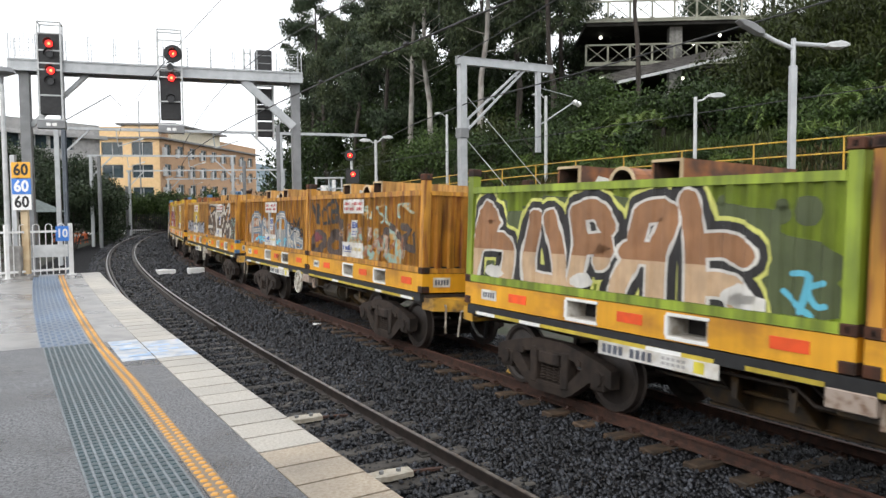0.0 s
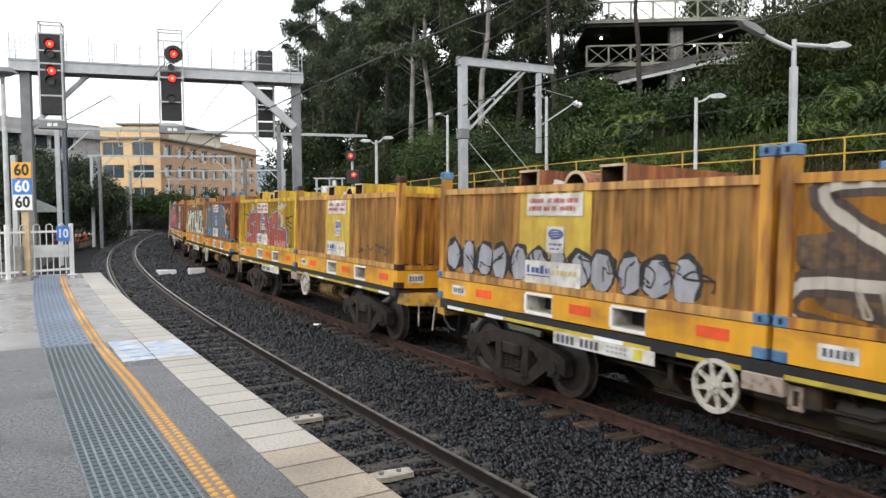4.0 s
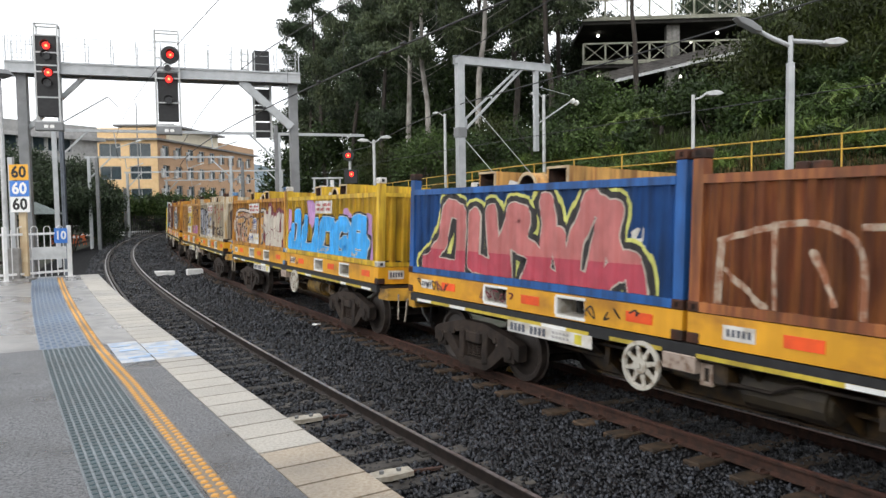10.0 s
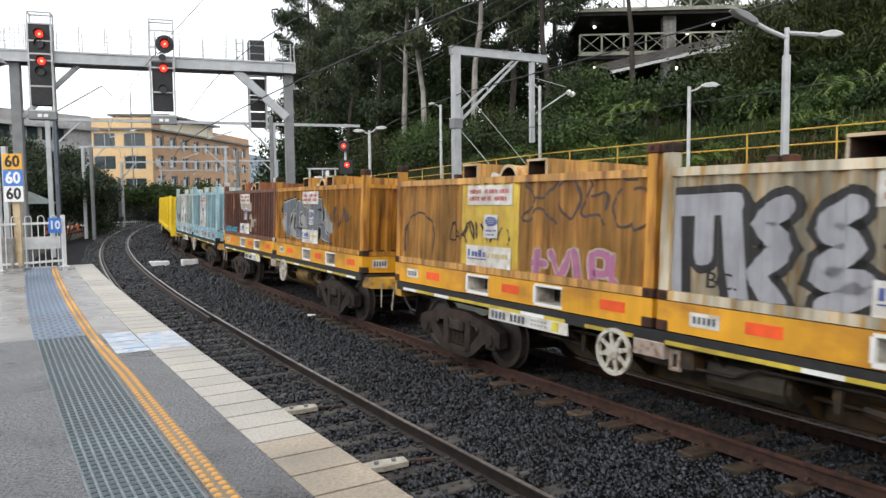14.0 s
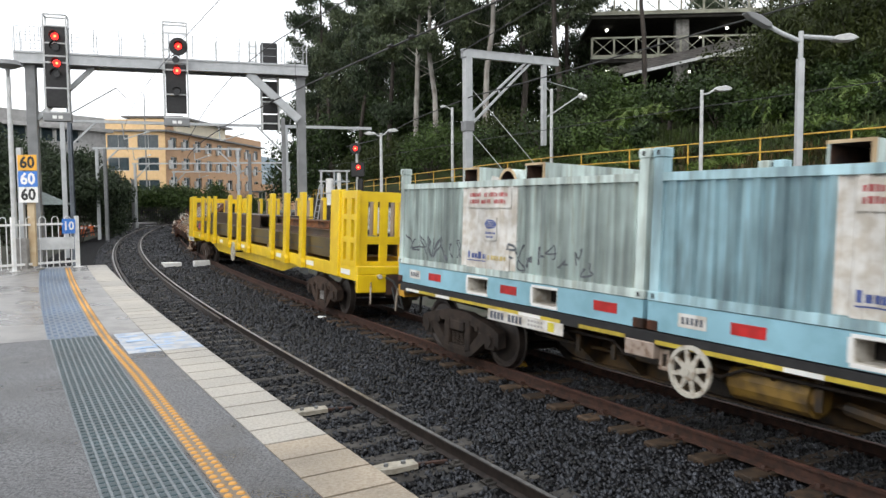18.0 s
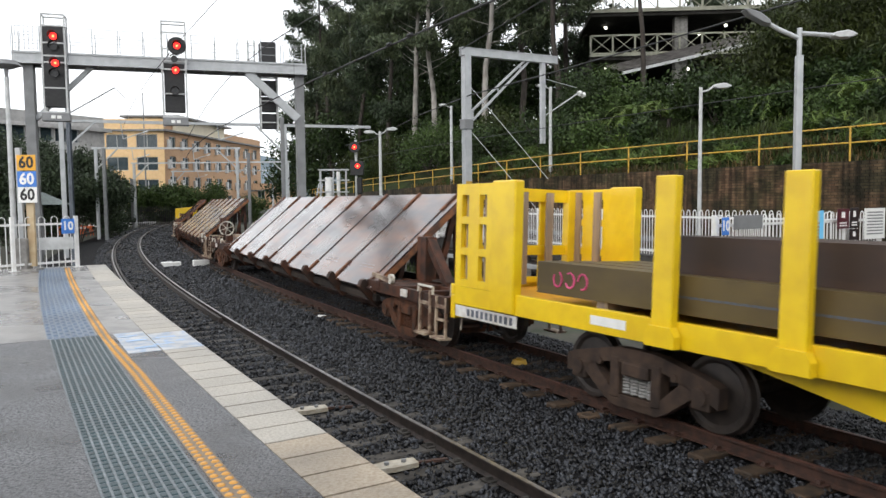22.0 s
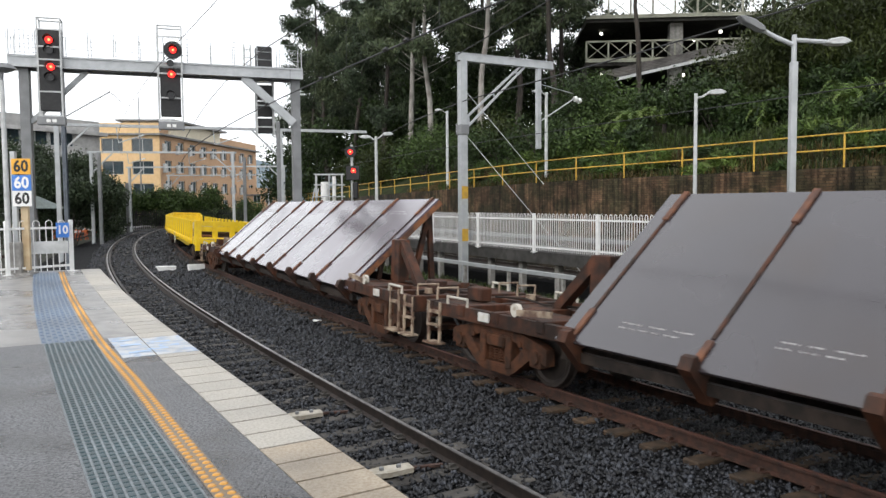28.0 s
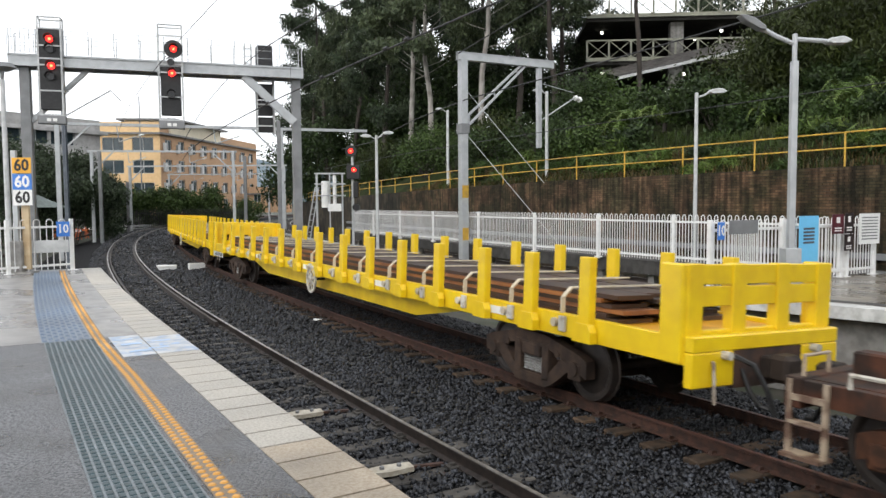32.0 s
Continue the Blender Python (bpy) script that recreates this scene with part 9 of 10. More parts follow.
def word_bm(text, u0, u1, v0, v1, fat, wob, clip=None, space=1.0):
    """The outline of a word, fitted to a rectangle and bent a little, as flat faces."""
    cu = bpy.data.curves.new("word", "FONT")
    cu.body, cu.size, cu.resolution_u, cu.space_character = text, 1.0, 3, space
    ob = bpy.data.objects.new("word", cu)
    scene.collection.objects.link(ob)
    dg = bpy.context.evaluated_depsgraph_get()
    me = bpy.data.meshes.new_from_object(ob.evaluated_get(dg))
    xs = [v.co.x for v in me.vertices]
    ys = [v.co.y for v in me.vertices]
    bx = (min(xs), max(xs), min(ys), max(ys))
    bpy.data.meshes.remove(me)
    cu.offset = fat
    dg = bpy.context.evaluated_depsgraph_get()
    dg.update()
    me = bpy.data.meshes.new_from_object(ob.evaluated_get(dg))
    bpy.data.objects.remove(ob)
    bpy.data.curves.remove(cu)
    bm = bmesh.new()
    bm.from_mesh(me)
    bpy.data.meshes.remove(me)
    kx, ky = (u1 - u0) / (bx[1] - bx[0]), (v1 - v0) / (bx[3] - bx[2])
    for v in bm.verts:
        u, w = u0 + (v.co.x - bx[0]) * kx, v0 + (v.co.y - bx[2]) * ky
        f = (w - v0) / (v1 - v0)
        v.co = Vector((u + wob * 1.2 * math.sin(w * 5.1 + u * 1.3), w + wob * math.sin(u * 3.7 + 1.1) * (0.4 + f), 0))
    for (val, outer) in ((clip or (None, None))[0], False), ((clip or (None, None))[1], True):
        if val is not None:
            bmesh.ops.bisect_plane(bm, geom=list(bm.verts) + list(bm.edges) + list(bm.faces), plane_co=(0, val, 0), plane_no=(0, 1 if outer else -1, 0), clear_outer=True)
    # nothing over the rails
    for val, sg in ((Z0 + 0.115, -1), (ZS - 0.105, 1)):
        bmesh.ops.bisect_plane(bm, geom=list(bm.verts) + list(bm.edges) + list(bm.faces), plane_co=(0, val, 0), plane_no=(0, sg, 0), clear_outer=True)
    for val, sg in ((0.17, -1), (U_MAX, 1)):
        bmesh.ops.bisect_plane(bm, geom=list(bm.verts) + list(bm.edges) + list(bm.faces), plane_co=(val, 0, 0), plane_no=(sg, 0, 0), clear_outer=True)
    return bm


def spray(key, text, u0, u1, v0, v1, layers, wob=0.05, space=1.0):
    """layers: (fatness, material, clip) from the back to the front."""
    for i, (fat, mt, clip) in enumerate(layers):
        bm = word_bm(text, u0, u1, v0, v1, fat, wob, clip, space)
        if len(bm.faces):
            on_side(BOXES[key], bm, mt, 0.004 + 0.0025 * i, "sprayed_word")


def blob(key, u, v, ru, rv, mt, seed, gap=0.003, n=18, rough=0.22):
    rng = random.Random(seed)
    bm = bmesh.new()
    vs = []
    for q in range(n):
        a = q * math.tau / n
        k = 1 + rng.uniform(-rough, rough)
        vs.append(bm.verts.new((min(U_MAX, max(0.17, u + ru * k * math.cos(a))), min(ZS - 0.105, max(Z0 + 0.115, v + rv * k * math.sin(a))), 0)))
    bm.faces.new(vs)
    bmesh.ops.triangulate(bm, faces=bm.faces)
    on_side(BOXES[key], bm, mt, gap, "sprayed_patch")


def ribbon(bm, pts, w):
    """A stroke of even width through points, as short flat quads."""
    fine = []
    for i in range(len(pts) - 1):
        p0, p1, p2, p3 = pts[max(0, i - 1)], pts[i], pts[i + 1], pts[min(len(pts) - 1, i + 2)]
        for k in range(7):
            t = k / 7
            fine.append(tuple(0.5 * (2 * p1[j] + (p2[j] - p0[j]) * t + (2 * p0[j] - 5 * p1[j] + 4 * p2[j] - p3[j]) * t * t + (3 * p1[j] - p0[j] - 3 * p2[j] + p3[j]) * t ** 3) for j in (0, 1)))
    fine.append(pts[-1])
    last = None
    for i, (x, y) in enumerate(fine):
        a, b = fine[max(0, i - 1)], fine[min(len(fine) - 1, i + 1)]
        dx, dy = b[0] - a[0], b[1] - a[1]
        d = math.hypot(dx, dy) or 1
        nx, ny = -dy / d * w / 2, dx / d * w / 2
        lim = lambda q: (min(U_MAX, max(0.17, q[0])), min(ZS - 0.105, max(Z0 + 0.115, q[1])), 0)
        cur = (bm.verts.new(lim((x + nx, y + ny))), bm.verts.new(lim((x - nx, y - ny))))
        if last:
            bm.faces.new((last[0], cur[0], cur[1], last[1]))
        last = cur


def scrawl(key, u0, u1, v0, v1, mt, seed, w=0.03, n=6, gap=0.011, loops=5):
    """Loose strokes that read as a tag nobody can make out."""
    rng = random.Random(seed)
    for i in range(n):
        bm = bmesh.new()
        a, b = u0 + (u1 - u0) * i / n, u0 + (u1 - u0) * (i + 1.15) / n
        pts = [(rng.uniform(a, b), rng.choice((v0, v1)) * 0.5 + rng.uniform(v0, v1) * 0.5) for q in range(loops)]
        ribbon(bm, pts, w * rng.uniform(0.8, 1.2))
        for v in bm.verts:
            x = LEN - v.co.x * STRETCH
            v.co = Vector((x, WID / 2 - 0.012 + corr(x) + gap, v.co.y))
        part("sprayed_stroke", bm, mt, BOXES[key])


def on_end(key, y, v, ry, rv, mt, seed, gap=0.004):
    """A patch of paint on the front end of a container."""
    rng = random.Random(seed)
    bm = bmesh.new()
    vs = []
    for q in range(20):
        c, d = math.cos(q * math.tau / 20), math.sin(q * math.tau / 20)
        c, d = math.copysign(abs(c) ** 0.4, c), math.copysign(abs(d) ** 0.4, d)
        vs.append(bm.verts.new((y + ry * (1 + rng.uniform(-0.15, 0.08)) * c, v + rv * (1 + rng.uniform(-0.08, 0.05)) * d, 0)))
    bm.faces.new(vs)
    for x in corrugated(-WID / 2 + 0.16, WID / 2 - 0.16)[1:-1]:
        bmesh.ops.bisect_plane(bm, geom=list(bm.verts) + list(bm.edges) + list(bm.faces), plane_co=(x, 0, 0), plane_no=(1, 0, 0))
    for w in bm.verts:
        yy = min(WID / 2 - 0.17, max(-WID / 2 + 0.17, w.co.x))
        w.co = Vector((0.02 - corr(yy) - 0.006 - gap, yy, min(ZS - 0.1, max(Z0 + 0.1, w.co.y))))
    part("sprayed_patch", bm, mt, BOXES[key])


def strokes(key, lines, width, layers, name="sprayed_word"):
    """Hand-drawn letters: round-ended strokes. layers: (extra width, paint, clip in height) from the back to the front."""
    for i, (extra, mt, clip) in enumerate(layers):
        bm = bmesh.new()
        for q, pts in enumerate(lines):
            w = (width + extra) / 2
            fine = []
            for k in range(len(pts) - 1):
                p0, p1, p2, p3 = pts[max(0, k - 1)], pts[k], pts[k + 1], pts[min(len(pts) - 1, k + 2)]
                for n in range(4):
                    t = n / 4
                    fine.append([0.5 * (2 * p1[j] + (p2[j] - p0[j]) * t + (2 * p0[j] - 5 * p1[j] + 4 * p2[j] - p3[j]) * t * t + (3 * p1[j] - p0[j] - 3 * p2[j] + p3[j]) * t ** 3) for j in (0, 1)])
            fine.append(pts[-1])
            lift = 0.00015 * q
            n = len(fine)
            sides = []
            for k, (x, y) in enumerate(fine):
                c, d = fine[max(0, k - 1)], fine[min(n - 1, k + 1)]
                a = math.atan2(d[1] - c[1], d[0] - c[0])
                sides.append((x, y, a))
            left = [(x - w * math.sin(a), y + w * math.cos(a)) for x, y, a in sides]
            right = [(x + w * math.sin(a), y - w * math.cos(a)) for x, y, a in sides]
            la = [bm.verts.new((u, v, lift)) for u, v in left]
            ra = [bm.verts.new((u, v, lift)) for u, v in right]
            for k in range(n - 1):
                bm.faces.new((la[k], la[k + 1], ra[k + 1], ra[k]))
            for (x, y, a), va, vb, sg in ((sides[0], la[0], ra[0], 1), (sides[-1], ra[-1], la[-1], -1)):
                cap = [bm.verts.new((x + w * math.cos(a + sg * math.pi / 2 + h * math.pi / 6), y + w * math.sin(a + sg * math.pi / 2 + h * math.pi / 6), lift)) for h in range(1, 6)]
                bm.faces.new([va] + cap + [vb])
        lo, hi = Z0 + 0.115, ZS - 0.105
        if clip:
            hi = min(hi, clip)
        for co, no in (((0, lo, 0), (0, -1, 0)), ((0, hi, 0), (0, 1, 0)), ((0.17, 0, 0), (-1, 0, 0)), ((U_MAX, 0, 0), (1, 0, 0))):
            bmesh.ops.bisect_plane(bm, geom=list(bm.verts) + list(bm.edges) + list(bm.faces), plane_co=co, plane_no=no, clear_outer=True)
        if len(bm.faces):
            on_side(BOXES[key], bm, mt, 0.003 + 0.003 * i, name)


S_BLUEM = spray_paint("mid_blue_spray", (0.04, 0.25, 0.50))
S_BROWNO = spray_paint("orange_rust_run", (0.34, 0.11, 0.03))
S_SLATEB = spray_paint("faded_slate_blue_spray", (0.13, 0.17, 0.215))
S_TAN2 = spray_paint("ochre_tan_spray", (0.46, 0.24, 0.07))
S_DUSK = spray_paint("dusky_brown_spray", (0.20, 0.105, 0.08))
S_DEEP = spray_paint("deep_blue_spray", (0.03, 0.10, 0.22))
S_BLUE2 = spray_paint("blue_spray", (0.06, 0.22, 0.45))
S_AQUA = spray_paint("aqua_spray", (0.06, 0.29, 0.42))
S_SEA = spray_paint("pale_teal_spray", (0.24, 0.42, 0.37))
S_SMOKE = mat("smoky_black_spray", (0.05, 0.042, 0.036), (0.16, 0.095, 0.04), 0.6, scale=7, edge=(0.46, 0.66), bump=0.02)
S_THINW = mat("thin_white_spray", (0.46, 0.36, 0.27), (0.27, 0.10, 0.045), 0.6, scale=7, edge=(0.40, 0.60), bump=0.02)
S_THINT = mat("thin_teal_spray", (0.28, 0.40, 0.34), (0.46, 0.24, 0.06), 0.6, scale=6, edge=(0.46, 0.62), bump=0.02)

# lime green box
K = (1, 1)
for i, (u, v, ru, rv) in enumerate(((4.9, 2.05, 1.0, 0.5), (5.5, 1.85, 0.5, 0.28), (1.0, 2.45, 0.95, 0.22), (2.6, 2.72, 1.3, 0.18), (4.3, 2.5, 0.6, 0.3), (0.4, 1.8, 0.3, 0.2), (1.9, 2.66, 0.5, 0.2), (4.95, 2.45, 0.35, 0.3))):
    blob(K, u, v, ru, rv, S_MOSS, 500 + i, 0.0012 + 0.00015 * i)
for i, (u, v, r) in enumerate(((4.62, 2.79, 0.06), (4.62, 2.66, 0.11), (5.3, 2.74, 0.06), (5.55, 2.68, 0.14), (5.3, 2.64, 0.09), (5.55, 2.2, 0.1), (0.45, 2.8, 0.05), (0.9, 2.75, 0.1))):
    blob(K, u, v, r, r * 1.1, S_MOSS, 540 + i, 0.0026, 12, 0.05)
BUFAL = [[(0.52, 2.71), (0.26, 2.04), (0.18, 1.58)], [(0.47, 2.65), (0.74, 2.52), (0.39, 2.17)], [(0.34, 2.2), (1.02, 2.17), (1, 1.62)], [(1.66, 2.56), (1.53, 2.04), (1.56, 1.61)], [(1.98, 2.57), (2.14, 2.02), (2.22, 1.62)], [(1.56, 1.67), (2.22, 1.62)], [(2.5, 2.65), (2.57, 2.21), (2.46, 1.59)], [(2.5, 2.65), (2.81, 2.7), (3.05, 2.48)], [(2.63, 2.23), (3.04, 2.25), (2.91, 2.04)]]
BUFAL += [[(3.59, 2.65), (3.44, 2.15), (3.19, 1.64)], [(3.59, 2.65), (3.95, 2.66), (3.82, 2.17), (3.81, 1.59)], [(3.35, 2.17), (3.81, 2.17)], [(4.2, 2.79), (4.33, 2.33), (4.36, 1.58)], [(4.33, 2.28), (4.71, 2.31), (4.91, 2.21)], [(4.4, 1.87), (4.77, 1.86), (4.94, 1.61)]]
strokes(K, BUFAL, 0.27, ((0.36, S_LIME, None), (0.26, S_BLACK, None), (0.07, S_WHITE, None), (0.0, S_BROWN, None), (0.0, S_TAN, 2.08)))
for i, (u, v) in enumerate(((0.75, 1.72), (2.6, 1.75), (4.85, 1.78), (4.98, 1.7))):
    blob(K, u, v, 0.19, 0.12, S_WHITE, 560 + i, 0.019, 12)
strokes(K, [[(5.42, 2.06), (5.59, 2.04), (5.52, 1.69)], [(5.34, 1.88), (5.61, 1.66)], [(5.74, 1.99), (5.58, 1.92), (5.66, 1.76), (5.76, 1.77)]], 0.06, ((0.0, S_CYAN, None),), "sprayed_stroke")
scrawl((1, 0), 0.4, 5.0, 1.75, 2.7, S_DARK, 32, 0.07, 6)
# ochre pair
K = (2, 0)
spray(K, "NECTER", 0.15, 2.05, 2.36, 2.86, ((0.02, S_BLACK, None),), 0.07)
strokes(K, [[(2.37, 1.65), (2.83, 1.9), (3.31, 1.84)], [(2.56, 2.03), (3.06, 2.16), (3.43, 1.76)], [(3.65, 1.87), (3.97, 1.68), (3.77, 1.58)], [(4.04, 2.21), (4.15, 1.91), (4.07, 1.65)], [(4.47, 2.03), (4.62, 1.75), (4.95, 1.67)], [(4.68, 2.24), (5.01, 2.11), (5.07, 1.61)]], 0.22, ((0.0, S_THINT, None),), "sprayed_stroke")
strokes(K, [[(0.21, 1.75), (0.59, 2.08), (1.14, 1.97), (0.66, 1.63), (0.26, 1.73)], [(1.75, 2.14), (1.44, 1.87), (1.7, 1.61), (2.15, 1.74), (2.1, 2.05), (1.75, 2.14)]], 0.26, ((0.0, S_DARK, None),))
blob(K, 0.62, 2.02, 0.28, 0.12, S_MAROON, 572, 0.0075)
strokes(K, [[(4.63, 2.4), (4.93, 2.26), (5.18, 2.08)], [(5.15, 2.38), (5.51, 2.31), (5.24, 2.1), (5.31, 2)], [(5.28, 2.01), (5.7, 1.94)], [(5.65, 2.22), (5.7, 1.95)], [(4.33, 2.14), (4.51, 2.28), (4.64, 2.12), (4.52, 1.95)], [(2.15, 2.42), (1.89, 2.53), (2.2, 2.27)]], 0.10, ((0.05, S_SMOKE, None), (0.0, S_DARK, None)), "sprayed_stroke")
scrawl(K, 2.0, 3.8, 1.9, 2.4, S_THINW, 33, 0.04, 5)
scrawl(K, 3.4, 5.3, 1.7, 2.3, S_THINW, 34, 0.07, 6)
scrawl(K, 3.2, 5.6, 2.4, 2.85, S_THINT, 35, 0.05, 6)
K = (2, 1)
BLUEW = [[(0.9, 1.6), (0.89, 2.42), (1.26, 2.55), (1.69, 2.41), (1.76, 1.67)], [(0.93, 2.04), (1.66, 2.08)], [(1.98, 1.72), (2.04, 2.44), (2.62, 1.74), (2.64, 2.57)]]
BLUEW += [[(3.36, 1.75), (3.39, 2.43), (4.12, 2.5), (4.18, 1.68)], [(3.76, 2.43), (3.79, 1.64)], [(4.44, 2.26), (4.53, 1.62)], [(4.44, 2.26), (4.76, 2.12), (4.53, 1.92)], [(4.66, 1.91), (4.93, 1.6)], [(5.03, 2.09), (5.12, 1.62)], [(5.04, 2.11), (5.33, 2.07), (5.18, 1.91), (5.62, 1.83), (5.55, 1.61), (5.17, 1.63)]]
blob(K, 1.9, 2.05, 1.5, 0.38, S_THINW, 575, 0.001, 18, 0.15)
blob(K, 4.2, 1.88, 1.2, 0.28, S_GREY, 576, 0.0012, 18, 0.2)
strokes(K, BLUEW, 0.11, ((0.12, S_SLATEB, None), (0.0, S_CHALK, None), (-0.06, S_GREY, None)))
scrawl(K, 1.2, 4.8, 1.68, 1.9, S_CYAN, 36, 0.05, 9, 0.014)
scrawl(K, 4.5, 5.6, 1.95, 2.5, S_BLACK, 39, 0.035, 5, 0.016)
# outlined letters
K = (3, 0)
blob(K, 2.3, 2.2, 2.1, 0.58, S_DARKO, 580, 0.001)
blob(K, 4.9, 2.0, 1.0, 0.38, S_DARK, 581, 0.0015)
SKY = [[(1.88, 2.92), (0.6, 2.95), (0.5, 2.71), (1.33, 2.06), (0.27, 1.98), (0.23, 1.58), (1.85, 1.58), (1.88, 2.55), (1.34, 2.53)], [(2, 2.94), (2.15, 2.89), (2.15, 1.62)], [(2.14, 2.26), (2.72, 2.61)]]
SKY += [[(3.59, 2.94), (4.02, 2.54), (4.6, 2.94), (4.77, 2.81), (4.67, 2.5), (4.11, 2.01), (3.46, 1.58), (2.93, 1.58)], [(3.21, 2.5), (3.41, 2.59), (3.7, 2.28), (3.31, 1.98)], [(4.69, 2.17), (4.4, 1.97), (4.41, 1.63), (4.66, 1.58), (4.95, 1.69), (4.99, 2.01), (4.69, 2.17)]]
strokes(K, SKY, 0.12, ((0.16, S_DARK, None), (0.0, S_CHALK, None)))
blob(K, 2.98, 2.35, 0.22, 0.2, S_CHALK, 582, 0.007, 10, 0.1)
blob(K, 3.75, 2.66, 0.22, 0.13, S_CHALK, 583, 0.0072, 10, 0.1)
strokes(K, [[(5.12, 2.24), (5.22, 1.94), (5.19, 1.58)], [(5.11, 2.24), (5.49, 2.26), (5.59, 1.62)], [(5.25, 1.9), (5.55, 1.92)], [(5.64, 2.3), (5.89, 2.21), (5.86, 1.64)], [(5.69, 1.94), (5.87, 1.9)]], 0.12, ((0.16, S_DARK, None), (0.0, S_SEA, None), (-0.06, S_DARKO, None)))
scrawl(K, 0.7, 1.7, 1.7, 2.0, S_FADE, 40, 0.025, 4, 0.014)
K = (3, 1)
for i in range(12):
    u = 0.45 + i * 0.42
    blob(K, u, 1.93 - 0.004 * i, 0.225, 0.30, S_BLACK, 600 + i, 0.002 + 0.0001 * i, 12, 0.12)
    blob(K, u, 1.92 - 0.004 * i, 0.175, 0.255, S_LILAC, 620 + i, 0.006 + 0.0001 * i, 12, 0.14)
scrawl(K, 0.4, 5.4, 1.72, 2.15, S_BLACK, 41, 0.022, 14)
K = (4, 0)
scrawl(K, 4.1, 5.7, 1.75, 2.05, S_DARK, 42, 0.025, 4)
K = (4, 1)
REDS = [[(1.84, 2.48), (1.31, 2.39), (1.16, 2.13), (1.86, 2.04), (1.83, 1.78), (1.19, 1.67)], [(2.06, 2.56), (2.17, 2.11), (2.14, 1.69)], [(2.53, 2.58), (2.29, 2.06), (2.59, 1.73)], [(3.18, 2.49), (2.86, 2.09), (2.68, 1.58)], [(3.18, 2.49), (3.5, 1.99), (3.69, 1.64)]]
REDS += [[(3.75, 2.33), (3.86, 2.01), (3.99, 1.63)], [(3.75, 2.34), (4.24, 2.51), (4.26, 2.15), (3.93, 1.95)], [(4.02, 1.91), (4.34, 1.67)], [(4.52, 1.99), (4.73, 1.78), (5.15, 1.66)], [(4.76, 1.97), (4.95, 1.86), (5.13, 1.7)], [(5.01, 2.03), (5.14, 2), (5.08, 1.92)]]
strokes(K, REDS, 0.28, ((0.19, S_STEEL, None), (0.10, S_LILAC, None), (0.03, S_MAROON, None), (0.0, S_RED, None)))
for i, u in enumerate((0.95, 2.4, 3.5, 4.2, 4.7, 5.0)):
    blob(K, u, 1.72, 0.16, 0.12, S_PINK, 641 + i, 0.0165, 10, 0.2)
strokes(K, [[(5.14, 2.54), (5.32, 2.47), (5.16, 2.45), (5.62, 2.54), (5.46, 2.49)], [(5.18, 2.39), (5.31, 2.27), (5.42, 2.36), (5.3, 2.39), (5.62, 2.33), (5.66, 2.2), (5.47, 2.24)], [(5.35, 1.74), (5.49, 1.7), (5.64, 1.72)], [(0.36, 2.97), (0.77, 2.75), (0.58, 2.59), (1.12, 2.54)]], 0.03, ((0.0, S_BLACK, None),), "sprayed_stroke")
strokes(K, [[(4.55, 2.97), (4.39, 2.86), (4.59, 2.79), (4.39, 2.73)], [(4.67, 2.92), (4.82, 2.83), (4.7, 2.77), (4.67, 2.92)], [(4.88, 2.96), (4.91, 2.77), (5.08, 2.87)], [(4.5, 2.64), (4.69, 2.5), (4.96, 2.63)], [(4.83, 2.5), (4.75, 2.24)], [(1.32, 3), (1.68, 2.83), (1.43, 2.48)], [(1.48, 2.54), (1.45, 2.13)]], 0.06, ((0.0, S_CHALK, None),), "sprayed_stroke")
K = (5, 0)
strokes(K, [[(3.76, 2.95), (4, 2.75), (4.08, 2.87)], [(4.32, 2.75), (4.62, 2.74), (4.6, 2.38), (5.02, 2.06), (4.71, 1.71)], [(0.34, 1.93), (0.37, 2.71), (0.73, 2.99)], [(0.94, 2.79), (1.33, 2.67)], [(1.94, 2.87), (2.27, 2.67)]], 0.16, ((0.0, S_TAN, None),), "sprayed_stroke")
strokes(K, [[(0.68, 2.74), (0.8, 1.64)], [(1.28, 2.52), (1.41, 1.63)], [(1.73, 2.73), (1.9, 1.61)], [(2.35, 2.5), (2.39, 1.6)], [(3.08, 2.66), (3.12, 1.58)], [(3.68, 2.68), (3.81, 1.59)], [(4.11, 2.64), (4.2, 1.68)], [(4.36, 2.5), (4.65, 1.99), (4.46, 1.8)], [(0.86, 2.2), (4.55, 2.02)]], 0.46, ((0.12, S_BLUE2, None), (0.0, S_STEEL, None)))
strokes(K, [[(0.5, 1.94), (0.51, 2.74), (0.83, 2.92)], [(0.94, 2.67), (1.42, 2.52), (1.61, 2.9), (2.27, 2.58)], [(0.97, 2.02), (1.45, 1.84), (1.88, 2.1), (1.8, 1.92)], [(3.58, 2.93), (3.77, 2.71), (4.22, 2.73), (4.51, 2.55), (4.46, 2.35), (4.89, 2.03), (4.52, 1.65)], [(2.7, 2.27), (2.73, 2.48), (3.01, 2.59)], [(3.48, 2.29), (3.79, 2.21)], [(3.17, 2.03), (3.97, 2.03), (3.92, 1.84)], [(0.57, 1.62), (1.08, 1.58)], [(4.08, 2.08), (4.5, 1.93)]], 0.13, ((0.0, S_DEEP, None), (-0.01, S_BLUEM, None)), "sprayed_stroke")
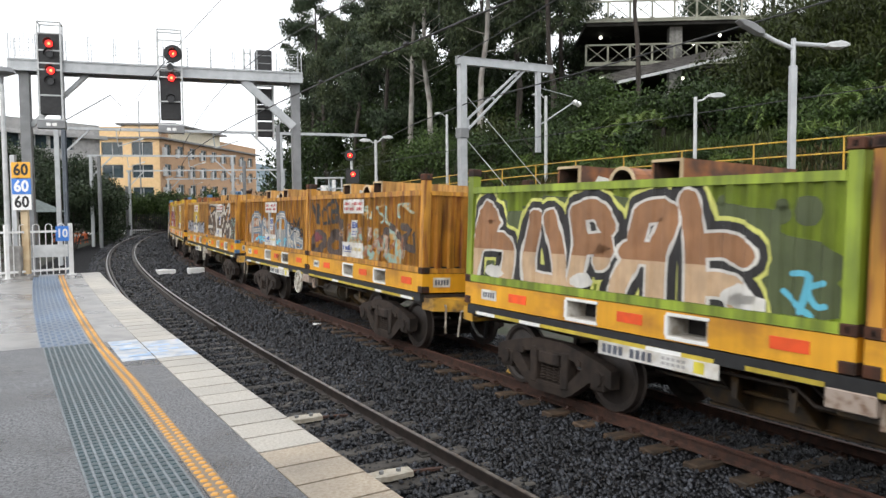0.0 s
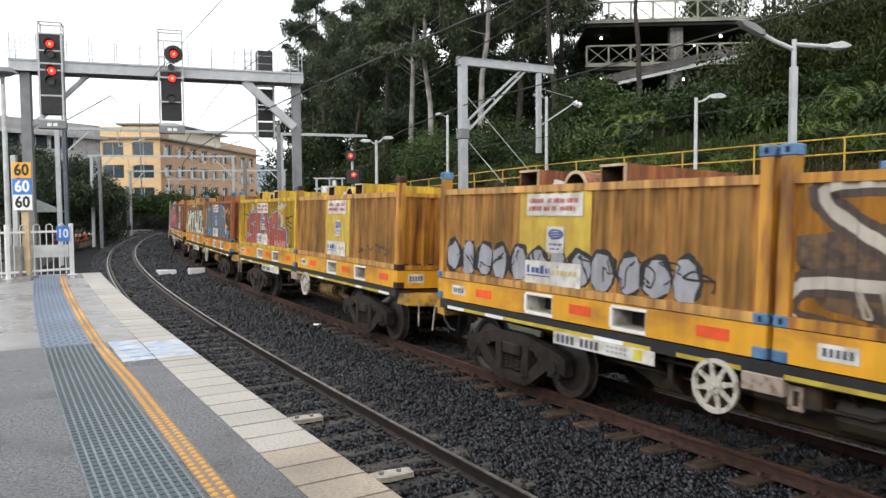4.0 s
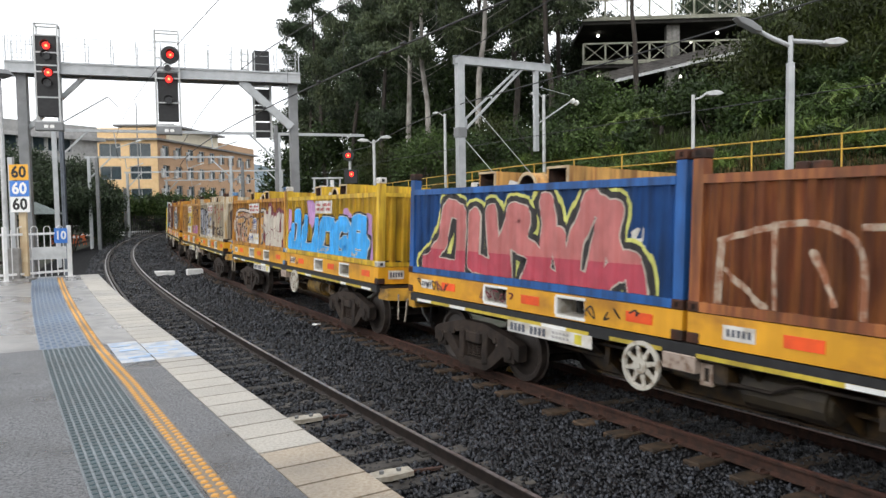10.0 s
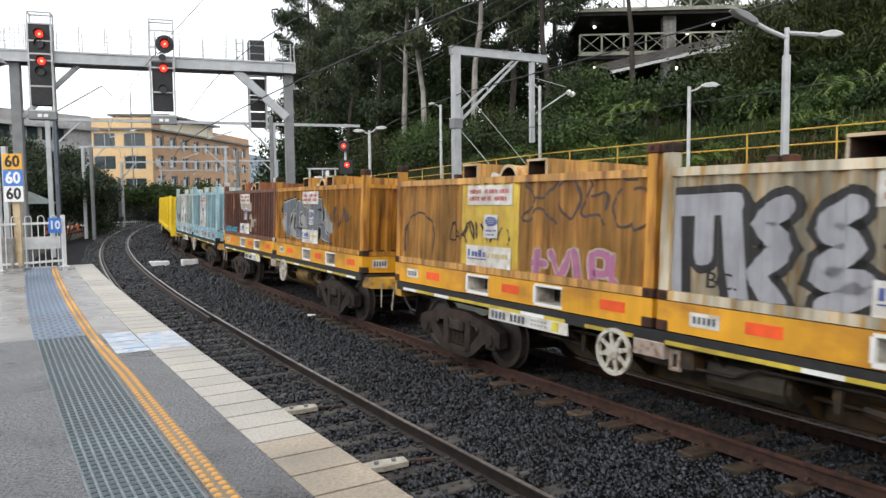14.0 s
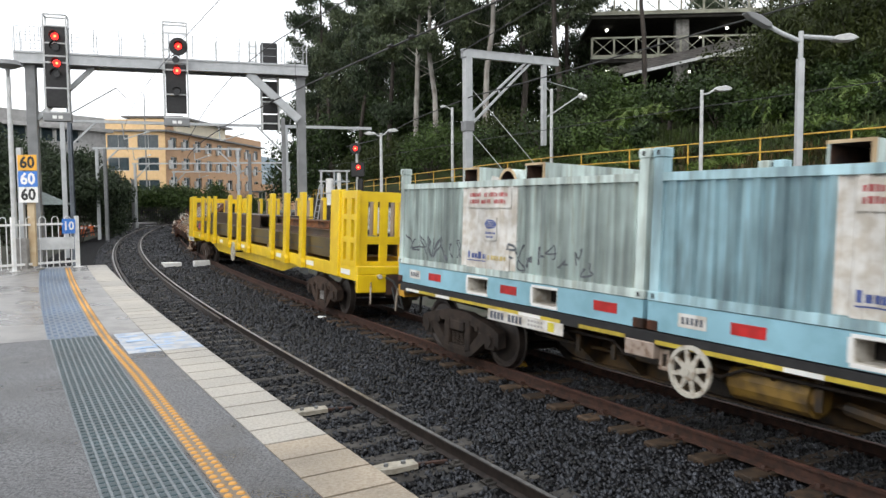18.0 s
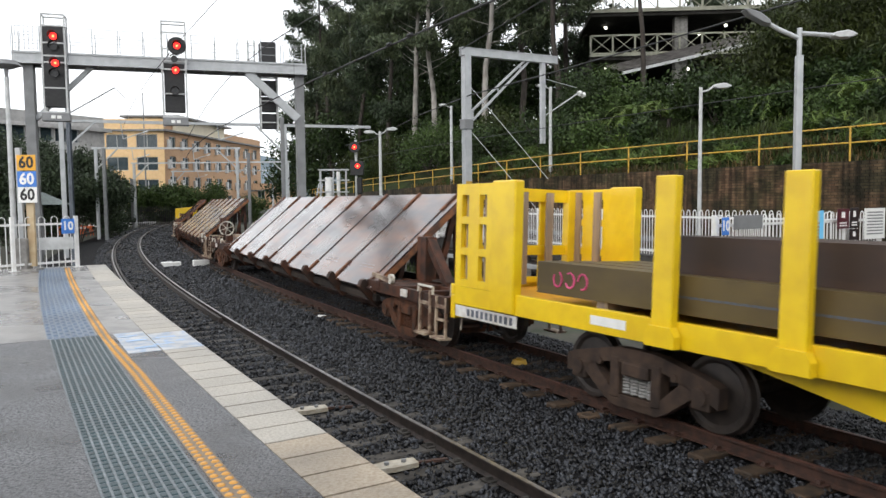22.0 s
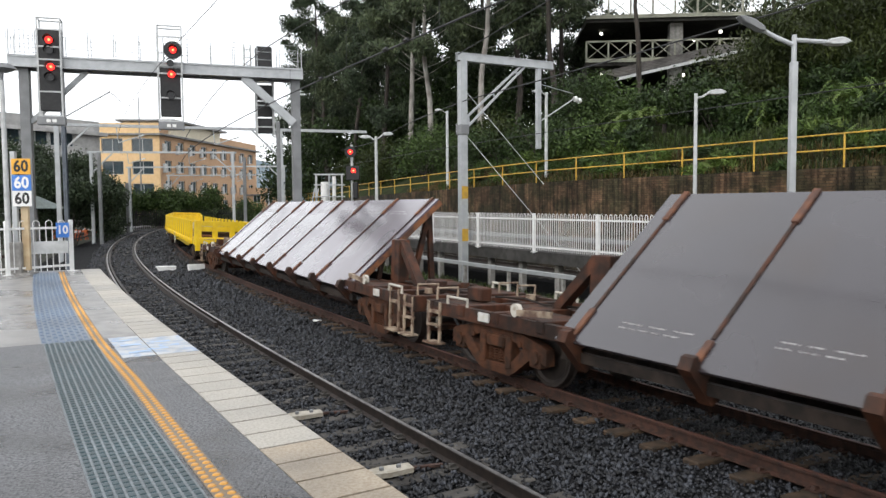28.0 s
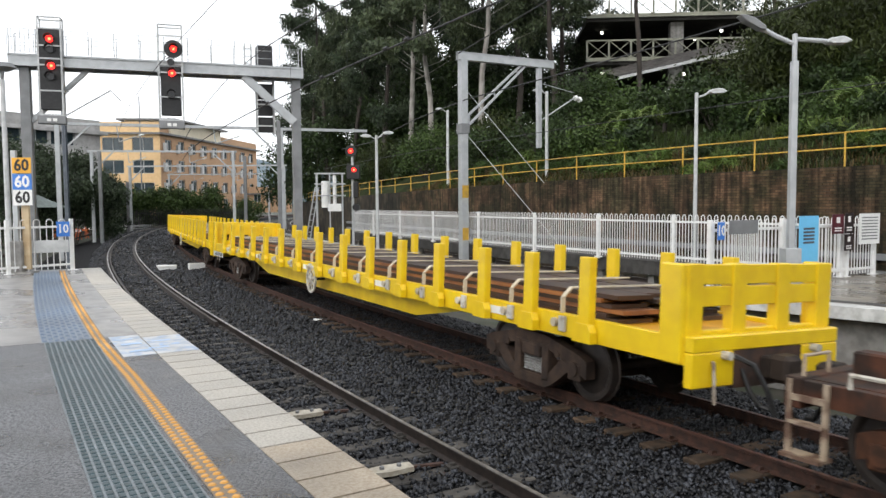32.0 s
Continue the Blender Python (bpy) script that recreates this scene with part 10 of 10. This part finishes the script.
strokes(K, [[(4.96, 1.82), (5.37, 1.88)], [(5.17, 1.84), (5.19, 1.58)], [(5.29, 1.83), (5.3, 1.59)], [(5.4, 1.59), (5.39, 1.86), (5.55, 1.82), (5.42, 1.73), (5.56, 1.6)]], 0.06, ((0.0, S_BLUEM, None),))
scrawl(K, 4.2, 5.7, 2.35, 2.75, S_THINW, 49, 0.05, 7)
scrawl(K, 4.9, 5.7, 1.7, 2.2, S_CHALK, 48, 0.03, 4)
scrawl(K, 0.17, 0.5, 1.65, 2.1, S_AQUA, 50, 0.03, 2)
K = (5, 1)
MTWO = [[(0.94, 2.54), (0.77, 1.66)], [(0.94, 2.54), (1.22, 2.03), (1.56, 2.55)], [(1.6, 2.58), (1.52, 1.66)], [(1.91, 2.43), (2.79, 2.5)], [(2.39, 2.47), (2.3, 1.63)]]
MTWO += [[(3.22, 2.56), (3.08, 1.65)], [(3.13, 1.7), (3.53, 2.08), (3.82, 1.67)], [(4.08, 2.61), (3.91, 1.65)], [(4.41, 2.49), (5.06, 2.55), (5.01, 1.82), (4.32, 1.69), (4.41, 2.49)]]
SMALL = [[(0.32, 1.92), (0.24, 1.59)], [(5.37, 1.83), (5.33, 1.59)], [(5.53, 1.85), (5.5, 1.61)]]
strokes(K, MTWO + SMALL, 0.24, ((0.50, S_BLACK, None), (0.42, S_DUSK, None)))
strokes(K, MTWO, 0.27, ((0.05, S_DUSK, None), (0.06, S_DUSK, None), (0.11, S_BLACK, None), (0.0, S_CREAM, None)))
strokes(K, SMALL, 0.22, ((0.0, S_BLACK, None), (0.0, S_DUSK, None), (0.08, S_BLACK, None), (0.0, S_CREAM, None)))
strokes(K, [[(0.9, 2.45), (0.75, 2.23), (1.05, 2.3)], [(1.99, 2.43), (2.2, 2.32), (2.12, 2.49)], [(2.32, 2.22), (2.28, 1.72)], [(3.16, 2.5), (3.15, 2.35)], [(3.17, 2.14), (3.1, 1.93)], [(2.97, 1.66), (3.21, 1.79)], [(3.97, 2.46), (3.89, 2.27), (4.09, 2.32)], [(4.36, 2.29), (4.52, 2.25)], [(4.42, 2.06), (4.35, 1.88)], [(4.98, 2.14), (4.85, 1.83), (5.02, 1.8)]], 0.10, ((0.0, S_CREAM, None), (0.0, S_CREAM, None), (0.0, S_CREAM, None), (0.0, S_CREAM, None), (0.0, S_AQUA, None)), "sprayed_stroke")
spray(K, "F", 5.28, 5.52, 1.70, 1.98, ((0.0, S_DEEP, None),) * 6, 0.0)
scrawl(K, 5.2, 5.8, 2.2, 2.5, S_CHALK, 52, 0.03, 5)
K = (6, 0)
strokes(K, [[(0.38, 2.31), (0.35, 1.61)], [(0.37, 2.34), (1.26, 2.54), (1.78, 2.32), (1.84, 1.67)], [(0.96, 2.52), (1, 1.63)], [(1.37, 2.25), (1.58, 1.77)], [(1.82, 2.5), (2.34, 2.42), (2.14, 1.59)], [(2.34, 2.44), (2.57, 2.55), (3.3, 2.49), (3.51, 2.32), (3.4, 1.81)], [(0.44, 2.02), (0.89, 1.66)], [(4.12, 2.25), (4.22, 1.97), (4.35, 2.26), (4.47, 1.81)], [(4.71, 2.27), (4.91, 2.24), (4.75, 2.1), (4.95, 1.94)], [(2.35, 2.11), (2.53, 1.68)]], 0.07, ((0.0, S_THINW, None),), "sprayed_stroke")
strokes(K, [[(4.78, 2.9), (4.92, 2.5), (4.86, 2.1), (4.9, 1.7)]], 0.26, ((0.0, S_GREY, None),), "sprayed_patch")
K = (6, 1)
DUBLA = [[(1.27, 2.73), (1.08, 2.14), (0.63, 1.71)], [(1.27, 2.73), (1.66, 2.55), (1.6, 1.68)], [(0.57, 1.73), (1.58, 1.67)], [(2.03, 2.59), (2.02, 1.8)], [(2.02, 1.84), (2.58, 1.73)], [(2.48, 2.63), (2.61, 1.76)], [(3.03, 2.65), (2.82, 2.21), (2.84, 1.64)], [(3.01, 2.65), (3.28, 2.56), (3.15, 2.33), (2.88, 2.26)], [(3.03, 2.21), (3.48, 2.03), (3.36, 1.65)]]
DUBLA += [[(3.71, 2.78), (3.82, 2.44), (3.64, 1.77)], [(3.65, 1.74), (4.09, 1.64)], [(3.97, 2.3), (4.2, 1.65)], [(4.62, 2.82), (4.35, 2.27), (4.29, 1.68)], [(4.62, 2.77), (4.86, 2.61), (4.72, 2.15), (4.64, 1.6)], [(4.99, 2.66), (4.92, 2.29), (5.12, 1.91)], [(4.42, 1.72), (4.74, 1.66), (5.12, 2), (5.33, 1.97), (5.41, 1.65)]]
strokes(K, DUBLA, 0.24, ((0.36, S_LIME, None), (0.26, S_BLACK, None), (0.09, S_CHALK, None), (0.05, S_PINK, None), (0.05, S_ROSE, 2.0)))
strokes(K, [[(5.3, 2.38), (5.36, 2.44), (5.3, 2.3), (5.4, 2.3)], [(5.45, 2.44), (5.44, 2.3)], [(5.28, 2.22), (5.48, 2.22)]], 0.05, ((0.0, S_WHITE, None),))
K = (7, 0)
strokes(K, [[(0.25, 2.5), (0.3, 1.75)], [(1.9, 2.9), (2.1, 2.5)], [(4.3, 2.5), (4.35, 2.45)], [(5.45, 2.4), (5.55, 1.7)]], 0.5, ((0.0, S_MAUVE, None),), "sprayed_patch")
JUDGE = [[(0.87, 2.53), (1.07, 2.52), (1.02, 1.67)], [(0.64, 2.19), (0.21, 1.65)], [(0.47, 1.7), (1.01, 1.71)], [(1.62, 2.41), (1.5, 1.74), (2.28, 1.7)], [(2.42, 2.35), (2.28, 1.69)], [(2.86, 2.37), (2.72, 1.65)], [(2.86, 2.37), (3.5, 2.34), (3.52, 2.12), (3.43, 1.65)], [(2.71, 1.66), (3.37, 1.63)]]
JUDGE += [[(4.36, 2.35), (3.88, 2.33), (3.79, 1.65), (4.24, 1.64), (4.36, 1.93), (4.13, 1.93)], [(5.28, 2.4), (4.75, 2.38), (4.6, 1.66)], [(4.83, 2.03), (5.31, 2.01)], [(4.6, 1.64), (5.32, 1.62)], [(5.29, 2.37), (5.22, 2.06)], [(5.41, 2), (5.31, 1.66)]]
strokes(K, [[(u + 0.1, v + 0.03) for u, v in q] for q in JUDGE], 0.29, ((0.04, S_BLACK, None),))
strokes(K, JUDGE, 0.29, ((0.0, S_BLACK, None), (0.17, S_BLACK, None), (0.09, S_WHITE, None), (0.06, S_BLUE, None)))
strokes(K, [[(5.15, 2.55), (5.1, 1.7)], [(5.3, 2.3), (5.2, 1.9)]], 0.14, ((0.0, S_BLACK, None),), "sprayed_patch")
scrawl(K, 2.6, 3.3, 1.66, 1.78, S_CHALK, 53, 0.02, 4, 0.019)
scrawl(K, 4.6, 5.0, 1.66, 1.78, S_CHALK, 54, 0.02, 4, 0.019)
K = (7, 1)
blob(K, 1.75, 2.15, 1.6, 0.5, S_THINW, 700, 0.001, 16, 0.05)
strokes(K, [[(0.66, 1.58), (0.62, 2.65), (2.27, 2.68)], [(3.55, 2.68), (4, 2.69), (3.96, 2.18), (3.85, 1.72)], [(0.87, 2.3), (0.58, 2.62)]], 0.07, ((0.08, S_DARK, None), (0.0, S_CHALK, None)), "sprayed_stroke")
strokes(K, [[(0.89, 2.35), (1.57, 2.39)], [(1.28, 2.36), (1.2, 1.65)], [(1.94, 2.32), (1.72, 2.02), (1.92, 1.73), (2.17, 2.04), (1.96, 2.32)], [(2.61, 2.42), (2.33, 2.33), (2.54, 2.06), (2.27, 1.76)], [(3.29, 2.36), (3.28, 1.72)], [(3.63, 2.37), (3.66, 1.76)], [(3.61, 2.06), (3.84, 2.12), (3.76, 2.42)]], 0.15, ((0.12, S_DARK, None), (0.03, S_FADE, None), (0.0, S_TAN2, None)))
strokes(K, [[(4.57, 2.69), (4.4, 2.2), (4.39, 1.72)], [(4.25, 2.45), (4.14, 2.14), (4.25, 1.76)], [(4.85, 2.44), (4.76, 2.17), (4.86, 1.65)], [(5.13, 2.42), (5.07, 2.05), (5.19, 1.62)], [(5.43, 2.56), (5.38, 2.07), (5.44, 1.69)], [(5.59, 1.92), (5.62, 1.67)], [(5.75, 2.48), (5.84, 2.22), (5.75, 2.01)]], 0.30, ((0.20, S_MAROON, None), (0.0, S_CHALK, None)))
scrawl(K, 3.7, 5.4, 1.75, 2.3, S_MAROON, 54, 0.02, 7, 0.0095)
K = (8, 0)
strokes(K, [[(0.16, 2.62), (0.21, 1.58)], [(0.16, 2.62), (0.93, 2.65)], [(0.56, 2.59), (0.56, 2.08)], [(0.9, 2.62), (1.01, 1.64)], [(1.47, 2.62), (1.24, 2.44), (1.46, 2.21), (1.22, 1.93), (1.42, 1.61)], [(2.11, 2.62), (1.88, 2.42), (2.12, 2.26), (1.82, 1.96), (2.28, 1.91), (1.9, 1.65)]], 0.24, ((0.18, S_BLACK, None), (0.0, S_LILAC, None)))
spray(K, "BC.", 0.62, 0.98, 1.72, 1.9, ((0.0, S_BLACK, None),) * 3, 0.0)
strokes(K, [[(3.75, 2.84), (4.09, 2.81), (3.88, 2.55), (4.15, 2.74)], [(4.31, 2.69), (4.61, 2.78), (4.56, 2.65)], [(4.05, 2.56), (4.21, 2.47), (4.17, 2.33)], [(4.97, 2.94), (4.8, 2.65), (5.09, 2.4), (5.26, 2.37)], [(5.2, 2.69), (5.5, 2.88), (5.56, 2.72), (5.67, 2.84)], [(5.69, 2.5), (5.64, 2.19), (5.72, 2.27)], [(4.63, 2.39), (4.91, 2.36), (4.68, 2.22)]], 0.055, ((0.0, S_ROSERED, None),), "sprayed_stroke")
strokes(K, [[(2.4, 2.27), (2.81, 2.23)], [(2.51, 2.27), (2.48, 2.06), (2.74, 2.07)], [(3.47, 2.28), (3.45, 2.06)], [(3.66, 2.22), (3.54, 2.04)], [(4.34, 1.98), (4.59, 2.04), (4.45, 1.94)], [(4.74, 2.03), (4.92, 2.02)], [(5.06, 2.07), (5.44, 2.04)]], 0.05, ((0.0, S_DARK, None),), "sprayed_stroke")
spray(K, "FEN", 3.45, 4.15, 1.72, 2.2, ((0.03, S_DARK, None),), 0.05)
spray(K, "|WSM-VSM", 4.2, 5.85, 1.66, 1.95, ((0.02, S_DARK, None),), 0.02)
for i, (y, v, ry, rv, mt) in enumerate(((0.72, 2.25, 0.27, 0.62, S_DARK), (0.06, 2.2, 0.34, 0.66, S_BLACK), (-0.64, 2.2, 0.33, 0.66, S_BLACK), (0.07, 2.22, 0.28, 0.60, S_BLUE), (-0.63, 2.2, 0.27, 0.60, S_BLUE), (0.75, 2.5, 0.09, 0.2, S_STEEL), (0.02, 2.1, 0.05, 0.3, S_BLACK), (-0.7, 2.35, 0.05, 0.28, S_BLACK))):
    on_end(K, y, v, ry, rv, mt, 730 + i, 0.003 + 0.002 * i)
K = (8, 1)
LOOPS = [[(3.83, 3), (3.72, 2.91), (3.93, 2.7), (3.66, 2.44), (3.81, 2.4), (4, 2.58), (4.35, 2.37)], [(3.92, 2.99), (4.28, 3), (4.35, 2.94), (4.12, 2.74), (3.93, 2.73)], [(4.58, 3), (4.39, 2.84), (4.44, 2.59), (4.66, 2.43), (4.81, 2.7), (4.7, 3), (4.58, 3)], [(4.91, 3), (5.03, 2.88), (4.82, 2.56), (4.89, 2.47), (5.13, 2.5), (5.25, 2.38)]]
LOOPS += [[(5.03, 2.74), (5.28, 2.78), (5.28, 2.57)], [(5.5, 3), (5.55, 2.95), (5.77, 2.94)], [(5.52, 2.82), (5.36, 2.61), (5.49, 2.36), (5.67, 2.38)], [(5.67, 2.4), (5.76, 2.32), (5.97, 2.49), (5.88, 2.81), (5.7, 2.82)], [(0.33, 1.76), (0.37, 2.24), (0.82, 2.48), (1.31, 2.21), (1.27, 1.76)]]
strokes(K, LOOPS, 0.04, ((0.0, S_DARK, None),), "sprayed_stroke")
scrawl(K, 1.75, 3.4, 2.0, 2.35, S_BLACK, 60, 0.025, 9)
scrawl(K, 2.3, 3.3, 1.62, 1.7, S_RED, 62, 0.03, 7)
strokes(K, [[(4, 1.95), (3.98, 1.65)], [(3.91, 1.79), (4.19, 1.79)], [(4.28, 1.95), (4.47, 1.65), (4.63, 1.97)], [(4.74, 2), (4.81, 1.62)], [(5.08, 1.64), (5.06, 1.97), (5.31, 1.98), (5.32, 1.76), (5.1, 1.74)], [(5.41, 1.96), (5.38, 1.68), (5.47, 1.65)]], 0.09, ((0.05, S_FADE, None), (0.0, S_MAG, None)))
K = (9, 0)
blob(K, 2.4, 2.15, 1.9, 0.5, S_GREY, 740, 0.002, 16, 0.12)
spray(K, "TOR", 0.7, 3.9, 1.8, 2.6, ((0.10, S_BLACK, None), (0.075, S_CHALK, None), (0.06, S_STEEL, None)), 0.08, 1.1)
scrawl(K, 4.3, 5.4, 2.0, 2.6, S_DARK, 63, 0.03, 5)
K = (9, 1)
strokes(K, [[(0.27, 1.86), (0.29, 1.62)], [(0.18, 1.69), (0.29, 1.74)], [(0.23, 1.6), (0.32, 1.62)], [(0.41, 1.83), (0.35, 1.62), (0.49, 1.64)], [(0.59, 1.81), (0.55, 1.62)], [(0.54, 1.79), (0.64, 1.66), (0.67, 1.79)], [(0.81, 1.81), (0.7, 1.8), (0.67, 1.6), (0.82, 1.64)], [(0.69, 1.69), (0.79, 1.71)], [(0.85, 1.6), (0.88, 1.81), (0.92, 1.67), (0.96, 1.7), (1.01, 1.56)], [(1.03, 1.7), (1.08, 1.8)], [(1.14, 1.54), (1.14, 1.72), (1.21, 1.73)], [(1.35, 1.82), (1.21, 1.79), (1.24, 1.66)], [(1.24, 1.73), (1.38, 1.77), (1.34, 1.57), (1.39, 1.57)], [(1.46, 1.76), (1.46, 1.59)], [(1.67, 1.79), (1.51, 1.76), (1.56, 1.58), (1.66, 1.59), (1.67, 1.69), (1.55, 1.67)], [(1.88, 1.79), (1.72, 1.78), (1.72, 1.59), (1.83, 1.58)], [(1.72, 1.68), (1.87, 1.7)], [(1.71, 1.59), (1.83, 1.57), (1.93, 1.57)]], 0.055, ((0.0, S_AQUA, None),))
scrawl(K, 2.1, 3.1, 1.66, 1.98, S_AQUA, 64, 0.045, 6, loops=4)
scrawl(K, 3.4, 4.4, 1.7, 2.3, S_FADE, 65, 0.06, 5)
blob(K, 2.95, 2.55, 0.75, 0.2, S_FADE, 750, 0.003, 14, 0.15)
strokes(K, [[(1.32, 2.95), (1.36, 2.6), (1.32, 2.3)]], 0.09, ((0.0, S_BROWNO, None),), "rust_run")
K = (10, 1)
for u0 in (0.25, 3.3):
    scrawl(K, u0, u0 + 1.9, 1.68, 2.1, S_STEEL, 66 + int(u0), 0.03, 8)


def frame_scrawl(key, u0, u1, mt, seed, w=0.022, n=5):
    """Small tags on the yellow base frame."""
    rng = random.Random(seed)
    for i in range(n):
        bm = bmesh.new()
        a, b = u0 + (u1 - u0) * i / n, u0 + (u1 - u0) * (i + 0.9) / n
        pts = [(rng.uniform(a, b), rng.choice((0.0, 0.19)) * 0.6 + rng.uniform(0.0, 0.19) * 0.4) for q in range(5)]
        ribbon(bm, [(u, v + Z0 + 0.2) for u, v in pts], w)
        for v in bm.verts:
            v.co = Vector((LEN - v.co.x * STRETCH, WID / 2 - 0.002, v.co.y - Z0 - 0.2 + 1.25))
        part("sprayed_stroke", bm, mt, BOXES[key])


def frame_word(key, text, u0, u1, mt):
    """A short word sprayed along the base frame."""
    letters(text, 0.30, mt, BOXES[key], Matrix.Translation((LEN - (u0 + u1) / 2 * STRETCH, WID / 2 - 0.003, 1.335)) @ Matrix.Rotation(math.pi, 4, "Z") @ Matrix.Rotation(radians(90), 4, "X"), 0.008, 0.001, "sprayed_word", "", None, (u1 - u0) / 0.56)


frame_word((6, 0), "888", 2.45, 3.05, S_BLACK)
frame_word((6, 0), "888", 4.05, 4.75, S_BLACK)
frame_scrawl((6, 1), 0.3, 1.4, S_BLACK, 81)
frame_scrawl((6, 1), 0.95, 1.25, S_ROSERED, 82, 0.03, 1)
frame_scrawl((6, 1), 2.2, 3.1, S_MAROON, 83)
frame_scrawl((6, 1), 4.3, 5.5, S_BLACK, 84)
frame_scrawl((5, 1), 0.4, 0.9, S_DARK, 85, 0.02, 3)
frame_scrawl((2, 1), 3.4, 4.4, S_BLACK, 86)
frame_scrawl((7, 0), 0.4, 1.1, S_MAROON, 87)

# ================================================================ WHAT MOVES
def motions():
    """The goods train: every wagon, container and wheelset follows the curve."""
    times = [float(t) for t in range(0, 33)]
    for ob, base, lead, trail, local in RIDERS:
        rows = []
        for t in times:
            rows.append((t, wagon_pose(base - run(t), lead, trail) @ local))
        walk(ob, rows)
    step = 2.0 / 30.0
    for wheel, at, radius in WHEELS:
        rows = []
        for i in range(481):
            t = min(32.0, i * step)
            rows.append((t, Matrix.Translation(at) @ Matrix.Rotation(-run(t) / radius, 4, "Y")))
        walk(wheel, rows)


bricks()
motions()
